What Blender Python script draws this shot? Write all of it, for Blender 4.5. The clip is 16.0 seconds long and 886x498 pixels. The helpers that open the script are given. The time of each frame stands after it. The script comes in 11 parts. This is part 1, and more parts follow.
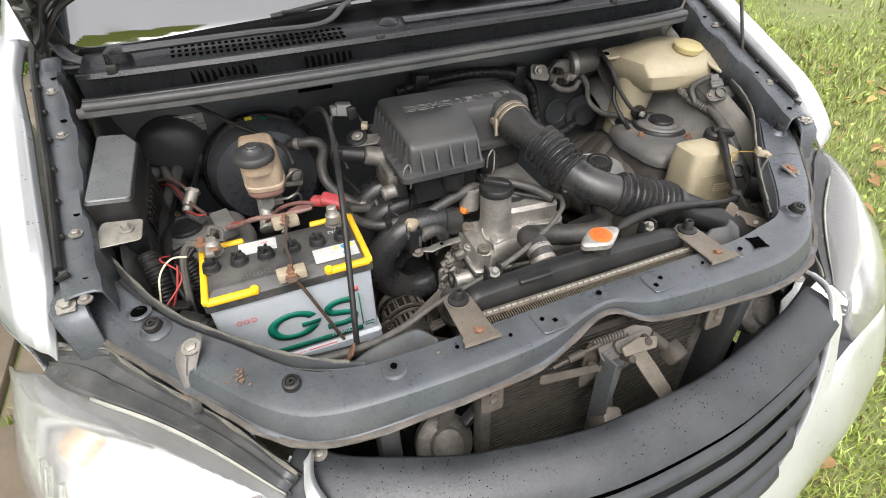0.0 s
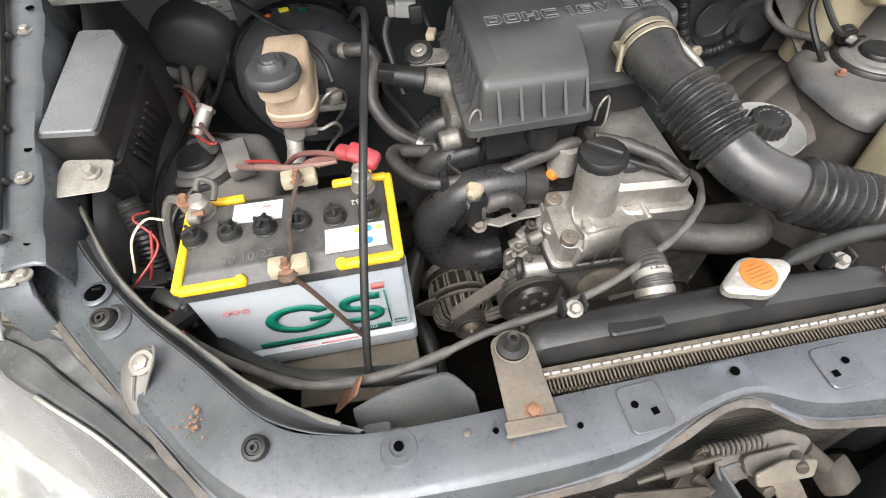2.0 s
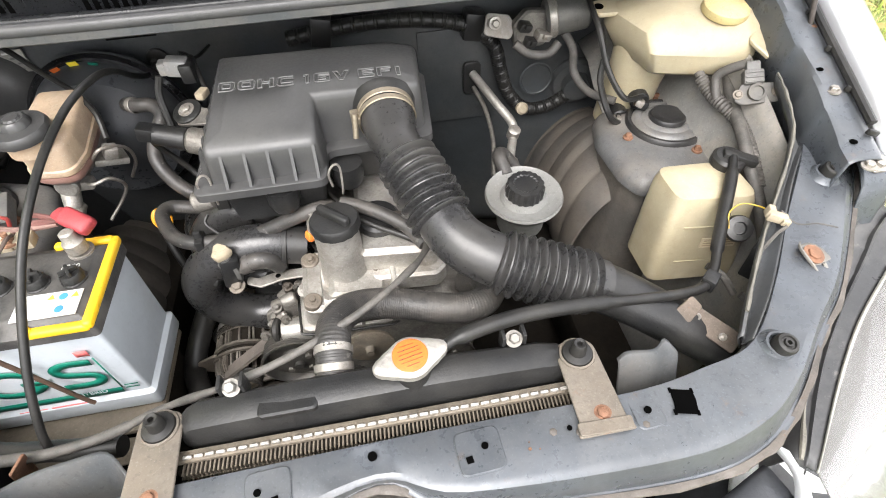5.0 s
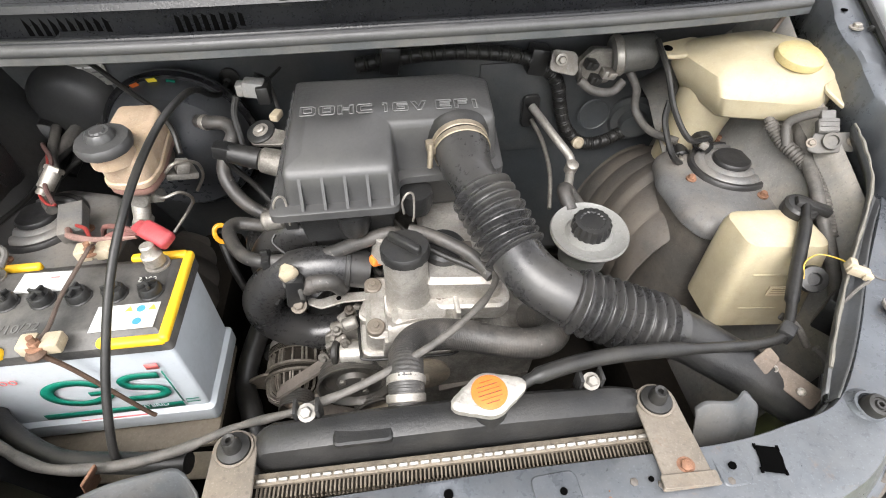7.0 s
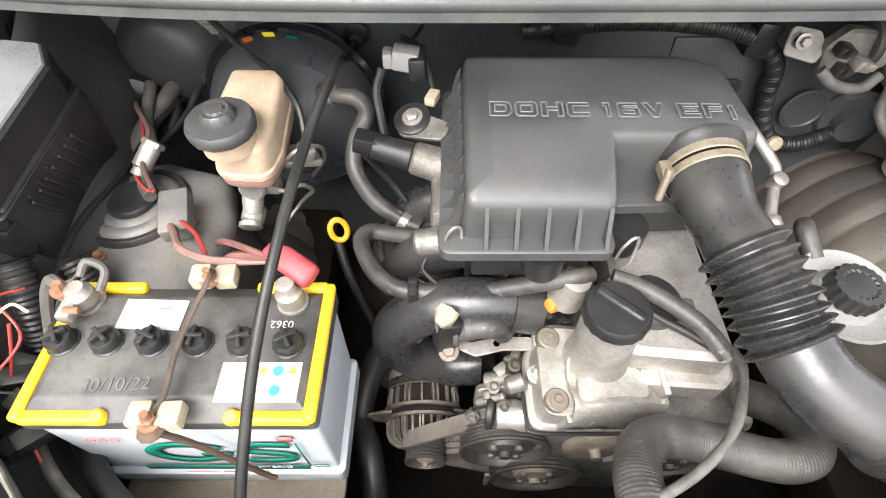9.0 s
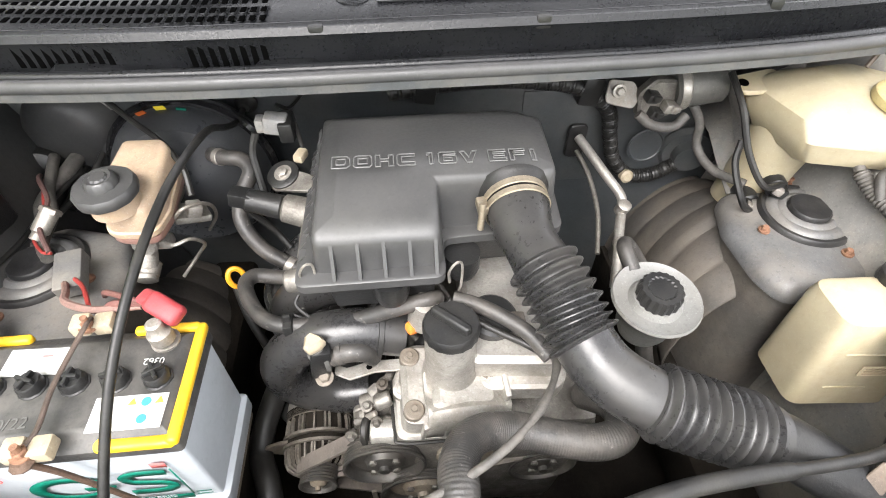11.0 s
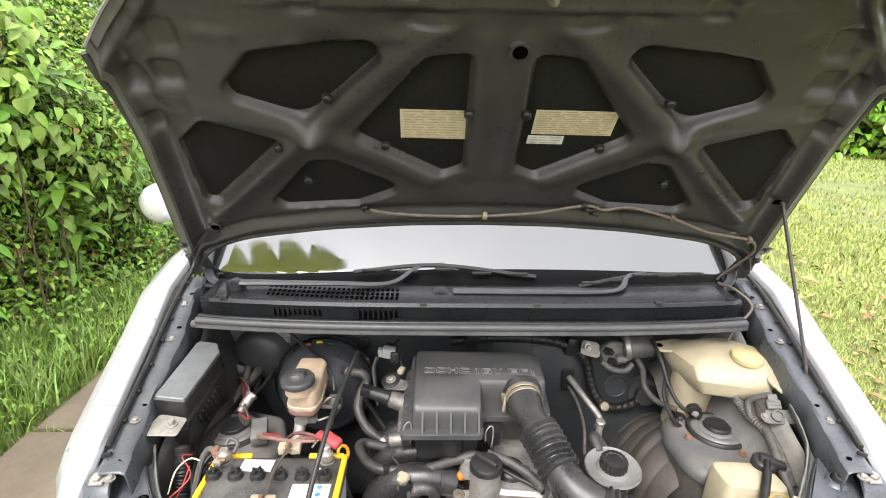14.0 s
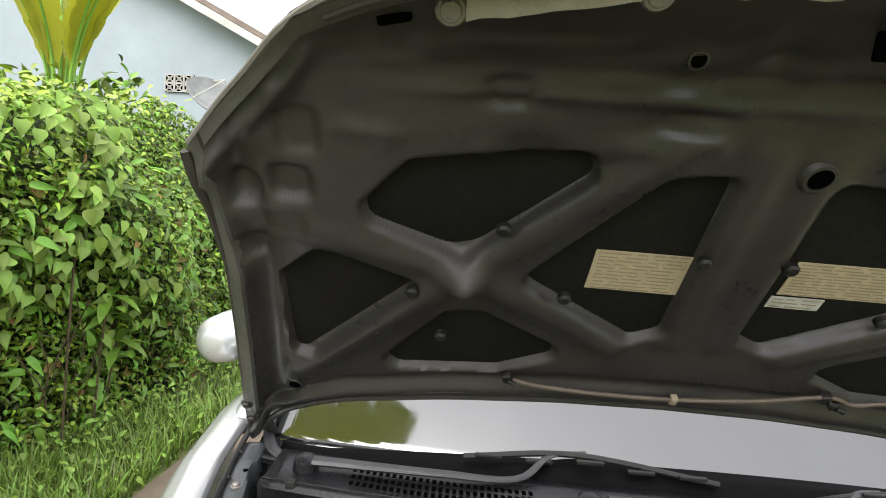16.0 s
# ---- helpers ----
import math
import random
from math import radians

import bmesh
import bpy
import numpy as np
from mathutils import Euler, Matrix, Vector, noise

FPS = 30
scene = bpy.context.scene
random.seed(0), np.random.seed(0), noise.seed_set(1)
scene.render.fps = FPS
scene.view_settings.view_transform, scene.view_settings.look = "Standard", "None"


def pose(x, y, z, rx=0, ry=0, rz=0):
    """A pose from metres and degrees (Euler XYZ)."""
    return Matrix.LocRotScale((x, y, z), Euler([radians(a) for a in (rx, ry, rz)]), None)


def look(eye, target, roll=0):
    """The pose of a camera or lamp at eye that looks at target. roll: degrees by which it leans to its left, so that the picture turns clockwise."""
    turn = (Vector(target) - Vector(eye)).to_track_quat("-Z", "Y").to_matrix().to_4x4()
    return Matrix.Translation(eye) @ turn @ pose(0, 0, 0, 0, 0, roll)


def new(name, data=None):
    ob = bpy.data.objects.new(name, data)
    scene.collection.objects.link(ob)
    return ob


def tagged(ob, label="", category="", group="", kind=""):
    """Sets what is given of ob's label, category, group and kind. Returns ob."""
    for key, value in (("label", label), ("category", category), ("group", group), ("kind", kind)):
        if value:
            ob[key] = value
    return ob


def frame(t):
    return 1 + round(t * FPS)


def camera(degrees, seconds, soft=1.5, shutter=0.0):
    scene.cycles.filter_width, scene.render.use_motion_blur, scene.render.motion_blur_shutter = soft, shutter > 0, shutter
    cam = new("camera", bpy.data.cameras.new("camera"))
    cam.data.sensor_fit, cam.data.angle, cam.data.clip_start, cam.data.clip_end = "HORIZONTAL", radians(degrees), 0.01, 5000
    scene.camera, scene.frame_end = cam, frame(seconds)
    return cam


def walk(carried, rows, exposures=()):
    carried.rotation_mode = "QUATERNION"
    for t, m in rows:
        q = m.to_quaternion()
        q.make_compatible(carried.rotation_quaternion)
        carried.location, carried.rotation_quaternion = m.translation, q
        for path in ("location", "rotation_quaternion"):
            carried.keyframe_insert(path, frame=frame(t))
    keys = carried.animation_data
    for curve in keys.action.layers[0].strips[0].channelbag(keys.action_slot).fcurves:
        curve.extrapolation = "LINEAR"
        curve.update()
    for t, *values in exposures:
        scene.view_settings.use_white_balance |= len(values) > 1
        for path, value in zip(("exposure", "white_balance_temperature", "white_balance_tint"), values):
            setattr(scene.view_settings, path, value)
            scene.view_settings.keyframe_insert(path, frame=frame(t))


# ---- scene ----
cam = camera(81.4, 16.0, soft=1.0)
PATH = [
    (0, (-0.398, -0.501, 1.397), (0.162, 0.965, 0.157), -2.0),
    (0.5, (-0.342, -0.436, 1.377), (0.175, 0.952, 0.032), -1.5),
    (1, (-0.322, -0.332, 1.343), (0.132, 0.971, -0.105), -1.1),
    (1.5, (-0.296, -0.271, 1.325), (-0.001, 0.99, -0.199), -3.1),
    (2, (-0.269, -0.233, 1.331), (-0.139, 1.022, -0.221), -5.1),
    (2.5, (-0.231, -0.228, 1.333), (-0.187, 1.026, -0.224), -5.1),
    (3, (-0.153, -0.226, 1.33), (-0.099, 1.005, -0.245), -3.6),
    (3.5, (-0.06, -0.23, 1.325), (0.024, 1.003, -0.247), -3.0),
    (4, (0.011, -0.233, 1.327), (0.138, 1.012, -0.233), -2.6),
    (4.5, (0.052, -0.244, 1.335), (0.23, 1.036, -0.191), -2.3),
    (4.7, (0.064, -0.247, 1.34), (0.258, 1.048, -0.171), -2.3),
    (6.8, (0.028, -0.252, 1.381), (0.196, 1.147, -0.039), -1.4),
    (7, (-0.002, -0.229, 1.357), (0.142, 1.161, -0.074), -0.9),
    (7.5, (-0.1, -0.141, 1.331), (-0.038, 1.21, -0.142), -0.7),
    (8, (-0.163, -0.067, 1.326), (-0.155, 1.237, -0.191), -0.3),
    (8.5, (-0.179, -0.031, 1.313), (-0.204, 1.226, -0.242), -0.6),
    (9, (-0.165, -0.016, 1.305), (-0.18, 1.215, -0.272), -0.6),
    (9.5, (-0.117, -0.017, 1.301), (-0.086, 1.22, -0.27), -0.4),
    (10, (-0.059, -0.019, 1.31), (0.026, 1.23, -0.249), -0.6),
    (10.2, (-0.038, -0.022, 1.318), (0.072, 1.233, -0.234), -0.3),
    (12.3, (-0.097, -0.354, 1.443), (0.046, 1.284, 0.304), -0.8),
    (12.5, (-0.128, -0.404, 1.457), (0.015, 1.273, 0.377), -0.7),
    (13, (-0.166, -0.469, 1.504), (-0.043, 1.311, 0.598), -0.2),
    (13.5, (-0.146, -0.518, 1.554), (-0.063, 1.337, 0.811), 0.3),
    (14, (-0.114, -0.592, 1.577), (-0.067, 1.319, 0.987), 0.9),
    (14.5, (-0.095, -0.633, 1.583), (-0.094, 1.32, 1.151), 1.7),
    (15, (-0.129, -0.584, 1.577), (-0.171, 1.393, 1.278), 2.5),
    (15.5, (-0.24, -0.409, 1.569), (-0.306, 1.581, 1.382), 3.3),
    (16, (-0.331, -0.296, 1.564), (-0.424, 1.699, 1.46), 4.0),
]
walk(cam, [(t, look(eye, target, roll)) for t, eye, target, roll in PATH], exposures=[(0, 0.75), (1, 1.04), (1.5, 1.13), (2.5, 1.32), (3.5, 1.42), (4.5, 1.47), (7, 1.47), (8, 1.75), (9, 1.86), (10, 2.0), (12.5, 1.36), (13, 1.35), (13.5, 1.5), (14, 1.33), (14.5, 1.05), (15, 0.42), (15.5, 0.4), (16, 0.68)])

# ---- light ----
world = bpy.data.worlds.new("overcast_sky")
scene.world = world
world.use_nodes = True
wn, wl = world.node_tree.nodes, world.node_tree.links
sky = wn.new("ShaderNodeTexSky")
sky.sky_type = "NISHITA"
sky.sun_disc = False
sky.sun_elevation, sky.sun_rotation = radians(58), radians(200)
sky.air_density, sky.dust_density = 1.0, 4.0
grey = wn.new("ShaderNodeHueSaturation")
grey.inputs["Saturation"].default_value = 0.12
cl_co = wn.new("ShaderNodeTexCoord")
cl_no = wn.new("ShaderNodeTexNoise")
cl_no.inputs["Scale"].default_value, cl_no.inputs["Detail"].default_value = 1.6, 4
cl_ra = wn.new("ShaderNodeMapRange")
cl_ra.inputs["From Min"].default_value, cl_ra.inputs["From Max"].default_value = 0.3, 0.7
cl_ra.inputs["To Min"].default_value, cl_ra.inputs["To Max"].default_value = 0.8, 1.2
cl_mu = wn.new("ShaderNodeVectorMath")
cl_mu.operation = "SCALE"
wl.new(sky.outputs[0], grey.inputs["Color"])
wl.new(cl_co.outputs["Generated"], cl_no.inputs["Vector"])
wl.new(cl_no.outputs["Fac"], cl_ra.inputs["Value"])
wl.new(grey.outputs[0], cl_mu.inputs[0])
wl.new(cl_ra.outputs[0], cl_mu.inputs["Scale"])
veil = wn.new("ShaderNodeMix")
veil.data_type, veil.blend_type = "RGBA", "ADD"
veil.inputs[0].default_value = 1.0
veil.inputs[7].default_value = (4.05, 3.98, 4.15, 1)
wl.new(cl_mu.outputs[0], veil.inputs[6])
wl.new(veil.outputs[2], wn["Background"].inputs["Color"])
wn["Background"].inputs["Strength"].default_value = 0.15
sun = new("sun", bpy.data.lights.new("sun", "SUN"))
sun.data.energy, sun.data.angle, sun.data.color = 1.3, radians(40), (1.0, 0.945, 0.91)
sun.matrix_world = look((-2.0, -4.2, 7.0), (0, 0.2, 0.8))


# ---- mesh helpers ----
def thing(name, at, label, category, group="", kind=""):
    ob = new(name)
    ob.empty_display_size = 0.05
    ob.matrix_basis = Matrix.Translation(at)
    return tagged(ob, label, category, group, kind)


def link_mesh(name, me, material, parent=None, label="", angle=38):
    me.materials.clear()
    for m in material if isinstance(material, (list, tuple)) else [material]:
        me.materials.append(m)
    me.shade_smooth()
    me.set_sharp_from_angle(angle=radians(angle))
    ob = new(name, me)
    if parent is not None:
        ob.parent = parent
        ob.matrix_parent_inverse = parent.matrix_basis.inverted() if parent.parent is None else Matrix.Identity(4)
    if label:
        ob["label"] = label
    return ob


def thicken(ob, t, offset=-1):
    so = ob.modifiers.new("thickness", "SOLIDIFY")
    so.thickness, so.offset = t, offset
    return ob


def part(name, bm, material, parent=None, label="", angle=38):
    me = bpy.data.meshes.new(name)
    bmesh.ops.recalc_face_normals(bm, faces=bm.faces)
    bm.to_mesh(me)
    bm.free()
    return link_mesh(name, me, material, parent, label, angle)


def B():
    return bmesh.new()


def frame_at(at, x=(1, 0, 0), z=(0, 0, 1)):
    z = Vector(z).normalized()
    x = Vector(x)
    x = (x - z * x.dot(z)).normalized()
    y = z.cross(x)
    m = Matrix((x, y, z)).transposed().to_4x4()
    m.translation = at
    return m


def box(bm, at, size, bevel=0.0, rot=(0, 0, 0), seg=2, m=None):
    """A bevelled block, centred at a place, turned by degrees."""
    n0 = set(bm.verts)
    mm = (m or Matrix.Identity(4)) @ pose(*at, *rot) @ Matrix.Diagonal((*size, 1))
    r = bmesh.ops.create_cube(bm, size=1.0, matrix=mm)
    if bevel > 0:
        es = list({e for v in r["verts"] for e in v.link_edges})
        bmesh.ops.bevel(bm, geom=es, offset=bevel, segments=seg, profile=0.5, affect="EDGES", clamp_overlap=True)
    return [v for v in bm.verts if v not in n0]


def rings(bm, rows, closed=True, cap0=True, cap1=True, mat=0):
    """Faces between rows of points; closed rows are loops."""
    vs = [[bm.verts.new(p) for p in r] for r in rows]
    n = len(vs[0])
    for a, b in zip(vs[:-1], vs[1:]):
        for i in range(n if closed else n - 1):
            j = (i + 1) % n
            f = bm.faces.new((a[i], a[j], b[j], b[i]))
            f.material_index = mat
    if closed and cap0:
        bm.faces.new(vs[0][::-1]).material_index = mat
    if closed and cap1:
        bm.faces.new(vs[-1]).material_index = mat
    return vs


def lathe(bm, profile, m=None, seg=28, cap0=True, cap1=True, wob=None):
    """A turned form: profile of (radius, height) about the frame's z axis."""
    m = m or Matrix.Identity(4)
    rows = []
    for r, z in profile:
        rows.append([m @ Vector(((r + (wob(a) if wob and r > 0.004 else 0)) * math.cos(a), (r + (wob(a) if wob and r > 0.004 else 0)) * math.sin(a), z))
                     for a in (2 * math.pi * k / seg for k in range(seg))])
    return rings(bm, rows, True, cap0, cap1)


def cyl(bm, p0, p1, r0, r1=None, seg=20, edge=0.0):
    p0, p1 = Vector(p0), Vector(p1)
    r1 = r0 if r1 is None else r1
    d = p1 - p0
    h = d.length
    m = frame_at(p0, (1, 0.13, 0.07) if abs(d.normalized().x) < 0.9 else (0, 1, 0), d)
    e = min(edge, h * 0.4, r0 * 0.6, max(r1, 1e-4) * 0.6)
    prof = [(r0 - e, 0), (r0, e), (r1, h - e), (r1 - e, h)] if e > 0 else [(r0, 0), (r1, h)]
    return lathe(bm, prof, m, seg)


def smooth_path(pts, sub=8):
    p = [Vector(q) for q in pts]
    if len(p) < 3:
        return [p[0].lerp(p[-1], k / sub) for k in range(sub + 1)]
    p = [p[0] * 2 - p[1]] + p + [p[-1] * 2 - p[-2]]
    out = []
    for i in range(1, len(p) - 2):
        a, b, c, d = p[i - 1:i + 3]
        for k in range(sub):
            t = k / sub
            out.append(0.5 * ((2 * b) + (c - a) * t + (2 * a - 5 * b + 4 * c - d) * t * t + (3 * b - a - 3 * c + d) * t ** 3))
    out.append(p[-2])
    return out


def tube(bm, pts, r, seg=12, sub=8, smooth=True, flat=1.0):
    """A hose or wire along a way; r is a radius or a function of (share of the way, metres)."""
    p = smooth_path(pts, sub) if smooth else [Vector(q) for q in pts]
    length = [0.0]
    for a, b in zip(p[:-1], p[1:]):
        length.append(length[-1] + (b - a).length)
    up = None
    rows = []
    for i, q in enumerate(p):
        t = (p[min(i + 1, len(p) - 1)] - p[max(i - 1, 0)]).normalized()
        if up is None:
            up = Vector((0, 0, 1)) if abs(t.z) < 0.9 else Vector((0, 1, 0))
        up = (up - t * up.dot(t)).normalized()
        side = t.cross(up)
        rr = r(length[i] / max(length[-1], 1e-6), length[i]) if callable(r) else r
        rows.append([q + (side * math.cos(a) + up * math.sin(a) * flat) * rr for a in (2 * math.pi * k / seg for k in range(seg))])
    rings(bm, rows)
    return bm


def bellows(pts, r, depth, pitch, a, b, seg=24, n=160):
    """A corrugated hose: ripples between the shares a and b of its way."""
    bm = B()
    p = smooth_path(pts, 12)
    total = sum((y - x).length for x, y in zip(p[:-1], p[1:]))
    step = total / n
    dense, acc = [p[0]], 0.0
    k, left = 0, 0.0
    want = step
    for x, y in zip(p[:-1], p[1:]):
        d = (y - x).length
        while want <= acc + d + 1e-9 and len(dense) < n:
            dense.append(x.lerp(y, (want - acc) / d))
            want += step
        acc += d
    dense.append(p[-1])

    def rad(u, s):
        base = r(u) if callable(r) else r
        for lo, hi in (a, b) if isinstance(a, tuple) else ((a, b),):
            if lo < u < hi:
                w = (s / pitch) % 1.0
                return base + depth * (0.5 + 0.5 * math.cos(2 * math.pi * w)) ** 1.1
        return base
    tube(bm, dense, rad, seg, smooth=False)
    return bm


class Loop(list):
    """A rounded loop that remembers its corners, so that it can be drawn smaller without crossing itself."""


def round_poly(pts, r, n=5):
    """A flat loop with rounded corners; r is one radius or one for each corner."""
    out = Loop()
    k = len(pts)
    out.src = ([Vector(p) for p in pts], r, n)
    for i in range(k):
        a, b, c = Vector(pts[i - 1]), Vector(pts[i]), Vector(pts[(i + 1) % k])
        rr = r[i] if isinstance(r, (list, tuple)) else r
        u, v = (a - b), (c - b)
        lim = min(u.length, v.length) * 0.48
        u.normalize(), v.normalize()
        half = math.acos(max(-1, min(1, u.dot(v)))) / 2
        d = min(rr / max(math.tan(half), 0.05), lim)
        s, e = b + u * d, b + v * d
        for j in range(n + 1):
            t = j / n
            out.append(((1 - t) ** 2) * s + 2 * t * (1 - t) * b + t * t * e)
    return out


def inset(loop, d):
    """The loop drawn d further in (out where d is negative)."""
    if isinstance(loop, Loop):
        pts, r, n = loop.src
        k = len(pts)
        area = sum(pts[i].x * pts[(i + 1) % k].y - pts[(i + 1) % k].x * pts[i].y for i in range(k))
        sg = 1 if area > 0 else -1
        moved = []
        for i in range(k):
            u, v = (pts[i] - pts[i - 1]).normalized(), (pts[(i + 1) % k] - pts[i]).normalized()
            nu, nv = Vector((-u.y, u.x)) * sg, Vector((-v.y, v.x)) * sg
            moved.append(pts[i] + (nu + nv) * d / max(0.3, 1 + nu.dot(nv)))
        rs = [max(0.0008, (r[i] if isinstance(r, (list, tuple)) else r) - d * 0.7) for i in range(k)]
        return round_poly(moved, rs, n)
    out, k = [], len(loop)
    area = sum(loop[i].x * loop[(i + 1) % k].y - loop[(i + 1) % k].x * loop[i].y for i in range(k))
    s = 1 if area > 0 else -1
    for i in range(k):
        t = (loop[(i + 1) % k] - loop[i - 1])
        t = t.normalized() if t.length > 1e-9 else Vector((1, 0))
        out.append(loop[i] + Vector((-t.y, t.x)) * d * s)
    return out


def slab(bm, pts, z0, z1, r=0.004, edge=0.0015, m=None, n=4):
    """A plate of any outline with rounded corners and edges, in the frame m."""
    m = m or Matrix.Identity(4)
    lo = round_poly([Vector(p) for p in pts], r, n)
    rows = []
    for d, z in ((edge, z0), (0, z0 + edge), (0, z1 - edge), (edge, z1)):
        rows.append([m @ Vector((p.x, p.y, z)) for p in (inset(lo, d) if d else lo)])
    return rings(bm, rows)


def bolt(bm, at, axis=(0, 0, 1), r=0.006, h=0.005, washer=True):
    m = frame_at(at, (1, 0.2, 0.1) if abs(Vector(axis).normalized().x) < 0.9 else (0, 1, 0), axis)
    if washer:
        lathe(bm, [(r * 1.55, -0.0005), (r * 1.55, h * 0.25), (r * 1.05, h * 0.3)], m, 16)
    lathe(bm, [(r, h * 0.25), (r, h * 0.85), (r * 0.8, h)], m, 6)


def grid(bm, fn, nu, nv):
    vs = [[bm.verts.new(fn(i / nu, j / nv)) for j in range(nv + 1)] for i in range(nu + 1)]
    for i in range(nu):
        for j in range(nv):
            bm.faces.new((vs[i][j], vs[i + 1][j], vs[i + 1][j + 1], vs[i][j + 1]))
    return vs


def shell(bm, fn, nu, nv, thick):
    """A sheet with thickness: thick is a vector."""
    t = Vector(thick)
    a = grid(bm, fn, nu, nv)
    b = grid(bm, lambda u, v: Vector(fn(u, v)) + t, nu, nv)
    ea = [r[0] for r in a] + a[-1][1:] + [r[-1] for r in a[::-1]][1:] + a[0][::-1][1:-1]
    eb = [r[0] for r in b] + b[-1][1:] + [r[-1] for r in b[::-1]][1:] + b[0][::-1][1:-1]
    k = len(ea)
    for i in range(k):
        bm.faces.new((ea[i], ea[(i + 1) % k], eb[(i + 1) % k], eb[i]))


def letters(text, size, m, depth=0.0006, outline=0.0, centre=True):
    """Built-in letters as a mesh, flat in the frame m."""
    cu = bpy.data.curves.new("letters", "FONT")
    cu.body, cu.size = text, size
    cu.align_x = "CENTER" if centre else "LEFT"
    if outline:
        cu.fill_mode = "NONE"
        cu.bevel_depth, cu.bevel_resolution = outline, 1
    else:
        cu.extrude = depth
    ob = new("letters", cu)
    me = bpy.data.meshes.new_from_object(ob.evaluated_get(bpy.context.evaluated_depsgraph_get()))
    bpy.data.objects.remove(ob)
    bpy.data.curves.remove(cu)
    me.transform(m)
    return me


def interp(x, xs, ys):
    return float(np.interp(x, xs, ys))


# ---- materials ----
def pbr(name, rgb, rough=0.5, metal=0.0, var=0.25, scale=30.0, bump=0.12, dust=0.0, dust_rgb=(0.34, 0.29, 0.22), coat=0.0, fine=9.0, per=0.0, trans=0.0, spec=0.5, sub=0.0, spots=0.0, spot_rgb=(0.2, 0.09, 0.04), grain=0.25):
    """A worn surface: broad and fine variation of colour and gloss, relief, dust and stains."""
    m = bpy.data.materials.new(name)
    m.use_nodes = True
    nt = m.node_tree
    N, L = nt.nodes, nt.links
    bs = N["Principled BSDF"]
    co = N.new("ShaderNodeTexCoord")

    def noise_at(sc, detail=5.0, rough_n=0.6):
        n = N.new("ShaderNodeTexNoise")
        n.inputs["Scale"].default_value, n.inputs["Detail"].default_value, n.inputs["Roughness"].default_value = sc, detail, rough_n
        L.new(co.outputs["Object"], n.inputs["Vector"])
        return n

    def ranged(src, a, b, c, d):
        r = N.new("ShaderNodeMapRange")
        for k, v in zip(("From Min", "From Max", "To Min", "To Max"), (a, b, c, d)):
            r.inputs[k].default_value = v
        L.new(src, r.inputs["Value"])
        return r.outputs[0]

    def mixed(fac, a, b, mode="MIX"):
        x = N.new("ShaderNodeMix")
        x.data_type, x.blend_type = "RGBA", mode
        for sock, v in ((x.inputs[0], fac), (x.inputs[6], a), (x.inputs[7], b)):
            if isinstance(v, (tuple, list)):
                sock.default_value = (*v, 1)
            elif isinstance(v, (int, float)):
                sock.default_value = v
            else:
                L.new(v, sock)
        return x.outputs[2]
    broad, small = noise_at(scale), noise_at(scale * fine, 4.0)
    dark, light = [c * (1 - var) for c in rgb], [min(1, c * (1 + var)) for c in rgb]
    col = mixed(ranged(broad.outputs["Fac"], 0.32, 0.68, 0, 1), dark, light)
    col = mixed(ranged(small.outputs["Fac"], 0.35, 0.7, 0, 0.5 * min(1, var * 2)), col, [c * 0.75 for c in rgb])
    if per:
        rnd = N.new("ShaderNodeNewGeometry")
        hs = N.new("ShaderNodeHueSaturation")
        L.new(col, hs.inputs["Color"])
        L.new(ranged(rnd.outputs["Random Per Island"], 0, 1, 1 - per, 1 + per), hs.inputs["Value"])
        L.new(ranged(rnd.outputs["Random Per Island"], 0, 1, 0.5 - 0.05 * per, 0.5 + 0.03 * per), hs.inputs["Hue"])
        col = hs.outputs[0]
    rg = ranged(small.outputs["Fac"], 0.3, 0.7, max(0.02, rough - 0.08), min(1, rough + 0.1))
    if dust:
        dn = noise_at(scale * 0.55, 6.0, 0.7)
        fac = ranged(dn.outputs["Fac"], 0.42, 0.66, 0.12 * dust, dust)
        col = mixed(fac, col, dust_rgb)
        mm = N.new("ShaderNodeMix")
        L.new(fac, mm.inputs[0])
        L.new(rg, mm.inputs[2])
        mm.inputs[3].default_value = 0.85
        rg = mm.outputs[0]
    if spots:
        sn = noise_at(scale * 1.7, 7.0, 0.75)
        col = mixed(ranged(sn.outputs["Fac"], 0.6, 0.7, 0, spots), col, spot_rgb)
    if grain and bump and not (per or trans or coat):
        gn = noise_at(420.0, 2.0, 0.5)
        col = mixed(ranged(gn.outputs["Fac"], 0.6, 0.7, 0, grain), col, [min(0.6, c * 1.9 + 0.02) for c in rgb])
        gd = noise_at(190.0, 3.0, 0.6)
        col = mixed(ranged(gd.outputs["Fac"], 0.57, 0.68, 0, grain), col, [c * 0.3 for c in rgb])
    L.new(col, bs.inputs["Base Color"])
    L.new(rg, bs.inputs["Roughness"])
    bs.inputs["Metallic"].default_value = metal
    bs.inputs["Coat Weight"].default_value = coat
    bs.inputs["Specular IOR Level"].default_value = spec
    bs.inputs["Transmission Weight"].default_value = trans
    if sub:
        bs.inputs["Subsurface Weight"].default_value = sub
        bs.inputs["Subsurface Radius"].default_value = (0.02, 0.015, 0.008)
    if bump:
        bp = N.new("ShaderNodeBump")
        bp.inputs["Strength"].default_value, bp.inputs["Distance"].default_value = bump, 0.002
        L.new(small.outputs["Fac"], bp.inputs["Height"])
        L.new(bp.outputs[0], bs.inputs["Normal"])
    return m


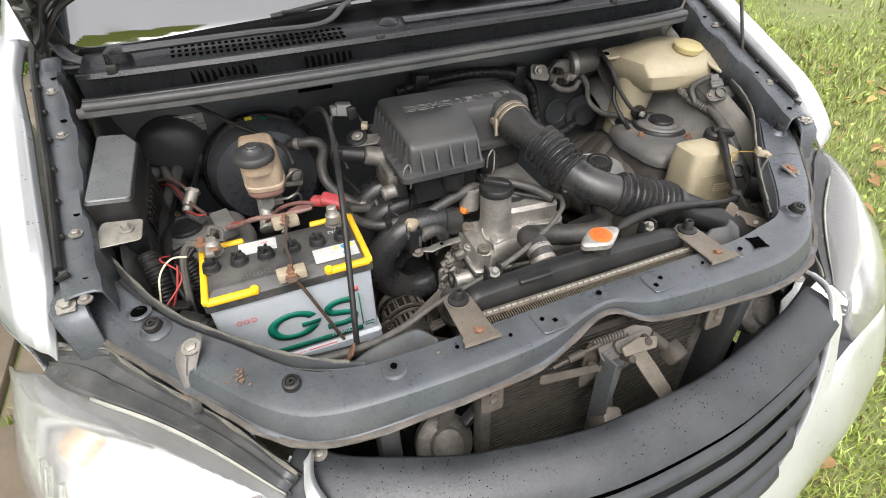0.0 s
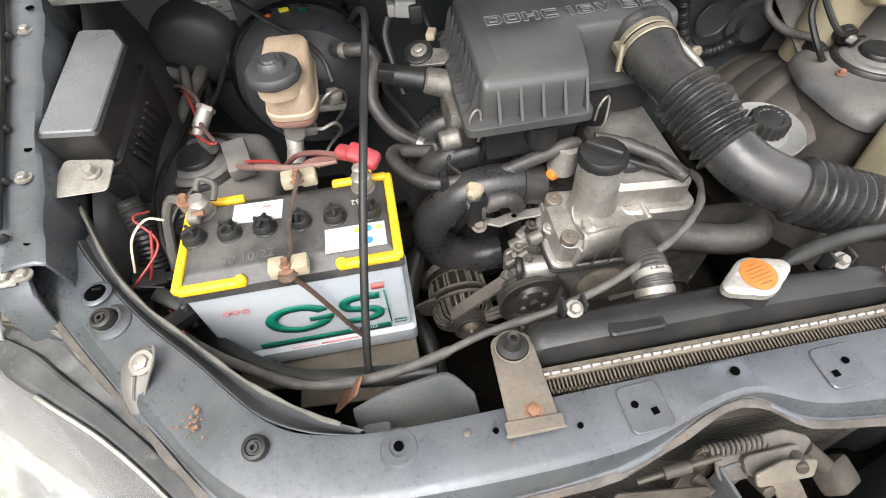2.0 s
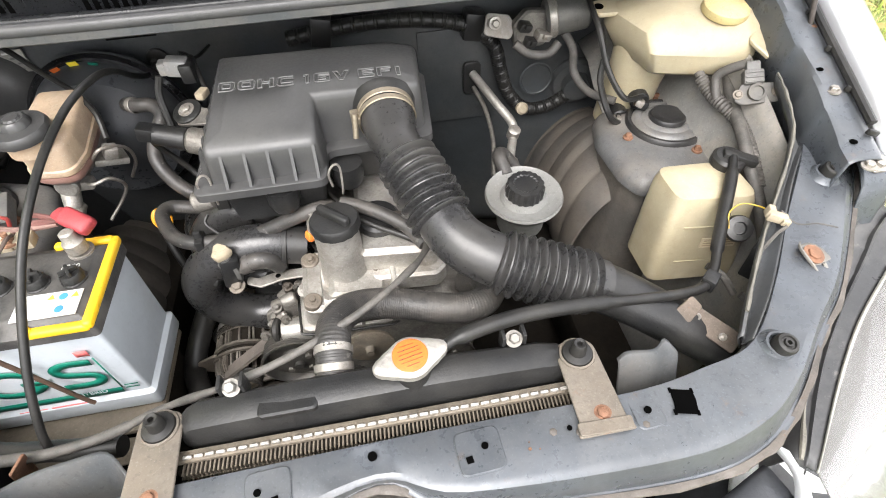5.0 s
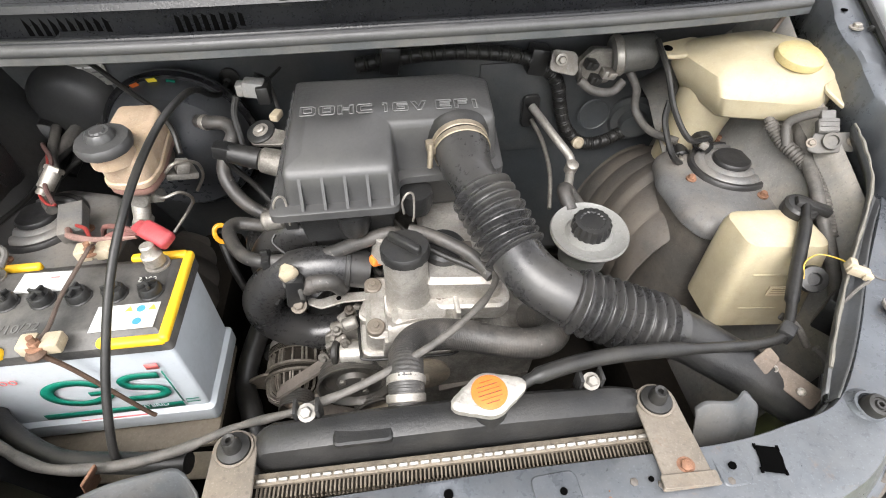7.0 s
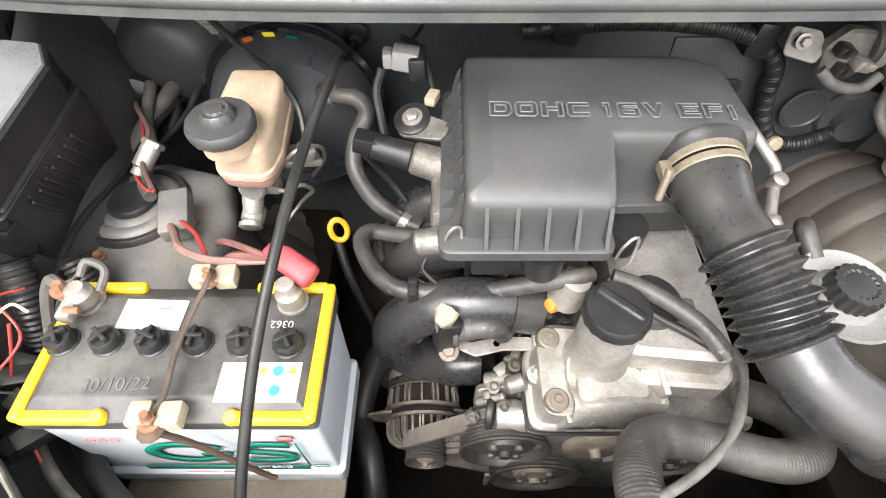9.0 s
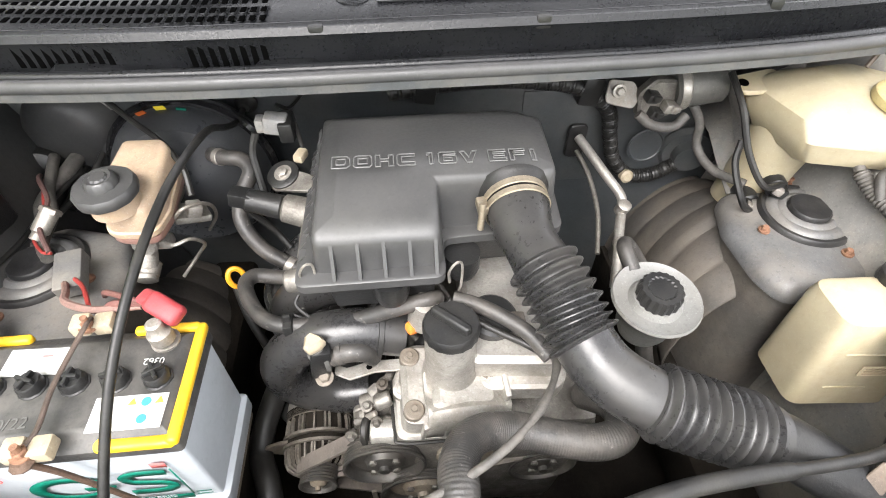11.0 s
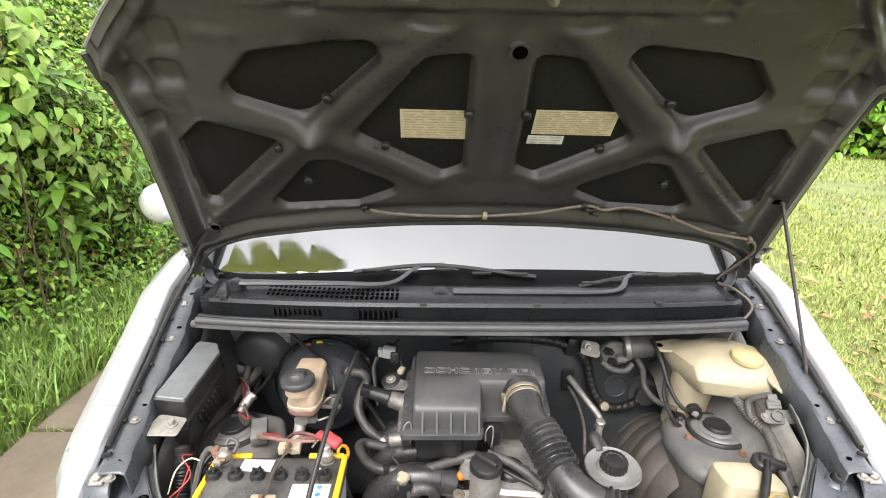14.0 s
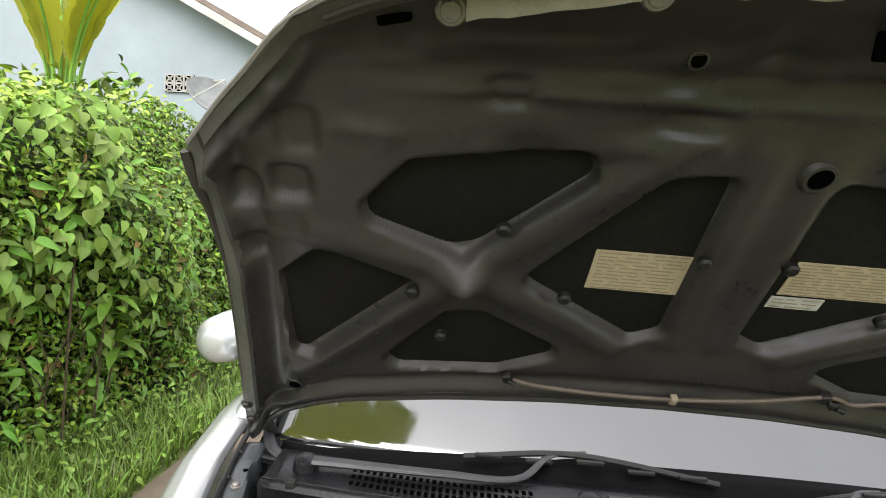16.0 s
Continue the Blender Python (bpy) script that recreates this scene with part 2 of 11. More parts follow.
SILVER = pbr("silver_paint", (0.66, 0.67, 0.685), 0.34, 0.6, 0.05, 8, 0.03, coat=0.6)
BAYGREY = pbr("bay_paint_grey", (0.075, 0.083, 0.094), 0.27, 0.25, 0.22, 14, 0.06, dust=0.28, dust_rgb=(0.19, 0.185, 0.178), spots=0.35, spot_rgb=(0.18, 0.12, 0.08))
BAYDARK = pbr("bay_paint_dark", (0.065, 0.071, 0.077), 0.42, 0.1, 0.28, 12, 0.1, dust=0.45, dust_rgb=(0.18, 0.16, 0.135))
FIREWALL = pbr("firewall_paint", (0.032, 0.037, 0.041), 0.36, 0.05, 0.28, 9, 0.1, dust=0.4, dust_rgb=(0.115, 0.107, 0.092), spots=0.35, spot_rgb=(0.03, 0.029, 0.027))
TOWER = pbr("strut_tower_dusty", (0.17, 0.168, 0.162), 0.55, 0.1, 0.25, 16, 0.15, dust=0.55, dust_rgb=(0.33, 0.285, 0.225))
BLACKPL = pbr("black_plastic", (0.012, 0.0123, 0.0128), 0.34, 0, 0.25, 25, 0.2, dust=0.18, dust_rgb=(0.09, 0.083, 0.072), fine=14, spec=0.4)
FUSEPL = pbr("fuse_lid_dust_sheen", (0.105, 0.11, 0.112), 0.26, 0, 0.12, 22, 0.06, dust=0.2, dust_rgb=(0.2, 0.2, 0.19), fine=14)
COWLPL = pbr("cowl_plastic", (0.009, 0.0095, 0.011), 0.28, 0, 0.2, 18, 0.18, dust=0.1, dust_rgb=(0.05, 0.05, 0.05), fine=16, spec=0.4)
RUBBER = pbr("rubber", (0.01, 0.01, 0.01), 0.38, 0, 0.25, 40, 0.12, dust=0.22, dust_rgb=(0.08, 0.073, 0.062), spec=0.4)
DUCT = pbr("duct_rubber", (0.02, 0.02, 0.021), 0.25, 0, 0.2, 20, 0.06, dust=0.2, dust_rgb=(0.14, 0.13, 0.115))
HOSE = pbr("hose_rubber", (0.026, 0.0255, 0.025), 0.4, 0, 0.2, 40, 0.25, dust=0.35, dust_rgb=(0.17, 0.15, 0.13), spots=0.5, spot_rgb=(0.4, 0.38, 0.34))
ALU = pbr("cast_aluminium", (0.45, 0.432, 0.4), 0.5, 0.75, 0.28, 24, 0.35, dust=0.5, dust_rgb=(0.19, 0.16, 0.125), fine=12)
ALUD = pbr("dirty_aluminium", (0.21, 0.198, 0.178), 0.46, 0.6, 0.4, 40, 0.35, dust=0.55, dust_rgb=(0.085, 0.072, 0.058), spots=0.4, spot_rgb=(0.04, 0.033, 0.027))
STEEL = pbr("zinc_steel", (0.36, 0.34, 0.31), 0.45, 0.7, 0.25, 40, 0.2, dust=0.45, dust_rgb=(0.22, 0.18, 0.14), spots=0.4)
BRACKET = pbr("bracket_steel", (0.2, 0.192, 0.178), 0.52, 0.35, 0.22, 22, 0.15, dust=0.5, dust_rgb=(0.27, 0.24, 0.2), spots=0.4, spot_rgb=(0.3, 0.16, 0.09))
RUST = pbr("rusty_steel", (0.2, 0.1, 0.06), 0.8, 0.2, 0.4, 60, 0.4, dust=0.3, dust_rgb=(0.3, 0.19, 0.12))
BATCASE = pbr("battery_case", (0.45, 0.487, 0.52), 0.4, 0, 0.06, 10, 0.05, dust=0.3, dust_rgb=(0.38, 0.37, 0.35), grain=0.08)
BATLID = pbr("battery_lid", (0.03, 0.03, 0.03), 0.42, 0, 0.25, 24, 0.15, dust=0.4, dust_rgb=(0.2, 0.185, 0.165))
YELLOW = pbr("yellow_plastic", (0.86, 0.5, 0.015), 0.4, 0, 0.08, 20, 0.05, dust=0.12, dust_rgb=(0.45, 0.33, 0.12))
RED = pbr("red_rubber", (0.3, 0.03, 0.037), 0.45, 0, 0.15, 30, 0.1, dust=0.2, dust_rgb=(0.4, 0.2, 0.18))
WHITE = pbr("white_label", (0.5, 0.5, 0.49), 0.5, 0, 0.08, 30, 0.03, grain=0.12)
CREAM = pbr("cream_plastic", (0.34, 0.285, 0.2), 0.5, 0, 0.2, 40, 0.1, dust=0.45)
TANK = pbr("yellowed_tank", (0.36, 0.315, 0.215), 0.45, 0, 0.16, 9, 0.06, dust=0.35, dust_rgb=(0.32, 0.26, 0.17), sub=0.2, spots=0.3, spot_rgb=(0.28, 0.22, 0.13), grain=0.1)
FLUID = pbr("brake_tank", (0.45, 0.345, 0.24), 0.3, 0, 0.25, 14, 0.06, dust=0.5, dust_rgb=(0.36, 0.25, 0.19), sub=0.2, spots=0.3, spot_rgb=(0.5, 0.44, 0.38))
ORANGE = pbr("orange_label", (0.62, 0.13, 0.02), 0.5, 0, 0.1, 40, 0.05)
INK = pbr("dark_ink", (0.05, 0.03, 0.02), 0.6, 0, 0.1, 60, 0)
GREEN = pbr("green_print", (0.0, 0.13, 0.085), 0.5, 0, 0.08, 30, 0.03)
REDINK = pbr("red_print", (0.7, 0.16, 0.15), 0.5, 0, 0.1, 30, 0)
BLUEINK = pbr("blue_print", (0.05, 0.24, 0.42), 0.5, 0, 0.05, 30, 0)
YELINK = pbr("yellow_print", (0.85, 0.7, 0.05), 0.5, 0, 0.05, 30, 0)
PALE = pbr("pale_print", (0.5, 0.5, 0.48), 0.6, 0, 0.15, 60, 0)
OLDPAPER = pbr("old_label", (0.5, 0.42, 0.29), 0.6, 0, 0.1, 40, 0.03, dust=0.2)
OLDINK = pbr("old_label_ink", (0.3, 0.24, 0.16), 0.6, 0, 0.1, 40, 0)
HOODIN = pbr("hood_underside", (0.033, 0.031, 0.031), 0.27, 0.1, 0.4, 7, 0.12, dust=0.5, dust_rgb=(0.06, 0.053, 0.044), spots=0.3, spot_rgb=(0.1, 0.088, 0.072))
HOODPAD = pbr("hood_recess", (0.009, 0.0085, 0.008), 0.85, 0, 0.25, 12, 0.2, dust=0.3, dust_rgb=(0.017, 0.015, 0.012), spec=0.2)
CONDF = pbr("condenser_fins", (0.045, 0.041, 0.036), 0.6, 0.2, 0.4, 60, 0.3, dust=0.35, dust_rgb=(0.1, 0.08, 0.06))
FINS = pbr("radiator_fins", (0.15, 0.128, 0.1), 0.55, 0.4, 0.4, 80, 0.3, dust=0.45, dust_rgb=(0.2, 0.165, 0.12))
GRILLE = pbr("grille_plastic", (0.026, 0.028, 0.032), 0.34, 0, 0.2, 16, 0.2, dust=0.32, dust_rgb=(0.09, 0.092, 0.095), fine=16)
COPPER = pbr("orange_plastic", (0.7, 0.2, 0.03), 0.5, 0, 0.2, 40, 0.1)
WIRE_R = pbr("red_wire", (0.3, 0.035, 0.03), 0.5, 0, 0.1, 40, 0)
WIRE_W = pbr("pale_wire", (0.7, 0.64, 0.42), 0.45, 0, 0.1, 40, 0)
TAPE = pbr("taped_loom", (0.058, 0.055, 0.051), 0.55, 0, 0.3, 60, 0.25, dust=0.45, dust_rgb=(0.18, 0.162, 0.14))
BEIGEW = pbr("washer_tube", (0.12, 0.092, 0.068), 0.5, 0, 0.2, 40, 0.05)
# flat black for the shade in openings; also black tag and specks
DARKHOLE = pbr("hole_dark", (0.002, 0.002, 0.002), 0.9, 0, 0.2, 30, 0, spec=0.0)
# near-white and barely metallic: the lamps' glare is in the colour
CHROME = pbr("lamp_reflector", (0.95, 0.95, 0.94), 0.3, 0.15, 0.05, 30, 0.02, grain=0)
LIDPL = pbr("filter_lid_plastic", (0.043, 0.043, 0.044), 0.33, 0, 0.1, 12, 0.08, dust=0.3, dust_rgb=(0.11, 0.106, 0.098), fine=20, grain=0.12)
FAINT = pbr("faint_ink", (0.1, 0.098, 0.094), 0.6, 0, 0.3, 90, 0)
PLATE = pbr("tower_plate_paint", (0.125, 0.127, 0.128), 0.4, 0.2, 0.25, 16, 0.12, dust=0.55, dust_rgb=(0.23, 0.2, 0.165), spots=0.35, spot_rgb=(0.07, 0.055, 0.042))
BELT = pbr("worn_belt", (0.11, 0.095, 0.082), 0.6, 0, 0.3, 50, 0.15, dust=0.4, dust_rgb=(0.19, 0.165, 0.14))
CAPM = pbr("bearing_rubber", (0.016, 0.016, 0.017), 0.36, 0, 0.25, 30, 0.1, dust=0.3, dust_rgb=(0.09, 0.082, 0.07))
# dark panel colour with the left side's shade painted into it
SHADEPL = pbr("shade_darkened_panel", (0.024, 0.025, 0.026), 0.4, 0, 0.3, 12, 0.1, dust=0.35, dust_rgb=(0.07, 0.064, 0.055))
# brown grime of the arches; on the tower walls also their shade
ARCH = pbr("grime_and_shade", (0.075, 0.07, 0.064), 0.6, 0, 0.35, 10, 0.2, dust=0.5, dust_rgb=(0.19, 0.155, 0.12), spots=0.3, spot_rgb=(0.02, 0.019, 0.018))
GUTTER = pbr("gutter_grime", (0.055, 0.059, 0.063), 0.4, 0.1, 0.3, 12, 0.12, dust=0.4, dust_rgb=(0.11, 0.102, 0.09), spots=0.4, spot_rgb=(0.04, 0.045, 0.038))
SEALER = pbr("seam_sealer", (0.11, 0.106, 0.092), 0.6, 0, 0.25, 40, 0.2, dust=0.4, dust_rgb=(0.2, 0.18, 0.14))
GRIME = pbr("greasy_steel", (0.05, 0.043, 0.036), 0.5, 0.35, 0.4, 40, 0.3, dust=0.5, dust_rgb=(0.085, 0.066, 0.048), spots=0.5, spot_rgb=(0.02, 0.024, 0.018))
WORN = pbr("worn_plate", (0.155, 0.135, 0.112), 0.5, 0.35, 0.3, 26, 0.2, dust=0.5, dust_rgb=(0.2, 0.165, 0.125), spots=0.5, spot_rgb=(0.2, 0.1, 0.055))
# brown grime, taken almost to black so deep shade is in the colour
UNDER = pbr("underbody_grime_shade", (0.009, 0.0078, 0.0065), 0.85, 0, 0.5, 12, 0.4, dust=0.35, dust_rgb=(0.04, 0.031, 0.022), spec=0.1)


def leaflike(m, rgb, amount=0.5):
    """Let a thin leaf pass some of the light that falls on its other side."""
    nt = m.node_tree
    tr, mx = nt.nodes.new("ShaderNodeBsdfTranslucent"), nt.nodes.new("ShaderNodeMixShader")
    tr.inputs["Color"].default_value = (*rgb, 1)
    mx.inputs[0].default_value = amount
    nt.links.new(nt.nodes["Principled BSDF"].outputs[0], mx.inputs[1])
    nt.links.new(tr.outputs[0], mx.inputs[2])
    nt.links.new(mx.outputs[0], nt.nodes["Material Output"].inputs["Surface"])
    return m


GLASS = pbr("tinted_glass", (0.012, 0.014, 0.014), 0.03, 0, 0.1, 3, 0.0)
GLASS.node_tree.nodes["Principled BSDF"].inputs["IOR"].default_value = 2.7
HOUSING = pbr("lamp_housing_top", (0.03, 0.031, 0.033), 0.3, 0, 0.35, 10, 0.08, dust=0.5, dust_rgb=(0.16, 0.155, 0.145), spots=0.5, spot_rgb=(0.24, 0.23, 0.21))
SEAMRUST = pbr("rusty_seam", (0.085, 0.076, 0.068), 0.6, 0.2, 0.4, 30, 0.25, dust=0.3, dust_rgb=(0.16, 0.13, 0.1), spots=0.6, spot_rgb=(0.15, 0.07, 0.03))
# the thin whitish dust layer also paints sun glare on the lens
LENS = pbr("lamp_lens", (0.98, 0.978, 0.965), 0.04, 0, 0.03, 10, 0.005, trans=0.93, dust=0.1, dust_rgb=(0.75, 0.72, 0.62))

# ---- ground and surroundings ----
GRASSG = pbr("grass_ground", (0.14, 0.18, 0.05), 0.9, 0, 0.4, 1.6, 0.5, dust=0.5, dust_rgb=(0.16, 0.125, 0.07), fine=14)
PAVE = pbr("old_concrete", (0.19, 0.15, 0.11), 0.85, 0, 0.3, 3, 0.5, dust=0.4, dust_rgb=(0.14, 0.12, 0.08), spots=0.5, spot_rgb=(0.1, 0.11, 0.04))
bm = B()
grid(bm, lambda u, v: Vector(((u - 0.5) * 600, (v - 0.5) * 600, -0.012 if abs((u - 0.5) * 600) < 8 and abs((v - 0.5) * 600) < 20 else -0.02)), 60, 60)
tagged(part("ground", bm, GRASSG), "rough lawn ground with worn earthy patches", "ground", kind="structure")
path_ob = thing("pavement", (-1.2, 3, 0), "old weathered concrete slab path beside the hedge", "path", kind="structure")
rng = random.Random(4)
for i in range(16):
    for j in range(3):
        bm = B()
        x0, y0 = -1.98 + j * 0.62, -2.2 + i * 0.62
        box(bm, (x0 + 0.29 + rng.uniform(-.01, .01), y0 + 0.3, -0.005 + rng.uniform(-0.006, 0.006)), (0.58, 0.59, 0.05), 0.012, (rng.uniform(-.8, .8), rng.uniform(-.8, .8), rng.uniform(-1.5, 1.5)))
        part("slab", bm, PAVE, path_ob)

# ---- car body ----
car = thing("car", (0, 0.8, 0), "silver compact car with its bonnet open", "car")


def fz(y):
    """Height of the wing's inner flange along the car."""
    return interp(y, [-0.1, 0.1, 0.17, 0.48, 0.62, 0.8, 1.3], [0.86, 0.905, 0.935, 1.046, 1.095, 1.125, 1.14])


def fx(y):
    return interp(y, [0.0, 0.17, 0.48, 0.62, 0.9, 1.3], [0.675, 0.69, 0.715, 0.735, 0.76, 0.765])


for side, nm in ((-1, "left"), (1, "right")):
    # outer wing skin
    prof = [(0.012, -0.012), (0.018, 0.004), (0.032, 0.011), (0.058, 0.008), (0.086, -0.012), (0.108, -0.05), (0.128, -0.12), (0.142, -0.25), (0.135, -0.4), (0.12, -0.55)]
    bm = B()

    def wing(u, v):
        k = v * (len(prof) - 1)
        i = min(int(k), len(prof) - 2)
        f = k - i
        dx, dz = (prof[i][n] * (1 - f) + prof[i + 1][n] * f for n in (0, 1))
        y0 = interp(dx, [0.012, 0.03, 0.06, 0.1, 0.13, 0.142], [0.132, 0.134, 0.15, 0.2, 0.26, 0.3])
        y = y0 + u * (0.995 - y0)
        fall = max(0.0, min(1.0, (0.25 - y) / 0.12)) ** 1.5
        return Vector((side * (fx(y) + dx + 0.036 * fall * max(0.0, 1 - dx / 0.12) + 0.012 * math.sin(min(1, u) * 3)), y, fz(y) + dz - 0.06 * fall))
    grid(bm, wing, 40, 36)
    thicken(part("front_wing", bm, SILVER, car, "silver painted front wing", 50), 0.0012, 1)
    # inner flange with bolts
    bm = B()
    fl = [(0.036, -0.13), (0.026, -0.06), (0.014, -0.03), (0.012, -0.018), (0.004, -0.014), (-0.004, -0.012), (-0.03, -0.012), (-0.037, -0.016), (-0.04, -0.03), (-0.05, -0.1)]
    ys = [0.168 + 0.532 * k / 116 for k in range(117)]
    rows = []
    for y in ys:
        bite = 0.003 * max(0.0, math.sin(y * 63)) ** 0.5 + 0.0025 * math.sin(y * 21 + 1)
        dip = 0.002 * math.sin(y * 47 + side)
        rows.append([Vector((side * (fx(y) + dx + (bite if dx < -0.033 else 0)), y, fz(y) + dz + (dip if dx < -0.02 else 0))) for dx, dz in fl])
    rings(bm, rows, closed=False)
    flange = thicken(part("wing_flange", bm, BAYGREY, car, "dark grey painted inner wing flange"), 0.0018)
    for y in (0.16, 0.27, 0.47, 0.58):
        bm = B()
        bolt(bm, (side * (fx(y) - 0.018), y, fz(y) - 0.012), (0, 0, 1), 0.0062, 0.007)
        part("bolt", bm, STEEL, flange)
        bm = B()
        lathe(bm, [(0.0048, 0), (0.0048, 0.0012)], frame_at((side * (fx(y) - 0.02), y + 0.035, fz(y) + 0.0008)), 14)
        part("drain_hole", bm, DARKHOLE, flange)
    # rubber seal along the wing
    bm = B()
    tube(bm, [(side * (fx(y) + 0.006), y, fz(y) - 0.004) for y in (0.21, 0.28, 0.4, 0.55, 0.7, 0.85)], 0.006, 8)
    part("wing_seal", bm, RUBBER, car, "black rubber wing seal")
    for k in range(8):
        y = 0.2 + 0.065 * k
        bm = B()
        box(bm, (side * (fx(y) + 0.004), y, fz(y) - 0.008), (0.02, 0.006, 0.008), 0.002, (0, side * 20, 0))
        part("seal_clip", bm, RUBBER, car)
    # inner apron: wall from the flange down to the chassis
    bm = B()

    def apron(u, v):
        y = 0.1 + u * 0.62
        top = Vector((side * (fx(y) - 0.054), y, fz(y) - 0.08))
        bot = Vector((side * (0.47 if y > 0.3 else 0.5), y, 0.42))
        bulge = 0.05 * math.exp(-((y - 0.44) / 0.1) ** 2)
        p = top.lerp(bot, v)
        p.x -= side * bulge * math.sin(v * math.pi) * 0.6
        p.z += 0.006 * math.sin(y * 24) * math.sin(v * math.pi)
        return p
    grid(bm, apron, 36, 20)
    # left panel gets the darker colour in place of its shade
    thicken(part("inner_apron", bm, TOWER if side > 0 else SHADEPL, car, "dusty grey inner wing panel, left one darkened for shade"), 0.002)
    # strut tower
    c = Vector((side * 0.57, 0.44, 0.805))
    bm = B()
    loop = round_poly([(-side * px, py) for px, py in ((0.122, 0.0), (0.118, -0.09), (0.1, -0.14), (-0.03, -0.125), (-0.1, -0.06), (-0.1, 0.07), (0.0, 0.105), (0.1, 0.075))], 0.04, 4)
    rows = []
    for d, z in ((-0.02, -0.36), (-0.006, -0.2), (0.006, -0.08), (0.01, -0.018), (0.012, -0.006), (0.03, -0.004)):
        rows.append([c + Vector((p.x, p.y, z)) for p in inset(loop, d)])
    rings(bm, rows)
    # walls darker than the top plate: grime, with their shade painted in
    tower = part("strut_tower", bm, ARCH, car, "grimy suspension tower, walls darkened for shade")
    bm = B()
    lathe(bm, [(0.069, 0.002), (0.0685, 0.008), (0.065, 0.0125), (0.06, 0.0125), (0.058, 0.008), (0.05, 0.0085)], frame_at(c), 40)
    part("bearing_ring", bm, CAPM, tower, "dusty black rubber ring")
    bm = B()
    lathe(bm, [(0.0585, 0.0085), (0.055, 0.0135), (0.049, 0.016), (0.043, 0.0145), (0.039, 0.0175), (0.0345, 0.0185), (0.0305, 0.0165)], frame_at(c), 36)
    part("bearing_plate", bm, PLATE, tower, "round grey bearing plate")
    bm = B()
    lathe(bm, [(0.031, 0.014), (0.031, 0.021), (0.0285, 0.0245), (0.018, 0.0255), (0.016, 0.0245), (0.005, 0.025)], frame_at(c), 30)
    part("bearing_cap", bm, CAPM, tower, "round dusty rubber bearing cap")
    for a in ((75, 197, 281) if side > 0 else (105, 343, 259)):
        bm = B()
        bolt(bm, c + Vector((0.083 * math.cos(radians(a)), 0.083 * math.sin(radians(a)), 0.004)), (0, 0, 1), 0.0055, 0.009)
        part("nut", bm, RUST, tower)
    bm = B()
    rings(bm, [[c + Vector((p.x, p.y, z)) for p in inset(loop, d)] for d, z in ((0.004, -0.034), (0.0, -0.03), (0.001, -0.018), (0.006, -0.009), (0.014, -0.003), (0.024, 0.0), (0.036, 0.003), (0.05, 0.0045))])
    part("tower_plate", bm, PLATE, tower, "dusty grey domed top plate")
    # brace from the tower to the bulkhead
    if side > 0:
        bm = B()
        rings(bm, [[Vector((side * x, y, z)) for x, y, z in r] for r in (
            [(0.49, 0.52, 0.79), (0.55, 0.53, 0.80), (0.61, 0.52, 0.80), (0.64, 0.5, 0.80)],
            [(0.49, 0.58, 0.815), (0.55, 0.585, 0.83), (0.61, 0.58, 0.84), (0.65, 0.56, 0.85)],
            [(0.5, 0.64, 0.83), (0.56, 0.645, 0.86), (0.62, 0.64, 0.88), (0.66, 0.62, 0.9)],
            [(0.5, 0.7, 0.84), (0.57, 0.7, 0.88), (0.63, 0.7, 0.92), (0.67, 0.69, 0.95)])], closed=False)
        brace = thicken(part("tower_brace", bm, TOWER, car, "dusty grey pressed brace behind the tower"), 0.003)
        for x0, x1 in ((0.525, 0.54), (0.585, 0.6)):
            bm = B()
            tube(bm, [(side * x0, 0.535, 0.797), (side * (x0 + x1) / 2, 0.59, 0.835), (side * x1, 0.645, 0.868), (side * x1, 0.69, 0.897)], 0.011, 10, flat=0.6)
            part("pressed_rib", bm, TOWER, brace)
    # gutter with its sealed seam, behind the cross panel's end
    if side > 0:
        ins = smooth_path([(0.425, -0.006, 0.857), (0.468, 0.049, 0.861), (0.524, 0.117, 0.869), (0.579, 0.179, 0.88), (0.614, 0.22, 0.893), (0.64, 0.262, 0.913), (0.648, 0.305, 0.933), (0.655, 0.345, 0.945)], 6)
        out = smooth_path([(0.43, -0.014, 0.866), (0.485, 0.039, 0.867), (0.545, 0.11, 0.871), (0.592, 0.172, 0.881), (0.632, 0.22, 0.892), (0.672, 0.262, 0.905), (0.685, 0.305, 0.93), (0.69, 0.345, 0.945)], 6)
    else:
        ins = smooth_path([(-0.34, -0.048, 0.857), (-0.38, -0.028, 0.857), (-0.43, 0.006, 0.857), (-0.468, 0.038, 0.857), (-0.52, 0.088, 0.86), (-0.566, 0.132, 0.868), (-0.608, 0.187, 0.884), (-0.668, 0.3, 0.9)], 6)
        out = smooth_path([(-0.345, -0.051, 0.861), (-0.39, -0.04, 0.863), (-0.433, -0.018, 0.864), (-0.468, 0.016, 0.866), (-0.502, 0.052, 0.868), (-0.573, 0.123, 0.872), (-0.64, 0.21, 0.889), (-0.69, 0.3, 0.9)], 6)
    bm = B()
    rings(bm, [[a + Vector((side * 0.004, -0.002, -0.022)), a + Vector((-side * 0.003, 0.001, -0.004)), a + Vector((-side * 0.002, 0.0, 0.002)), a + Vector((side * 0.0015, -0.001, 0.002)), a + Vector((side * 0.0045, -0.003, -0.006)), a.lerp(b, 0.35) + Vector((0, 0, -0.014)), a.lerp(b, 0.65) + Vector((0, 0, -0.012)), a.lerp(b, 0.9) + Vector((0, 0, -0.004)), b + Vector((0, 0, -0.002))] for a, b in zip(ins, out)], closed=False)
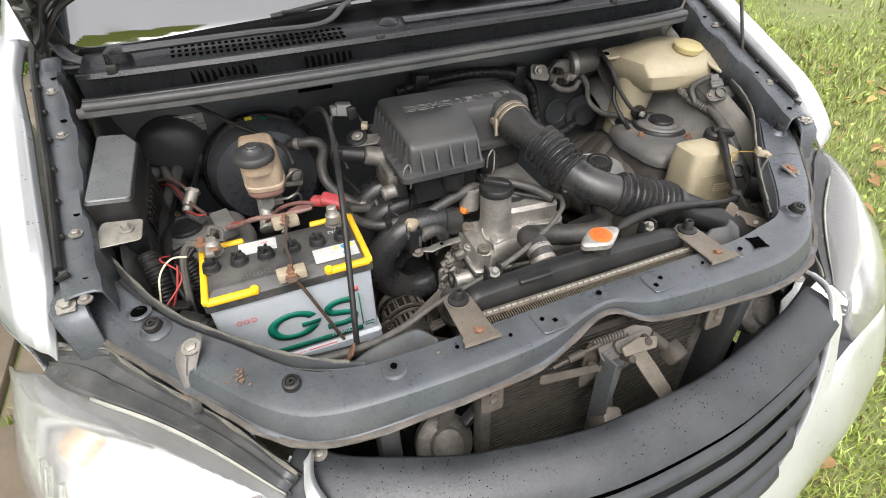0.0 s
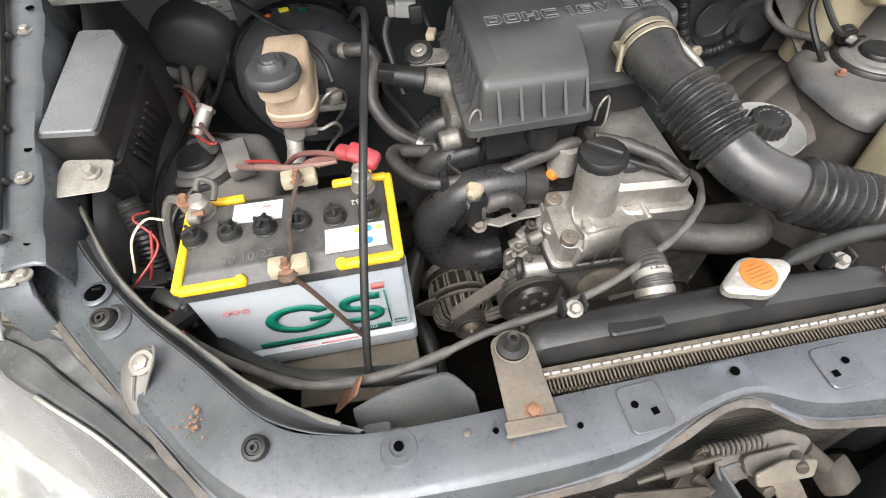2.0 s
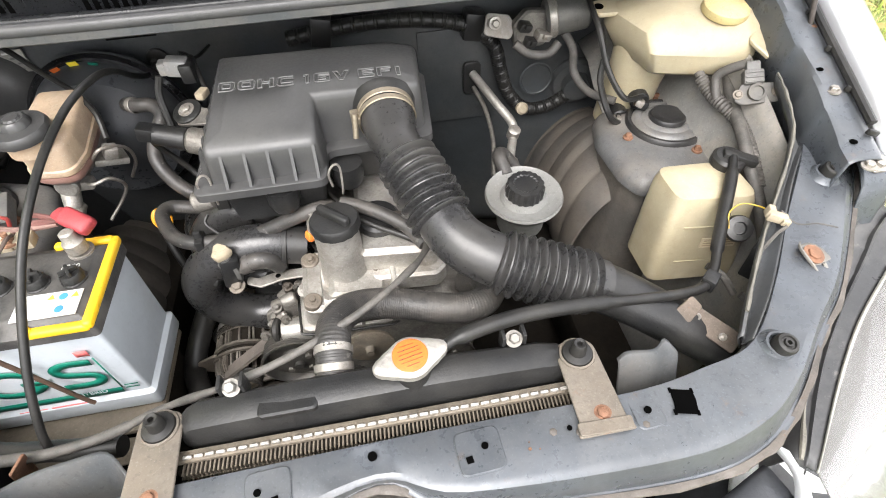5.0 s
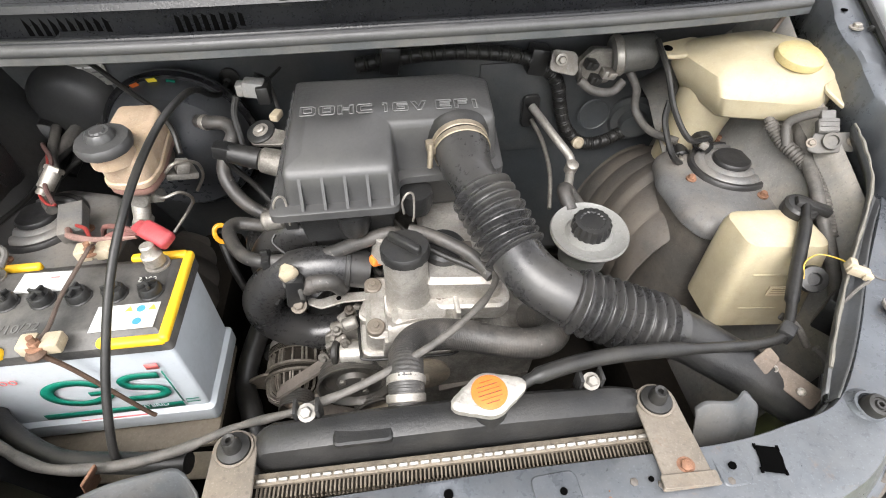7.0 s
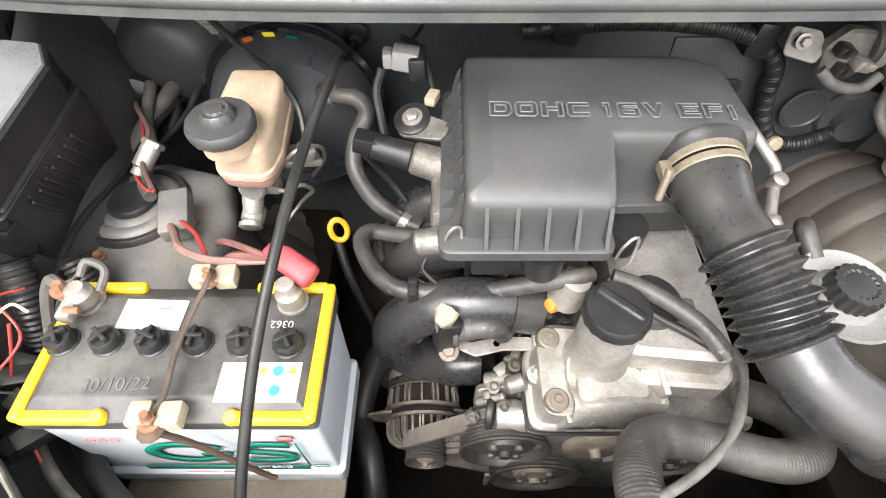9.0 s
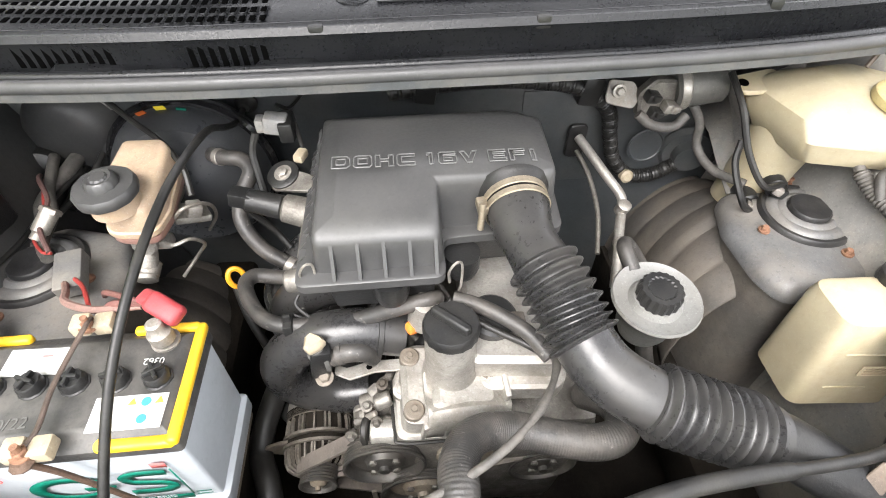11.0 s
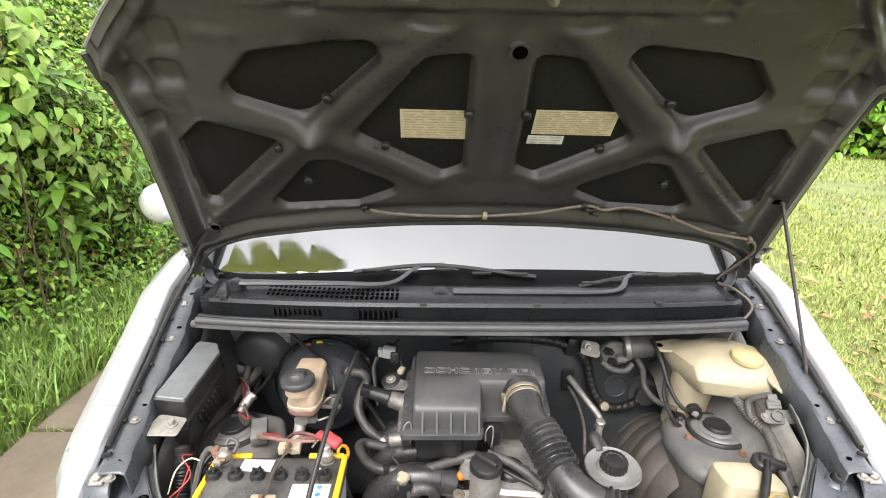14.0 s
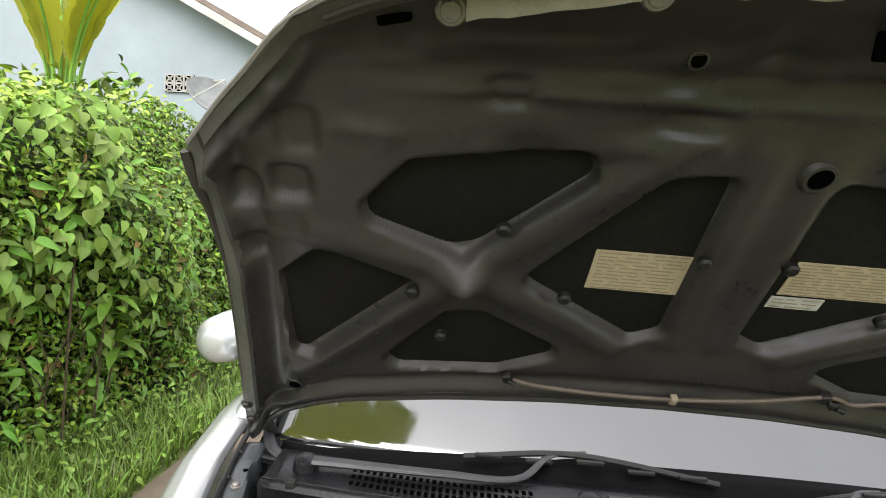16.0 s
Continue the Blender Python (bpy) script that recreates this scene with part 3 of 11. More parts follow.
    gut = thicken(part("apron_gutter", bm, GUTTER, car, "grimy apron gutter with a sealed seam"), 0.0016)
    bm = B()
    tube(bm, [a + Vector((0.0, 0.0, 0.003 + 0.0008 * math.sin(k * 1.9))) for k, a in enumerate(ins[3:])], lambda u, q: 0.0022 + 0.0006 * math.sin(q * 90), 6, 2)
    part("seam_sealer", bm, SEALER, gut, "brushed seam sealer")
    # wheel arch liner, seen beside the tower
    bm = B()

    def arch(u, v):
        y, a = 0.36 + 0.34 * u, radians(100) * v
        top = 0.79 - 0.55 * max(0.0, y - 0.5) - 3.0 * max(0.0, 0.46 - y) ** 2 - (0.0 if side > 0 else 0.14)
        lift = 0.0055 * abs(math.sin(u * 17 + 0.6 * v)) ** 0.6
        r = 0.15 + lift
        return Vector((side * (0.55 - r * math.sin(a)), y, top + lift - (0.2 + lift) * (1 - math.cos(a))))
    grid(bm, arch, 90, 24)
    thicken(part("wheel_arch", bm, ARCH, car, "ribbed dusty wheel arch"), 0.003)
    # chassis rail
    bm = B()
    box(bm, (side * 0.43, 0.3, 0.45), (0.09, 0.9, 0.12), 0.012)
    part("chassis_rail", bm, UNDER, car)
    # A-pillar, door and side glass behind
    bm = B()
    tube(bm, [(side * 0.775, 0.76, 1.1), (side * 0.745, 0.97, 1.25), (side * 0.685, 1.37, 1.53), (side * 0.645, 1.62, 1.63)], 0.035, 10)
    part("windscreen_pillar", bm, SILVER, car, "silver windscreen pillar")
    bm = B()

    def door(u, v):
        z = 0.25 + 0.87 * v
        return Vector((side * (0.775 + 0.045 * math.sin(v * 2.6)), 0.98 + u * 2.3, z))
    grid(bm, door, 12, 12)
    thicken(part("door_panel", bm, SILVER, car, "silver door panel"), 0.03)
    bm = B()
    grid(bm, lambda u, v: Vector((side * (0.78 - 0.16 * v), 1.0 + 0.5 * v + u * (2.2 - 0.6 * v), 1.12 + 0.5 * v)), 4, 4)
    thicken(part("side_window", bm, GLASS, car, "dark side window"), 0.004)
    # hub and tyre in the arch
    bm = B()
    lathe(bm, [(0.18, -0.08), (0.27, -0.085), (0.29, -0.06), (0.292, 0.06), (0.27, 0.085), (0.18, 0.08)], frame_at((side * 0.71, 0.44, 0.29), (0, 1, 0), (1, 0, 0)), 40)
    wheel = part("wheel", bm, RUBBER, car, "black tyre and wheel")

# roof and closing body
bm = B()
grid(bm, lambda u, v: Vector(((u - 0.5) * 1.2, 1.5 + 1.9 * v, 1.66 + 0.05 * math.sin(v * 3) - 0.06 * (2 * u - 1) ** 2)), 10, 10)
thicken(part("roof", bm, SILVER, car, "silver roof"), 0.02)
bm = B()
box(bm, (0, 3.3, 0.9), (1.5, 0.06, 1.5), 0.03)
part("tailgate", bm, SILVER, car)
bm = B()
box(bm, (0, 2.0, 0.3), (1.5, 2.6, 0.08), 0.02)
part("cabin_floor", bm, UNDER, car)
bm = B()
grid(bm, lambda u, v: Vector(((u - 0.5) * 1.36, 0.80 + 0.32 * v, 1.05 + 0.05 * math.sin(v * 2.5))), 10, 6)
thicken(part("dashboard", bm, BLACKPL, car, "dark dashboard"), 0.03)

# windscreen
bm = B()


def screen(u, v):
    x = (u - 0.5) * 2
    return Vector((x * (0.72 - 0.08 * v), 0.638 + 0.07 * x * x + 0.86 * v, 1.106 - 0.008 * x * x * (1 - 2 * min(0.5, max(0.0, v))) + 0.53 * v + 0.045 * math.sin(v * math.pi)))


grid(bm, lambda u, v: screen(u, v * 1.04 - 0.04), 24, 14)
ws = thicken(part("windscreen", bm, GLASS, car, "tinted windscreen reflecting the sky"), 0.005)
# added strip over the glass, standing in for its dark lower edge
bm = B()
rows = []
for k in range(41):
    u = 0.035 + 0.93 * k / 40
    x = (u - 0.5) * 2
    v1 = max(0.002, (0.03 - 0.034 * x * x + 0.008 * x) / 0.86)
    rows.append([screen(u, -0.035 + (v1 + 0.035) * f) + Vector((0, -0.0035, 0.0055)) for f in (0, 0.25, 0.5, 0.75, 1)])
rings(bm, rows, closed=False)
thicken(part("screen_band", bm, pbr("screen_band_black", (0.002, 0.002, 0.0024), 0.5, 0, 0.2, 20, 0.03, dust=0.1, dust_rgb=(0.01, 0.01, 0.01), spec=0.08, grain=0.1), ws, "added matt black band for the dark foot of the glass"), 0.002)
for e in (0, 1):
    bm = B()
    edge_pts = [screen(abs(e - q), w) + Vector((0, -0.006, 0.006)) for q, w in ((0.12, -0.035), (0.06, -0.03), (0.022, -0.01), (0.004, 0.04), (0.0, 0.12), (0.0, 0.25), (0.0, 0.5), (0.0, 0.8))]
    tube(bm, edge_pts, lambda u, q: 0.013 - 0.004 * u, 10, 6, flat=0.6)
    part("screen_trim", bm, pbr("trim_grey", (0.035, 0.036, 0.04), 0.4, 0, 0.2, 16, 0.08, dust=0.3, dust_rgb=(0.12, 0.12, 0.12)), ws, "dusty grey edge trim")
bm = B()
tube(bm, [screen(k / 12, -0.03) + Vector((0, -0.003, 0.002)) for k in range(13)], 0.006, 8)
part("windscreen_seal", bm, RUBBER, car)

# bulkhead
bm = B()


def bulk(u, v):
    x = (u - 0.5) * 1.36
    z = 0.38 + v * 0.67
    y = 0.705 - 0.02 * math.exp(-((x - 0.42) / 0.12) ** 2) + 0.012 * math.sin(x * 9) * math.sin(v * 7) - 0.02 * (abs(x) / 0.68) ** 4
    return Vector((x, y, z))


grid(bm, bulk, 60, 40)
fw = thicken(part("bulkhead", bm, FIREWALL, car, "dark painted bulkhead panel"), 0.01, 1)
bm = B()
lathe(bm, [(0.034, 0), (0.036, 0.003), (0.032, 0.004), (0.03, 0.002), (0.004, 0.001)], frame_at((0.41, 0.676, 0.785), (1, 0, 0), (0, -1, 0.06)), 32)
part("blanking_plug", bm, FIREWALL, fw)
# domes take the shade-darkened colour of the left panel too
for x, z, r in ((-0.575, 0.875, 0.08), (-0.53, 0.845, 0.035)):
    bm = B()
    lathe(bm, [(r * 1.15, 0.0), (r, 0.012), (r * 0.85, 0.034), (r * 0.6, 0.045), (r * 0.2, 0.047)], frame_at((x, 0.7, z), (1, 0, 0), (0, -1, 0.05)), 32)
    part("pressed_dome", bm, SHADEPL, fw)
for x, z, w, h in ((0.3, 0.8, 0.26, 0.2),):
    bm = B()
    box(bm, (x, 0.694, z), (w, 0.006, h), 0.004)
    part("stamped_panel", bm, BAYDARK if z > 0.9 else FIREWALL, fw)
bm = B()
box(bm, (-0.545, 0.688, 0.93), (0.1, 0.003, 0.04), 0.001)
dp = part("data_plate", bm, pbr("dull_plate", (0.2, 0.2, 0.19), 0.45, 0.3, 0.2, 30, 0.05, dust=0.4), fw, "dull grey stamped data plate")
r7 = random.Random(8)
for j in range(4):
    x = -0.59
    while x < -0.51:
        w = r7.uniform(0.006, 0.018)
        bm = B()
        box(bm, (x + w / 2, 0.6862, 0.944 - 0.009 * j), (w, 0.0006, 0.0028), 0)
        part("print_bar", bm, FAINT if j else PALE, dp)
        x += w + r7.uniform(0.003, 0.007)
bm = B()
box(bm, (-0.262, 0.552, 1.0165), (0.07, 0.002, 0.02), 0.0006, (-12, 0, 0))
tag = part("oil_tag", bm, DARKHOLE, fw, "small black tag with orange words under the cowl")
link_mesh("lettering", letters("Motor Oil", 0.0135, frame_at((-0.262, 0.5508, 1.013), (1, 0, 0), (0, -1, 0.21)), 0.0002), ORANGE, tag, "orange words")
bm = B()
box(bm, (-0.262, 0.556, 1.035), (0.008, 0.002, 0.03), 0.0005)
part("tag_stay", bm, BLACKPL, tag)
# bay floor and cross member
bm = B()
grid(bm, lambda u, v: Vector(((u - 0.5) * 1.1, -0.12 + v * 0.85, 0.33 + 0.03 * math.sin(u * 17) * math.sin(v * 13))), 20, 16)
thicken(part("under_tray", bm, UNDER, car, "grimy under tray, darkened for deep shade"), 0.006)
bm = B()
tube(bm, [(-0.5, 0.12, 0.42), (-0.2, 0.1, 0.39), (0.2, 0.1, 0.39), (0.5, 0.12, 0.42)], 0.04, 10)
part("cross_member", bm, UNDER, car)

# cowl
def arc(x):
    return 0.075 * (abs(x) / 0.67) ** 2.6


def cowl(prof, x0, x1, n=48):
    rows = []
    for k in range(n + 1):
        x = x0 + (x1 - x0) * k / n
        rows.append([Vector((x, y + arc(x) * 0.8, z - 0.012 * (abs(x) / 0.67) ** 2)) for y, z in prof])
    return rows


bm = B()
rings(bm, cowl([(0.7, 1.035), (0.6, 1.045), (0.52, 1.046), (0.468, 1.046), (0.46, 1.05), (0.46, 1.058), (0.468, 1.061), (0.478, 1.056), (0.484, 1.05), (0.492, 1.05), (0.496, 1.056)], -0.675, 0.645), closed=False)
cowl_low = thicken(part("cowl_channel", bm, BAYDARK, car, "dark painted cowl channel"), 0.002)
for dy, dz, r in ((0.0, 0.0, 0.0085), (0.014, 0.004, 0.007)):
    bm = B()
    tube(bm, [(x, 0.463 + dy + arc(x) * 0.8, 1.066 + dz - 0.012 * (abs(x) / 0.67) ** 2) for x in [-0.66 + 1.3 * k / 14 for k in range(15)]], r, 10)
    # front bead is lighter: the light its edge catches is painted in
    part("bonnet_seal", bm, COWLPL if dz else pbr("paled_dusty_seal", (0.055, 0.055, 0.057), 0.36, 0, 0.2, 12, 0.05, dust=0.3, dust_rgb=(0.11, 0.106, 0.1)), car, "dusty black rubber bonnet seal, front bead paled")
# plastic cowl cover, with vents
bm = B()
rings(bm, cowl([(0.50, 1.058), (0.499, 1.07), (0.497, 1.098), (0.494, 1.103), (0.497, 1.108), (0.505, 1.109)], -0.66, 0.64), closed=False)
front_lip = thicken(part("cowl_front", bm, COWLPL, car, "black plastic cowl front edge"), 0.003, 1)
bm = B()
rings(bm, cowl([(0.505, 1.109), (0.52, 1.104), (0.56, 1.107), (0.595, 1.11), (0.622, 1.108)], -0.66, 0.64), closed=False)
cover = thicken(part("cowl_cover", bm, COWLPL, car, "black plastic cowl cover with air vents"), 0.003, 1)
for k in range(27):
    for j in range(3):
        x = -0.5 + k * 0.0118
        y = 0.528 + j * 0.017 + arc(x) * 0.8
        bm = B()
        box(bm, (x, y, 1.1085 + j * 0.003), (0.0066, 0.012, 0.0016), 0.0004, seg=1)
        part("vent_slot", bm, DARKHOLE, cover)
for x0, n in ((-0.475, 10), (-0.275, 8)):
    for k in range(n):
        x = x0 + k * 0.0118
        bm = B()
        box(bm, (x, 0.497 + arc(x) * 0.8 - 0.0015, 1.082), (0.0068, 0.002, 0.03), 0.0005, seg=1)
        part("vent_slot", bm, DARKHOLE, front_lip)
for x in (-0.6, -0.13, 0.13, 0.42):
    bm = B()
    box(bm, (x, 0.497 + arc(x) * 0.8, 1.104), (0.018, 0.01, 0.016), 0.003)
    part("clip", bm, BLACKPL, front_lip)
for x, w in ((-0.17, 0.09), (0.05, 0.1), (0.33, 0.08), (-0.4, 0.1)):
    bm = B()
    rings(bm, [[Vector((x + dx, y + arc(x) * 0.8, z)) for y, z in ((0.485, 1.052), (0.482, 1.06 + hh), (0.495, 1.068 + hh))] for dx, hh in ((-w / 2, -0.006), (-w / 3, 0.006), (w / 3, 0.006), (w / 2, -0.006))], closed=False)
    thicken(part("stamped_lip", bm, COWLPL, front_lip), 0.002)

# wipers
for pts, bl in ((((-0.595, 0.61, 1.112), (-0.58, 0.605, 1.117), (-0.35, 0.592, 1.121), (-0.215, 0.6, 1.12), (-0.15, 0.655, 1.142), (-0.08, 0.668, 1.148)), ((-0.31, 0.645, 1.132), (-0.1, 0.66, 1.146), (0.155, 0.64, 1.124))),
                (((-0.09, 0.575, 1.107), (-0.06, 0.57, 1.112), (0.15, 0.565, 1.113), (0.335, 0.575, 1.113), (0.39, 0.635, 1.13), (0.44, 0.645, 1.134)), ((0.258, 0.613, 1.109), (0.42, 0.64, 1.13), (0.595, 0.655, 1.128)))):
    wiper = part("wiper_arm", tube(B(), pts[1:], lambda u, s: 0.0145 - 0.0085 * u, 8, 6, flat=0.5), pbr("wiper_paint", (0.05, 0.051, 0.054), 0.4, 0.1, 0.2, 20, 0.05, dust=0.25, dust_rgb=(0.12, 0.12, 0.12)), car, "matt black wiper arm")
    bm = B()
    tube(bm, bl, 0.006, 8, 10)
    for f in (0.1, 0.3, 0.5, 0.7, 0.9):
        p = Vector(bl[0]).lerp(Vector(bl[2]), f)
        box(bm, (p.x, p.y, p.z + (0.014 if f == 0.5 else 0.006)), (0.05, 0.008, 0.008), 0.002)
    part("wiper_blade", bm, RUBBER, wiper, "black wiper blade")
    bm = B()
    lathe(bm, [(0.024, -0.012), (0.022, 0.004), (0.012, 0.012), (0.005, 0.013)], frame_at(pts[0]), 18)
    part("wiper_pivot", bm, COWLPL, wiper)

# radiator support panel
RE = [(-0.71, 0.33, 0.9), (-0.64, 0.21, 0.889), (-0.573, 0.123, 0.872), (-0.502, 0.052, 0.868), (-0.428, -0.022, 0.864), (-0.37, -0.046, 0.862), (-0.28, -0.052, 0.86), (-0.1, -0.048, 0.86), (0.02, -0.045, 0.86), (0.11, -0.044, 0.86), (0.28, -0.044, 0.862), (0.36, -0.034, 0.864), (0.428, -0.015, 0.866), (0.5, 0.055, 0.868), (0.568, 0.14, 0.875), (0.64, 0.23, 0.895), (0.71, 0.33, 0.905)]
CR = [(-0.74, 0.275, 0.889), (-0.672, 0.185, 0.88), (-0.596, 0.082, 0.867), (-0.532, 0.004, 0.863), (-0.47, -0.063, 0.859), (-0.408, -0.098, 0.855), (-0.29, -0.11, 0.855), (-0.11, -0.107, 0.856), (0.018, -0.08, 0.857), (0.1, -0.104, 0.857), (0.3, -0.112, 0.859), (0.385, -0.098, 0.865), (0.445, -0.064, 0.867), (0.515, -0.002, 0.866), (0.585, 0.06, 0.866), (0.675, 0.18, 0.882), (0.74, 0.28, 0.9)]
FE = [(-0.75, 0.255, 0.866), (-0.68, 0.162, 0.86), (-0.606, 0.07, 0.849), (-0.543, -0.004, 0.842), (-0.478, -0.076, 0.831), (-0.41, -0.116, 0.822), (-0.29, -0.123, 0.82), (-0.11, -0.114, 0.822), (0.018, -0.079, 0.842), (0.1, -0.11, 0.826), (0.3, -0.122, 0.816), (0.39, -0.113, 0.826), (0.455, -0.074, 0.834), (0.525, -0.01, 0.838), (0.595, 0.05, 0.842), (0.685, 0.17, 0.872), (0.75, 0.27, 0.88)]
re, cr, fe = smooth_path(RE, 6), smooth_path(CR, 6), smooth_path(FE, 6)
rows = []
for k, (a, c, b) in enumerate(zip(re, cr, fe)):
    out = (c - a).normalized()
    dent = 0.0012 * math.sin(k * 0.7) * math.sin(k * 0.23)
    rows.append([a + Vector((0, 0, -0.06)), a + Vector((0, 0, -0.006)), a + out * 0.002 + Vector((0, 0, -0.001)), a.lerp(c, 0.12), a.lerp(c, 0.5) + Vector((0, 0, dent)), a.lerp(c, 0.9) + Vector((0, 0, 0.0006)), c + Vector((0, 0, -0.0012)),
                 c.lerp(b, 0.08) + out * 0.002, c.lerp(b, 0.5) + out * 0.003, c.lerp(b, 0.9) + out * 0.001, b, b + out * 0.007 + Vector((0, 0, -0.001 + 2 * dent))])
bm = B()
rings(bm, rows, closed=False)
support = thicken(part("radiator_support", bm, BAYGREY, car, "grey painted front cross panel with small rust spots", 24), 0.002)
# seam flange of rusty edge
bm = B()
rings(bm, [[b + (c - a).normalized() * d + Vector((0, 0, dz + 0.0012 * math.sin(k * 0.7))) for d, dz in ((0.003, 0.0008), (0.009, 0.0005), (0.0105 + 0.0012 * math.sin(k * 1.7), -0.001), (0.0095, -0.0035), (0.003, -0.0035))] for k, (a, c, b) in enumerate(zip(re, cr, fe))])
part("panel_edge", bm, SEAMRUST, support, "rust-tinged pinched panel edge")
# rust blooms where the paint has gone
r6 = random.Random(31)
for cx, cy, cz, n in ((-0.497, -0.012, 0.8665, 30), (-0.205, -0.077, 0.86, 3), (0.17, -0.08, 0.8605, 3)):
    for k in range(n):
        bm = B()
        rr = r6.uniform(0.0005, 0.0022)
        lathe(bm, [(rr, -0.0004), (rr * 0.85, 0.0003), (rr * 0.3, 0.0004)], frame_at((cx + r6.gauss(0, 0.009), cy + r6.gauss(0, 0.008), cz + 0.0006)), 9, wob=lambda a, q=rr, ph=r6.uniform(0, 6): q * 0.28 * math.sin(3 * a + ph) + q * 0.2 * math.sin(5 * a))
        part("rust_bloom", bm, RUST, support)


def hole(x, y, z, r, parent, square=False):
    # a black piece laid on the sheet stands for the hole's shaded depth
    bm = B()
    if square:
        box(bm, (x, y, z + 0.0008), (2 * r, 2 * r, 0.0016), 0.0006, (0, 0, 8))
    else:
        lathe(bm, [(r, 0), (r, 0.0014)], frame_at((x, y, z)), 18)
    part("hole", bm, DARKHOLE, parent)
    if r > 0.008:
        bm = B()
        lathe(bm, [(r * 1.5, -0.001), (r * 1.25, 0.0012), (r * 1.06, 0.0014), (r * 1.01, 0.0)], frame_at((x, y, z)), 20, cap0=False, cap1=False)
        part("hole_rim", bm, BAYGREY, parent)


for x, y, r, sq in ((-0.308, -0.07, 0.0046, 0), (-0.088, -0.074, 0.0034, 0), (-0.072, -0.083, 0.0032, 1), (0.017, -0.061, 0.0045, 0), (0.106, -0.0815, 0.0032, 1), (0.1225, -0.071, 0.0034, 0), (0.286, -0.0675, 0.0037, 0), (0.206, -0.07, 0.0025, 0), (-0.617, 0.152, 0.011, 0), (-0.143, -0.083, 0.0028, 0), (-0.219, -0.073, 0.0028, 0)):
    i = min(range(len(re)), key=lambda k: (re[k].x - x) ** 2 + (re[k].y - y) ** 2)
    hole(x, y, re[i].z + 0.0012, r, support, sq)
for x, y in ((-0.308, -0.07), (0.29, -0.066)):
    bm = B()
    lathe(bm, [(0.019, -0.003), (0.016, 0.0005), (0.009, 0.0008)], frame_at((x, y, 0.8595)), 24, cap0=False, cap1=False)
    part("pressed_ring", bm, BAYGREY, support)
for x, y, z in ((-0.436, -0.046, 0.857), (-0.597, 0.113, 0.877), (0.449, -0.031, 0.868), (0.65, 0.186, 0.889)):
    bm = B()
    lathe(bm, [(0.0118, 0.001), (0.0118, 0.0125), (0.0104, 0.015), (0.0075, 0.016), (0.0066, 0.014), (0.0048, 0.014), (0.0044, 0.0165), (0.0025, 0.0165), (0.0021, 0.011)], frame_at((x, y, z), (1, 0, 0), (0, -0.25, 1)), 28)
    part("rubber_stop", bm, RUBBER, support, "black rubber bonnet stop")
    bm = B()
    lathe(bm, [(0.021, -0.004), (0.0165, 0.0), (0.015, 0.004), (0.0125, 0.0045), (0.0115, 0.002)], frame_at((x, y + 0.002, z), (1, 0, 0), (0, -0.12, 1)), 28, cap0=False, cap1=False)
    part("stop_boss", bm, BAYGREY, support)
for x, y in ((-0.2, -0.065), (-0.245, -0.07), (0.19, -0.07), (0.215, -0.075), (0.28, -0.08), (-0.17, -0.098), (-0.34, -0.1)):
    bm = B()
    bolt(bm, (x, y, 0.8585 if y > -0.09 else 0.846), (0, -0.05, 1), 0.004, 0.003, False)
    part("rivet", bm, SEAMRUST, support)
for x, y, w, h in ((-0.079, -0.077, 0.042, 0.046), (0.117, -0.074, 0.044, 0.042), (0.286, -0.0675, 0.03, 0.034)):
    bm = B()
    slab(bm, [(-w / 2, -h / 2), (w / 2, -h / 2), (w / 2, h / 2), (-w / 2, h / 2)], -0.002, 0.0012, 0.008, 0.0011, pose(x, y, 0.86, 0, 0, 3))
    part("pressed_pad", bm, BAYGREY, support)
# keyhole slot with relieved corners
bm = B()
sl = pose(0.3245, -0.066, 0.8626, 0, 0, -14)
slab(bm, [(-0.0105, -0.0125), (0.0115, -0.0125), (0.0122, 0.003), (0.0105, 0.0125), (-0.0115, 0.0125), (-0.0095, -0.002)], 0, 0.0016, 0.002, 0.0004, sl, 3)
for x, y in ((-0.0105, -0.0115), (0.0115, -0.011), (0.01, 0.012), (-0.011, 0.0115)):
    box(bm, (x, y, 0.0008), (0.0028, 0.0055, 0.0016), 0.0005, (0, 0, 8), m=sl)
part("slot", bm, DARKHOLE, support)
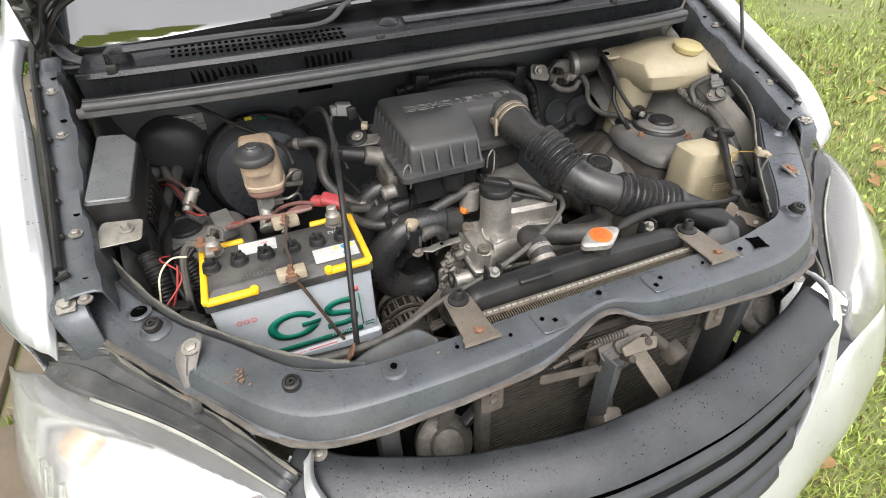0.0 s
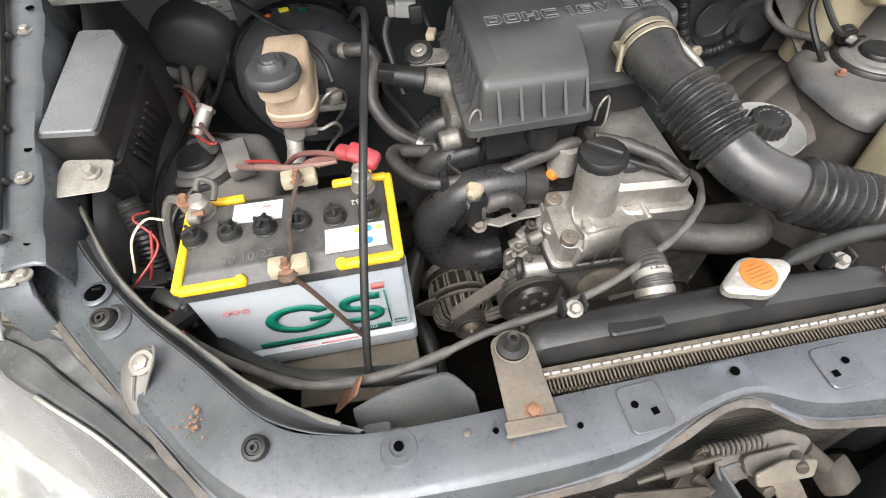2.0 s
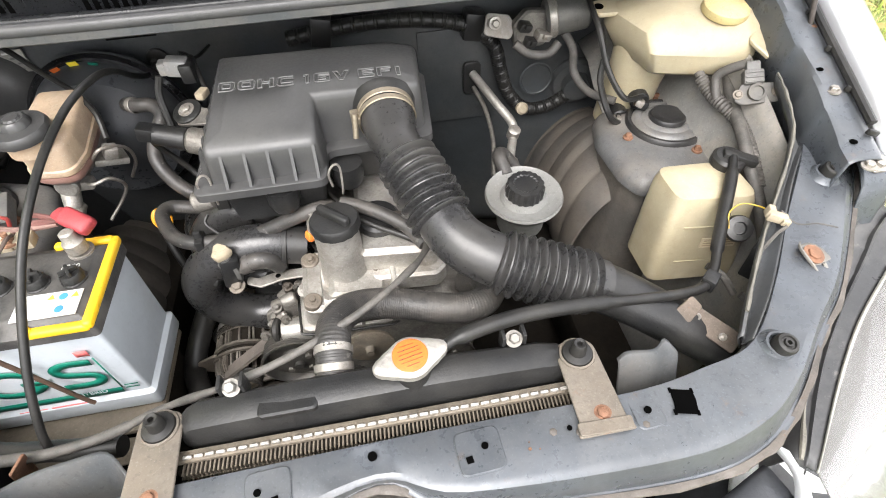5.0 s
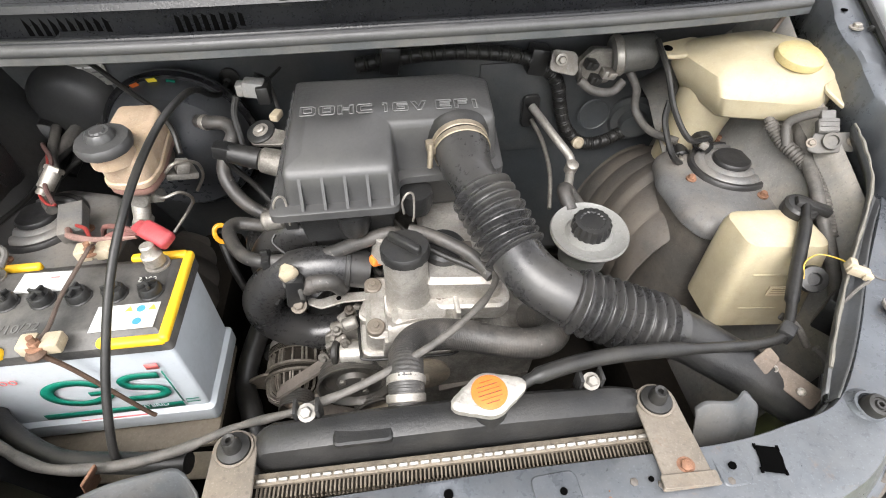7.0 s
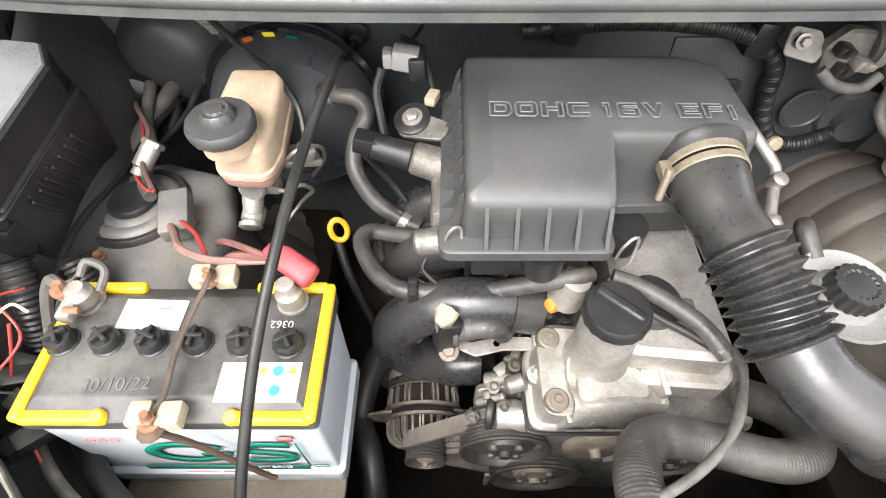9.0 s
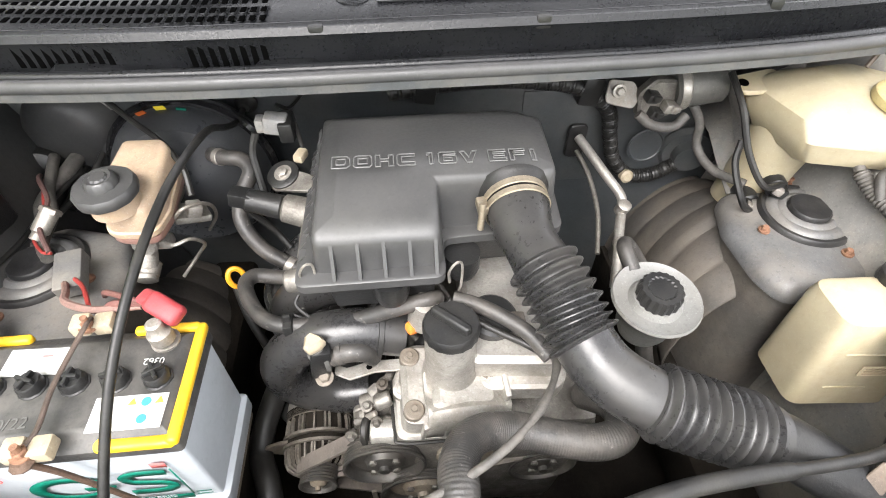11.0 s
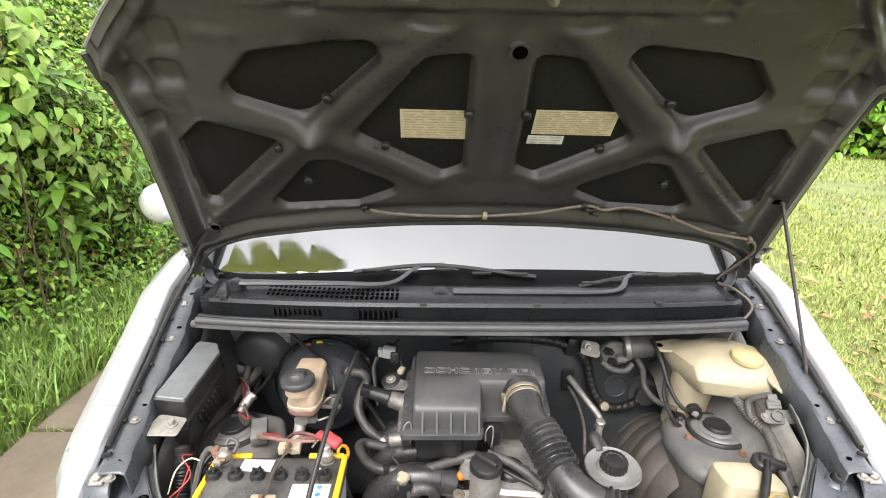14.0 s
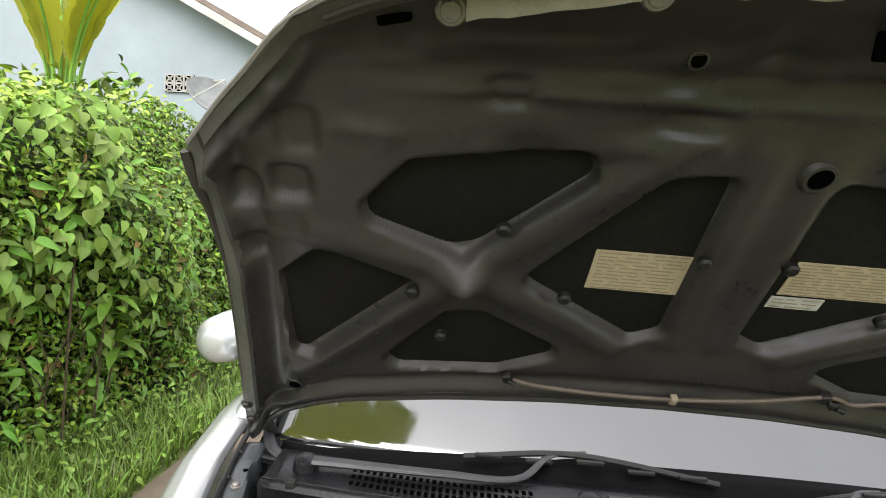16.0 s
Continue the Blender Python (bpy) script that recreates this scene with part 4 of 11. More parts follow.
# wing-end gussets
for s in (-1, 1):
    lb = (-0.009, -0.02, 0.011) if s < 0 else (0.0, 0.0, 0.005)
    rows = []
    for (xa, ya, za), (xb, yb, zb) in (((0.550, 0.0895, 0.870), (0.564, 0.0905, 0.870)), ((0.5465, 0.086, 0.870), (0.571, 0.087, 0.869)), ((0.545, 0.080, 0.870), (0.576, 0.080, 0.8675)), ((0.546, 0.071, 0.868), (0.580, 0.070, 0.864)), ((0.551, 0.060, 0.862), (0.581, 0.058, 0.858)), ((0.557, 0.050, 0.853), (0.580, 0.047, 0.849)), ((0.563, 0.041, 0.838), (0.578, 0.038, 0.836)), ((0.566, 0.034, 0.818), (0.578, 0.032, 0.818)), ((0.568, 0.028, 0.79), (0.579, 0.026, 0.79))):
        a, b = (Vector((s * (x + lb[0]), y + lb[1], z + lb[2])) for x, y, z in ((xa, ya, za), (xb, yb, zb)))
        rows.append([a + Vector((0, 0, 0.0055)), a + Vector((s * 0.0012, 0, 0.001)), a.lerp(b, 0.15), a.lerp(b, 0.5) + Vector((0, 0, 0.0006)), b])
    bm = B()
    rings(bm, rows, closed=False)
    brk = thicken(part("lamp_bracket", bm, PLATE if s < 0 else BRACKET, car, "grey painted headlamp bracket tab" if s < 0 else "worn headlamp bracket tab with a rusty bolt"), 0.002)
    bm = B()
    bolt(bm, (s * (0.5585 + lb[0]), 0.0735 + lb[1], 0.8685 + lb[2]), (s * 0.1, -0.25, 1), 0.0082, 0.005)
    part("bolt", bm, STEEL if s < 0 else RUST, brk)
    bm = B()
    tube(bm, [(s * (0.566 + lb[0]), 0.062 + lb[1], 0.8645 + lb[2]), (s * (0.5695 + lb[0]), 0.052 + lb[1], 0.856 + lb[2]), (s * (0.5715 + lb[0]), 0.045 + lb[1], 0.848 + lb[2])], 0.0022, 6)
    part("pressed_rib", bm, PLATE if s < 0 else BRACKET, brk)
    bm = B()
    bolt(bm, (s * 0.565, 0.02, 0.829) if s < 0 else (s * 0.574, 0.035, 0.832), (0, -0.7, 0.7), 0.0055, 0.007)
    part("bolt", bm, RUST, brk)
    bm = B()
    rows = []
    for x, y, z, w in ((0.706, 0.212, 0.918, 0.02), (0.703, 0.19, 0.913, 0.023), (0.699, 0.166, 0.905, 0.024), (0.694, 0.15, 0.894, 0.023), (0.69, 0.141, 0.872, 0.021), (0.687, 0.134, 0.84, 0.019), (0.685, 0.128, 0.815, 0.017)):
        rows.append([Vector((s * (x - w), y, z - 0.003)), Vector((s * (x - w * 0.86), y, z)), Vector((s * (x + w * 0.86), y, z)), Vector((s * (x + w), y, z - 0.003))])
    rings(bm, rows, closed=False)
    wb = thicken(part("wing_bracket", bm, BAYGREY, car, "grey bolted wing bracket"), 0.0025)
    bm = B()
    bolt(bm, (s * 0.7, 0.172, 0.909), (0, -0.35, 1), 0.0085, 0.01)
    part("bolt", bm, STEEL, wb)
    bm = B()
    slab(bm, [(-0.012, -0.012), (0.012, -0.012), (0.012, 0.012), (-0.012, 0.012)], 0.0, 0.003, 0.003, 0.0006, frame_at((s * 0.7, 0.172, 0.9075), (1, 0, 0), (0, -0.35, 1)))
    part("square_washer", bm, STEEL, wb)

# ---- things in the engine bay ----
# battery
bat = thing("battery", (-0.408, 0.2, 0.68), "white car battery with black lid and yellow edging", "battery")
bm = B()
lo = round_poly([(-0.531, 0.138), (-0.279, 0.138), (-0.279, 0.268), (-0.531, 0.268)], 0.006, 3)
rings(bm, [[Vector((p.x, p.y, z)) for p in inset(lo, d)] for d, z in ((0.006, 0.678), (0.0, 0.684), (-0.003, 0.69), (-0.003, 0.715), (0.003, 0.72), (0.001, 0.858), (0.006, 0.86))])
part("case", bm, BATCASE, bat, "translucent white plastic case")
bm = B()
lo = round_poly([(-0.534, 0.135), (-0.276, 0.135), (-0.276, 0.271), (-0.534, 0.271)], 0.006, 3)
rings(bm, [[Vector((p.x, p.y, z)) for p in inset(lo, d)] for d, z in ((0.004, 0.855), (0.0, 0.857), (0.0, 0.872), (0.004, 0.876), (0.012, 0.8795), (0.016, 0.884), (0.02, 0.8852))])
lid = part("lid", bm, BATLID, bat, "dusty black lid")
for pts in (((-0.53, 0.135), (-0.453, 0.135)), ((-0.352, 0.135), (-0.28, 0.135))):
    bm = B()
    (a, y), (b, _) = pts
    box(bm, ((a + b) / 2, y + 0.004, 0.874), (b - a, 0.012, 0.011), 0.004, seg=3)
    lathe(bm, [(0.007, 0), (0.007, 0.005), (0.0055, 0.007)], frame_at((b - 0.006 if a < -0.5 else a + 0.006, y + 0.004, 0.875), (1, 0, 0), (0, -0.3, 1)), 16)
    part("edging", bm, YELLOW, lid, "yellow plastic edging")
for x in (-0.529, -0.281):
    bm = B()
    box(bm, (x, 0.203, 0.877), (0.011, 0.138, 0.012), 0.004, seg=3)
    part("edging", bm, YELLOW, lid, "yellow plastic edging")
for a, b in ((-0.525, -0.462), (-0.352, -0.282)):
    bm = B()
    box(bm, ((a + b) / 2, 0.267, 0.879), (b - a, 0.011, 0.012), 0.004, seg=3)
    part("edging", bm, YELLOW, lid, "yellow plastic edging")
for k in range(6):
    c = (-0.514 + 0.0412 * k, 0.2045 - 0.0005 * k, 0.884)
    bm = B()
    lathe(bm, [(0.0145, 0), (0.0145, 0.002), (0.0128, 0.003), (0.0125, 0.011), (0.011, 0.0135), (0.003, 0.0138)], frame_at(c), 20, wob=lambda a: 0.0004 * math.cos(9 * a))
    box(bm, (c[0], c[1], c[2] + 0.0165), (0.004, 0.02, 0.007), 0.001, (0, 0, 35 + 17 * k))
    box(bm, (c[0], c[1], c[2] + 0.0165), (0.02, 0.004, 0.006), 0.001, (0, 0, 35 + 17 * k))
    part("vent_cap", bm, BLACKPL, lid, "black screw cap")
for x, sz in ((-0.312, 0.0085), (-0.508, 0.0085)):
    bm = B()
    lathe(bm, [(0.015, 0), (0.015, 0.004), (sz, 0.005), (sz * 0.95, 0.022), (sz * 0.7, 0.024)], frame_at((x, 0.247, 0.884)), 20)
    part("terminal_post", bm, STEEL, bat, "grey lead terminal post")


def flat_label(parent, x0, x1, y0, y1, z, material, name="sticker", label="", turn=0):
    bm = B()
    box(bm, ((x0 + x1) / 2, (y0 + y1) / 2, z), (x1 - x0, y1 - y0, 0.0008), 0, (0, 0, turn))
    return part(name, bm, material, parent, label)


st = flat_label(bat, -0.472, -0.412, 0.217, 0.249, 0.8862, WHITE, label="white paper sticker", turn=-2)
flat_label(bat, -0.465, -0.44, 0.222, 0.224, 0.8868, PALE, "print")
flat_label(bat, -0.436, -0.426, 0.238, 0.24, 0.8868, REDINK, "print")
st = flat_label(bat, -0.362, -0.292, 0.148, 0.184, 0.8862, WHITE, label="white warning sticker with coloured signs")
for x, y, m in ((-0.325, 0.176, YELINK), (-0.312, 0.176, BLUEINK), (-0.299, 0.176, YELINK), (-0.312, 0.158, BLUEINK), (-0.326, 0.158, PALE), (-0.299, 0.158, PALE)):
    bm = B()
    if m is YELINK:
        lathe(bm, [(0.0052, 0), (0.005, 0.0006)], frame_at((x, y, 0.8864), (0, 1, 0)), 3)
    else:
        lathe(bm, [(0.0048, 0), (0.0048, 0.0006)], frame_at((x, y, 0.8864)), 18)
    part("print", bm, m, bat)
flat_label(bat, -0.352, -0.342, 0.155, 0.178, 0.8868, PALE, "print")
link_mesh("handwriting", letters("30/10/22", 0.017, pose(-0.45, 0.158, 0.8858, 0, 0, 3), 0.0002), FAINT, bat, "faint date written by hand")
link_mesh("stamp", letters("0362", 0.011, pose(-0.318, 0.226, 0.8862, 0, 0, 180), 0.0002), PALE, bat)
# front print
yf = 0.1366
bm = B()
m = frame_at((-0.407, yf, 0.775), (1, 0, 0), (0, -1, 0))


def ring2(bm, cx, cy, rx, ry, w, a0, a1, m, n=28):
    vo = []
    for k in range(n + 1):
        a = radians(a0 + (a1 - a0) * k / n)
        vo.append((m @ Vector((cx + rx * math.cos(a), cy + ry * math.sin(a), 0)), m @ Vector((cx + (rx - w) * math.cos(a), cy + (ry - w * 0.8) * math.sin(a), 0))))
    rows = [[o, i] for o, i in vo]
    rings(bm, rows, closed=False)


def bar(x0, x1, y0, y1, material, up=0.0, label=""):
    b = B()
    rings(b, [[m @ Vector((x0, y0, up)), m @ Vector((x1, y0, up))], [m @ Vector((x0, y1, up)), m @ Vector((x1, y1, up))]], closed=False)
    thicken(part("print", b, material, bat, label), 0.0004, 1)


# first mark: an open ring with a tongue; second mark: a double bend
ring2(bm, -0.012, 0.008, 0.042, 0.03, 0.015, 24, 338, m)
rings(bm, [[m @ Vector((0.0, 0.0, 0)), m @ Vector((0.029, 0.0, 0))], [m @ Vector((0.0, 0.009, 0)), m @ Vector((0.033, 0.009, 0))]], closed=False)
thicken(part("print", bm, GREEN, bat, "dark green maker's mark"), 0.0005, 1)
bm = B()
bend = smooth_path([(0.092, 0.031, 0), (0.062, 0.032, 0), (0.047, 0.024, 0), (0.05, 0.012, 0), (0.066, 0.007, 0), (0.083, 0.002, 0), (0.087, -0.009, 0), (0.074, -0.017, 0), (0.04, -0.017, 0)], 5)
rows = []
for k, q in enumerate(bend):
    t = (bend[min(k + 1, len(bend) - 1)] - bend[max(k - 1, 0)]).normalized()
    n = Vector((-t.y, t.x, 0)) * 0.0062
    rows.append([m @ (q + n), m @ (q - n)])
rings(bm, rows, closed=False)
thicken(part("print", bm, GREEN, bat, "dark green maker's mark"), 0.0005, 1)
for x0, x1, y0, y1 in ((-0.075, 0.098, -0.046, -0.034), (0.0985, 0.1005, -0.034, 0.04), (0.103, 0.12, -0.032, -0.03), (0.103, 0.12, -0.038, -0.036)):
    bar(x0, x1, y0, y1, GREEN)
link_mesh("lettering", letters("HYBRID", 0.0105, m @ pose(0.062, -0.04, 0.0007), 0.0002), BATCASE, bat, "pale word on the green bar")
for cx in (-0.089, -0.078, -0.067):
    bm = B()
    ring2(bm, cx, 0.045, 0.0045, 0.0045, 0.0015, 0, 360, m, 12)
    thicken(part("print", bm, REDINK, bat), 0.0005, 1)
for x0, x1, y0, y1 in ((0.085, 0.1, 0.045, 0.056), (0.0, 0.05, -0.06, -0.056), (-0.04, -0.005, -0.06, -0.057)):
    bar(x0, x1, y0, y1, REDINK)

# hold-down clamp
hold = thing("battery_clamp", (-0.4, 0.2, 0.885), "worn battery hold-down with cream plastic ends", "clamp")
for x, y, z, t in ((-0.402, 0.134, 0.893, 2), (-0.39, 0.268, 0.898, 4)):
    bm = B()
    box(bm, (x - 0.011, y, z), (0.019, 0.021, 0.017), 0.003, (0, 0, t))
    box(bm, (x + 0.013, y, z), (0.02, 0.021, 0.016), 0.003, (0, 0, t))
    box(bm, (x, y + 0.002, z - 0.003), (0.012, 0.018, 0.009), 0.002, (0, 0, t))
    end = part("clamp_end", bm, CREAM, hold, "cream plastic clamp end")
    bm = B()
    bolt(bm, (x, y - 0.006, z + 0.004), (0, 0, 1), 0.0065, 0.008)
    cyl(bm, (x, y - 0.006, z), (x + 0.001, y - 0.006, z + 0.02), 0.0035)
    part("nut", bm, RUST, end, "rusty nut")
bm = B()
tube(bm, [(-0.39, 0.27, 0.906), (-0.385, 0.255, 0.914), (-0.392, 0.23, 0.908), (-0.399, 0.19, 0.902), (-0.397, 0.15, 0.9), (-0.402, 0.132, 0.9)], 0.003, 8, flat=0.7)
part("strap", bm, pbr("worn_strap", (0.07, 0.05, 0.04), 0.5, 0.2, 0.3, 60, 0.2), hold, "dark rust-brown metal strap")
bm = B()
tube(bm, [(-0.402, 0.13, 0.896), (-0.4, 0.122, 0.892), (-0.385, 0.125, 0.85), (-0.352, 0.127, 0.745), (-0.346, 0.128, 0.728)], 0.003, 8)
lathe(bm, [(0.009, 0), (0.011, 0.004), (0.007, 0.009)], frame_at((-0.402, 0.122, 0.889)), 10)
part("hook_rod", bm, pbr("rod_rust", (0.1, 0.062, 0.042), 0.7, 0.2, 0.35, 60, 0.3), hold, "rusty threaded hook rod")

# terminals
pos = thing("positive_terminal", (-0.312, 0.247, 0.9), "red rubber cover over the positive battery clamp", "terminal")
bm = B()
box(bm, (-0.305, 0.264, 0.92), (0.042, 0.024, 0.017), 0.006, (20, 12, -32), 3)
box(bm, (-0.325, 0.281, 0.915), (0.03, 0.02, 0.016), 0.006, (0, 0, -30), 3)
part("cover", bm, RED, pos)
bm = B()
lathe(bm, [(0.0125, 0), (0.0125, 0.014), (0.009, 0.018), (0.0085, 0.028), (0.006, 0.03)], frame_at((-0.312, 0.245, 0.892)), 18)
part("clamp", bm, STEEL, pos, "grey lead clamp")
bm = B()
tube(bm, [(-0.325, 0.282, 0.912), (-0.352, 0.285, 0.908), (-0.378, 0.29, 0.9), (-0.4, 0.3, 0.87)], 0.005, 8)
tube(bm, [(-0.33, 0.276, 0.915), (-0.36, 0.29, 0.915), (-0.39, 0.31, 0.9), (-0.42, 0.34, 0.86)], 0.0035, 8)
part("cable", bm, pbr("grubby_red", (0.13, 0.045, 0.04), 0.55, 0, 0.3, 60, 0.1, dust=0.4, dust_rgb=(0.2, 0.14, 0.11)), pos, "grubby red cable")
neg = thing("negative_terminal", (-0.508, 0.247, 0.9), "corroded brass clamp on the negative battery post", "terminal")
bm = B()
lathe(bm, [(0.013, 0), (0.013, 0.012), (0.01, 0.015), (0.0085, 0.02)], frame_at((-0.508, 0.245, 0.893)), 16)
box(bm, (-0.512, 0.231, 0.9), (0.014, 0.026, 0.013), 0.003)
box(bm, (-0.522, 0.25, 0.902), (0.02, 0.012, 0.016), 0.003, (0, 0, 30))
part("clamp", bm, STEEL, neg)
bm = B()
bolt(bm, (-0.522, 0.246, 0.907), (0.1, 0, 1), 0.006, 0.012)
cyl(bm, (-0.512, 0.226, 0.905), (-0.498, 0.226, 0.905), 0.0035)
part("bolt", bm, RUST, neg)
bm = B()
tube(bm, [(-0.525, 0.25, 0.905), (-0.545, 0.262, 0.9), (-0.56, 0.25, 0.87), (-0.565, 0.2, 0.8), (-0.56, 0.16, 0.74)], 0.006, 8)
tube(bm, [(-0.51, 0.26, 0.91), (-0.505, 0.272, 0.917), (-0.49, 0.268, 0.91), (-0.492, 0.25, 0.9)], 0.004, 8)
part("cable", bm, TAPE, neg, "black earth cable")

TRAYM = pbr("tray_dirt", (0.12, 0.1, 0.075), 0.7, 0.1, 0.3, 20, 0.2, dust=0.4, dust_rgb=(0.2, 0.16, 0.11))
tray = thing("battery_tray", (-0.4, 0.2, 0.6), "dusty brown-grey battery tray bracket", "tray")
bm = B()
box(bm, (-0.405, 0.185, 0.672), (0.25, 0.16, 0.01), 0.003)
part("tray_plate", bm, TRAYM, tray)
bm = B()
box(bm, (-0.36, 0.088, 0.66), (0.18, 0.035, 0.006), 0.002, (10, 0, -4))
part("front_lip", bm, TRAYM, tray)
bm = B()
box(bm, (-0.4, 0.2, 0.58), (0.2, 0.13, 0.17), 0.01)
part("stand", bm, UNDER, tray)

# fuse box
fuse = thing("fuse_box", (-0.63, 0.41, 0.85), "black fuse box with a dusty cover, paled on top", "fuse box")
bm = B()
fm = frame_at((-0.632, 0.412, 0.99), (0.985, -0.02, -0.1), (0.1, -0.11, 1))
slab(bm, [(-0.034, -0.1), (0.034, -0.1), (0.036, 0.07), (0.016, 0.105), (-0.034, 0.105)], -0.05, -0.001, 0.008, 0.004, fm)
cov = part("cover", bm, BLACKPL, fuse, "black plastic cover")
# paler plate on the dark cover: dust, plus sky sheen in the colour
bm = B()
slab(bm, [(-0.031, -0.097), (0.031, -0.097), (0.033, 0.068), (0.014, 0.101), (-0.031, 0.101)], -0.003, 0.001, 0.008, 0.0018, fm)
part("lid_face", bm, FUSEPL, cov, "grey lid face, paled for dust and sky sheen")
bm = B()
slab(bm, [(-0.037, -0.103), (0.038, -0.103), (0.04, 0.072), (0.018, 0.108), (-0.037, 0.108)], -0.056, -0.05, 0.008, 0.002, fm)
part("lid_rim", bm, BLACKPL, cov)
for k in range(5):
    bm = B()
    box(bm, (0.0385, 0.03 - 0.02 * k, -0.095), (0.003, 0.003, 0.07), 0.001, (20, 0, 0), m=fm)
    part("side_rib", bm, BLACKPL, cov)
bm = B()
slab(bm, [(-0.034, -0.09), (0.037, -0.095), (0.04, 0.09), (-0.03, 0.095)], -0.15, -0.046, 0.008, 0.003, fm)
part("body", bm, BLACKPL, fuse, "black ribbed body")
bm = B()
box(bm, (0.0, -0.1, -0.06), (0.07, 0.012, 0.02), 0.003, m=fm)
box(bm, (0.01, -0.107, -0.045), (0.018, 0.008, 0.014), 0.002, m=fm)
part("latch", bm, BLACKPL, fuse)
for a, b, c in ((0.022, -0.09, 0.03), (-0.018, -0.1, 0.028)):
    bm = B()
    box(bm, (a, -0.1, b), (c, 0.02, 0.05), 0.004, m=fm)
    part("connector", bm, BLACKPL, fuse)
for k in range(7):
    bm = B()
    box(bm, (0.041, -0.055 + k * 0.016, -0.09), (0.004, 0.004, 0.05), 0.001, (25, 0, 0), m=fm)
    part("rib", bm, BLACKPL, fuse)
bm = B()
slab(bm, [(-0.04, -0.03), (0.03, -0.024), (0.03, 0.02), (-0.03, 0.024)], 0, 0.002, 0.008, 0.0008, frame_at((-0.628, 0.285, 0.938), (1, -0.1, 0), (0, -0.25, 1)))
bolt(bm, (-0.62, 0.285, 0.94), (0, -0.2, 1), 0.007, 0.012)
part("bracket", bm, STEEL, fuse, "pale steel bracket and bolt")
for pts, r in ((((-0.615, 0.3, 0.88), (-0.605, 0.27, 0.84), (-0.605, 0.24, 0.79), (-0.61, 0.21, 0.75)), 0.015), (((-0.575, 0.32, 0.86), (-0.558, 0.3, 0.82), (-0.55, 0.28, 0.78)), 0.013)):
    part("loom_sleeve", bellows(pts, r, 0.0018, 0.0065, 0.0, 1.0, 14, 110), RUBBER, fuse, "black corrugated loom sleeve")

# brake booster and master cylinder
boo = thing("brake_booster", (-0.4, 0.64, 0.8), "large round black brake servo on the bulkhead", "brake servo")
bm = B()
lathe(bm, [(0.11, 0.0), (0.128, 0.012), (0.128, 0.046), (0.124, 0.07), (0.108, 0.092), (0.06, 0.1), (0.045, 0.112), (0.02, 0.114)], frame_at((-0.395, 0.69, 0.805), (1, 0, 0), (0, -1, 0.06)), 48)
part("shell", bm, pbr("servo_face", (0.04, 0.043, 0.048), 0.26, 0.1, 0.2, 10, 0.05, dust=0.35, dust_rgb=(0.085, 0.082, 0.077)), boo)
bm = B()
lathe(bm, [(0.128, 0.03), (0.136, 0.032), (0.139, 0.037), (0.139, 0.044), (0.133, 0.05), (0.124, 0.049)], frame_at((-0.395, 0.69, 0.805), (1, 0, 0), (0, -1, 0.06)), 48, False, False)
part("rim", bm, pbr("servo_rim", (0.01, 0.01, 0.011), 0.2, 0, 0.15, 14, 0.03, coat=0.4), boo, "glossy black rolled rim")
for x, w, m in ((-0.405, 0.022, YELINK), (-0.435, 0.02, ORANGE), (-0.375, 0.02, GREEN)):
    bm = B()
    box(bm, (x, 0.638, 0.938 - abs(x + 0.4) * 0.25), (w * 0.7, 0.012, 0.0015), 0, (-60, (x + 0.4) * 500, 0))
    part("label", bm, m, boo)
mc = thing("brake_master_cylinder", (-0.41, 0.46, 0.83), "brake master cylinder with an amber fluid reservoir", "brake cylinder")
bm = B()
lo = round_poly([(-0.034, -0.036), (0.03, -0.04), (0.038, 0.0), (0.036, 0.085), (0.024, 0.098), (-0.03, 0.098), (-0.036, 0.05)], [0.028, 0.028, 0.02, 0.016, 0.012, 0.012, 0.02], 6)
mm = frame_at((-0.405, 0.462, 0.9), (1, 0.0, 0.03), (0.03, -0.06, 1))
rings(bm, [[mm @ Vector((p.x, p.y, z + 0.1 * max(0, p.y) * (1 if z > -0.02 else 0.4))) for p in inset(lo, d)] for d, z in ((0.016, -0.047), (0.006, -0.042), (0.001, -0.034), (0.0, -0.026), (-0.003, -0.024), (-0.0035, -0.02), (-0.003, -0.016), (-0.0005, -0.014), (0.0, 0.016), (0.003, 0.022), (0.009, 0.025))])
lathe(bm, [(0.031, 0.016), (0.031, 0.034), (0.028, 0.036)], frame_at((-0.411, 0.44, 0.9)), 28)
part("reservoir", bm, FLUID, mc, "amber translucent reservoir")
bm = B()
rings(bm, [[mm @ Vector((p.x, p.y, z + 0.04 * max(0, p.y))) for p in inset(lo, d)] for d, z in ((0.014, -0.048), (0.004, -0.0435), (-0.0012, -0.036), (-0.0012, -0.027))])
part("fluid_band", bm, pbr("old_fluid", (0.3, 0.17, 0.14), 0.35, 0, 0.2, 20, 0.05, dust=0.4, dust_rgb=(0.4, 0.28, 0.24)), mc, "darker fluid showing at the bottom")
bm = B()
lathe(bm, [(0.037, 0.0), (0.038, 0.003), (0.038, 0.011), (0.035, 0.015), (0.02, 0.0165), (0.0185, 0.024), (0.015, 0.027), (0.011, 0.026), (0.009, 0.0285), (0.003, 0.029)], frame_at((-0.412, 0.438, 0.94), (1, 0, 0), (0, -0.06, 1)), 36, wob=lambda a: 0.0005 * math.cos(24 * a))
part("cap", bm, LIDPL, mc, "dusty black ribbed filler cap")
bm = B()
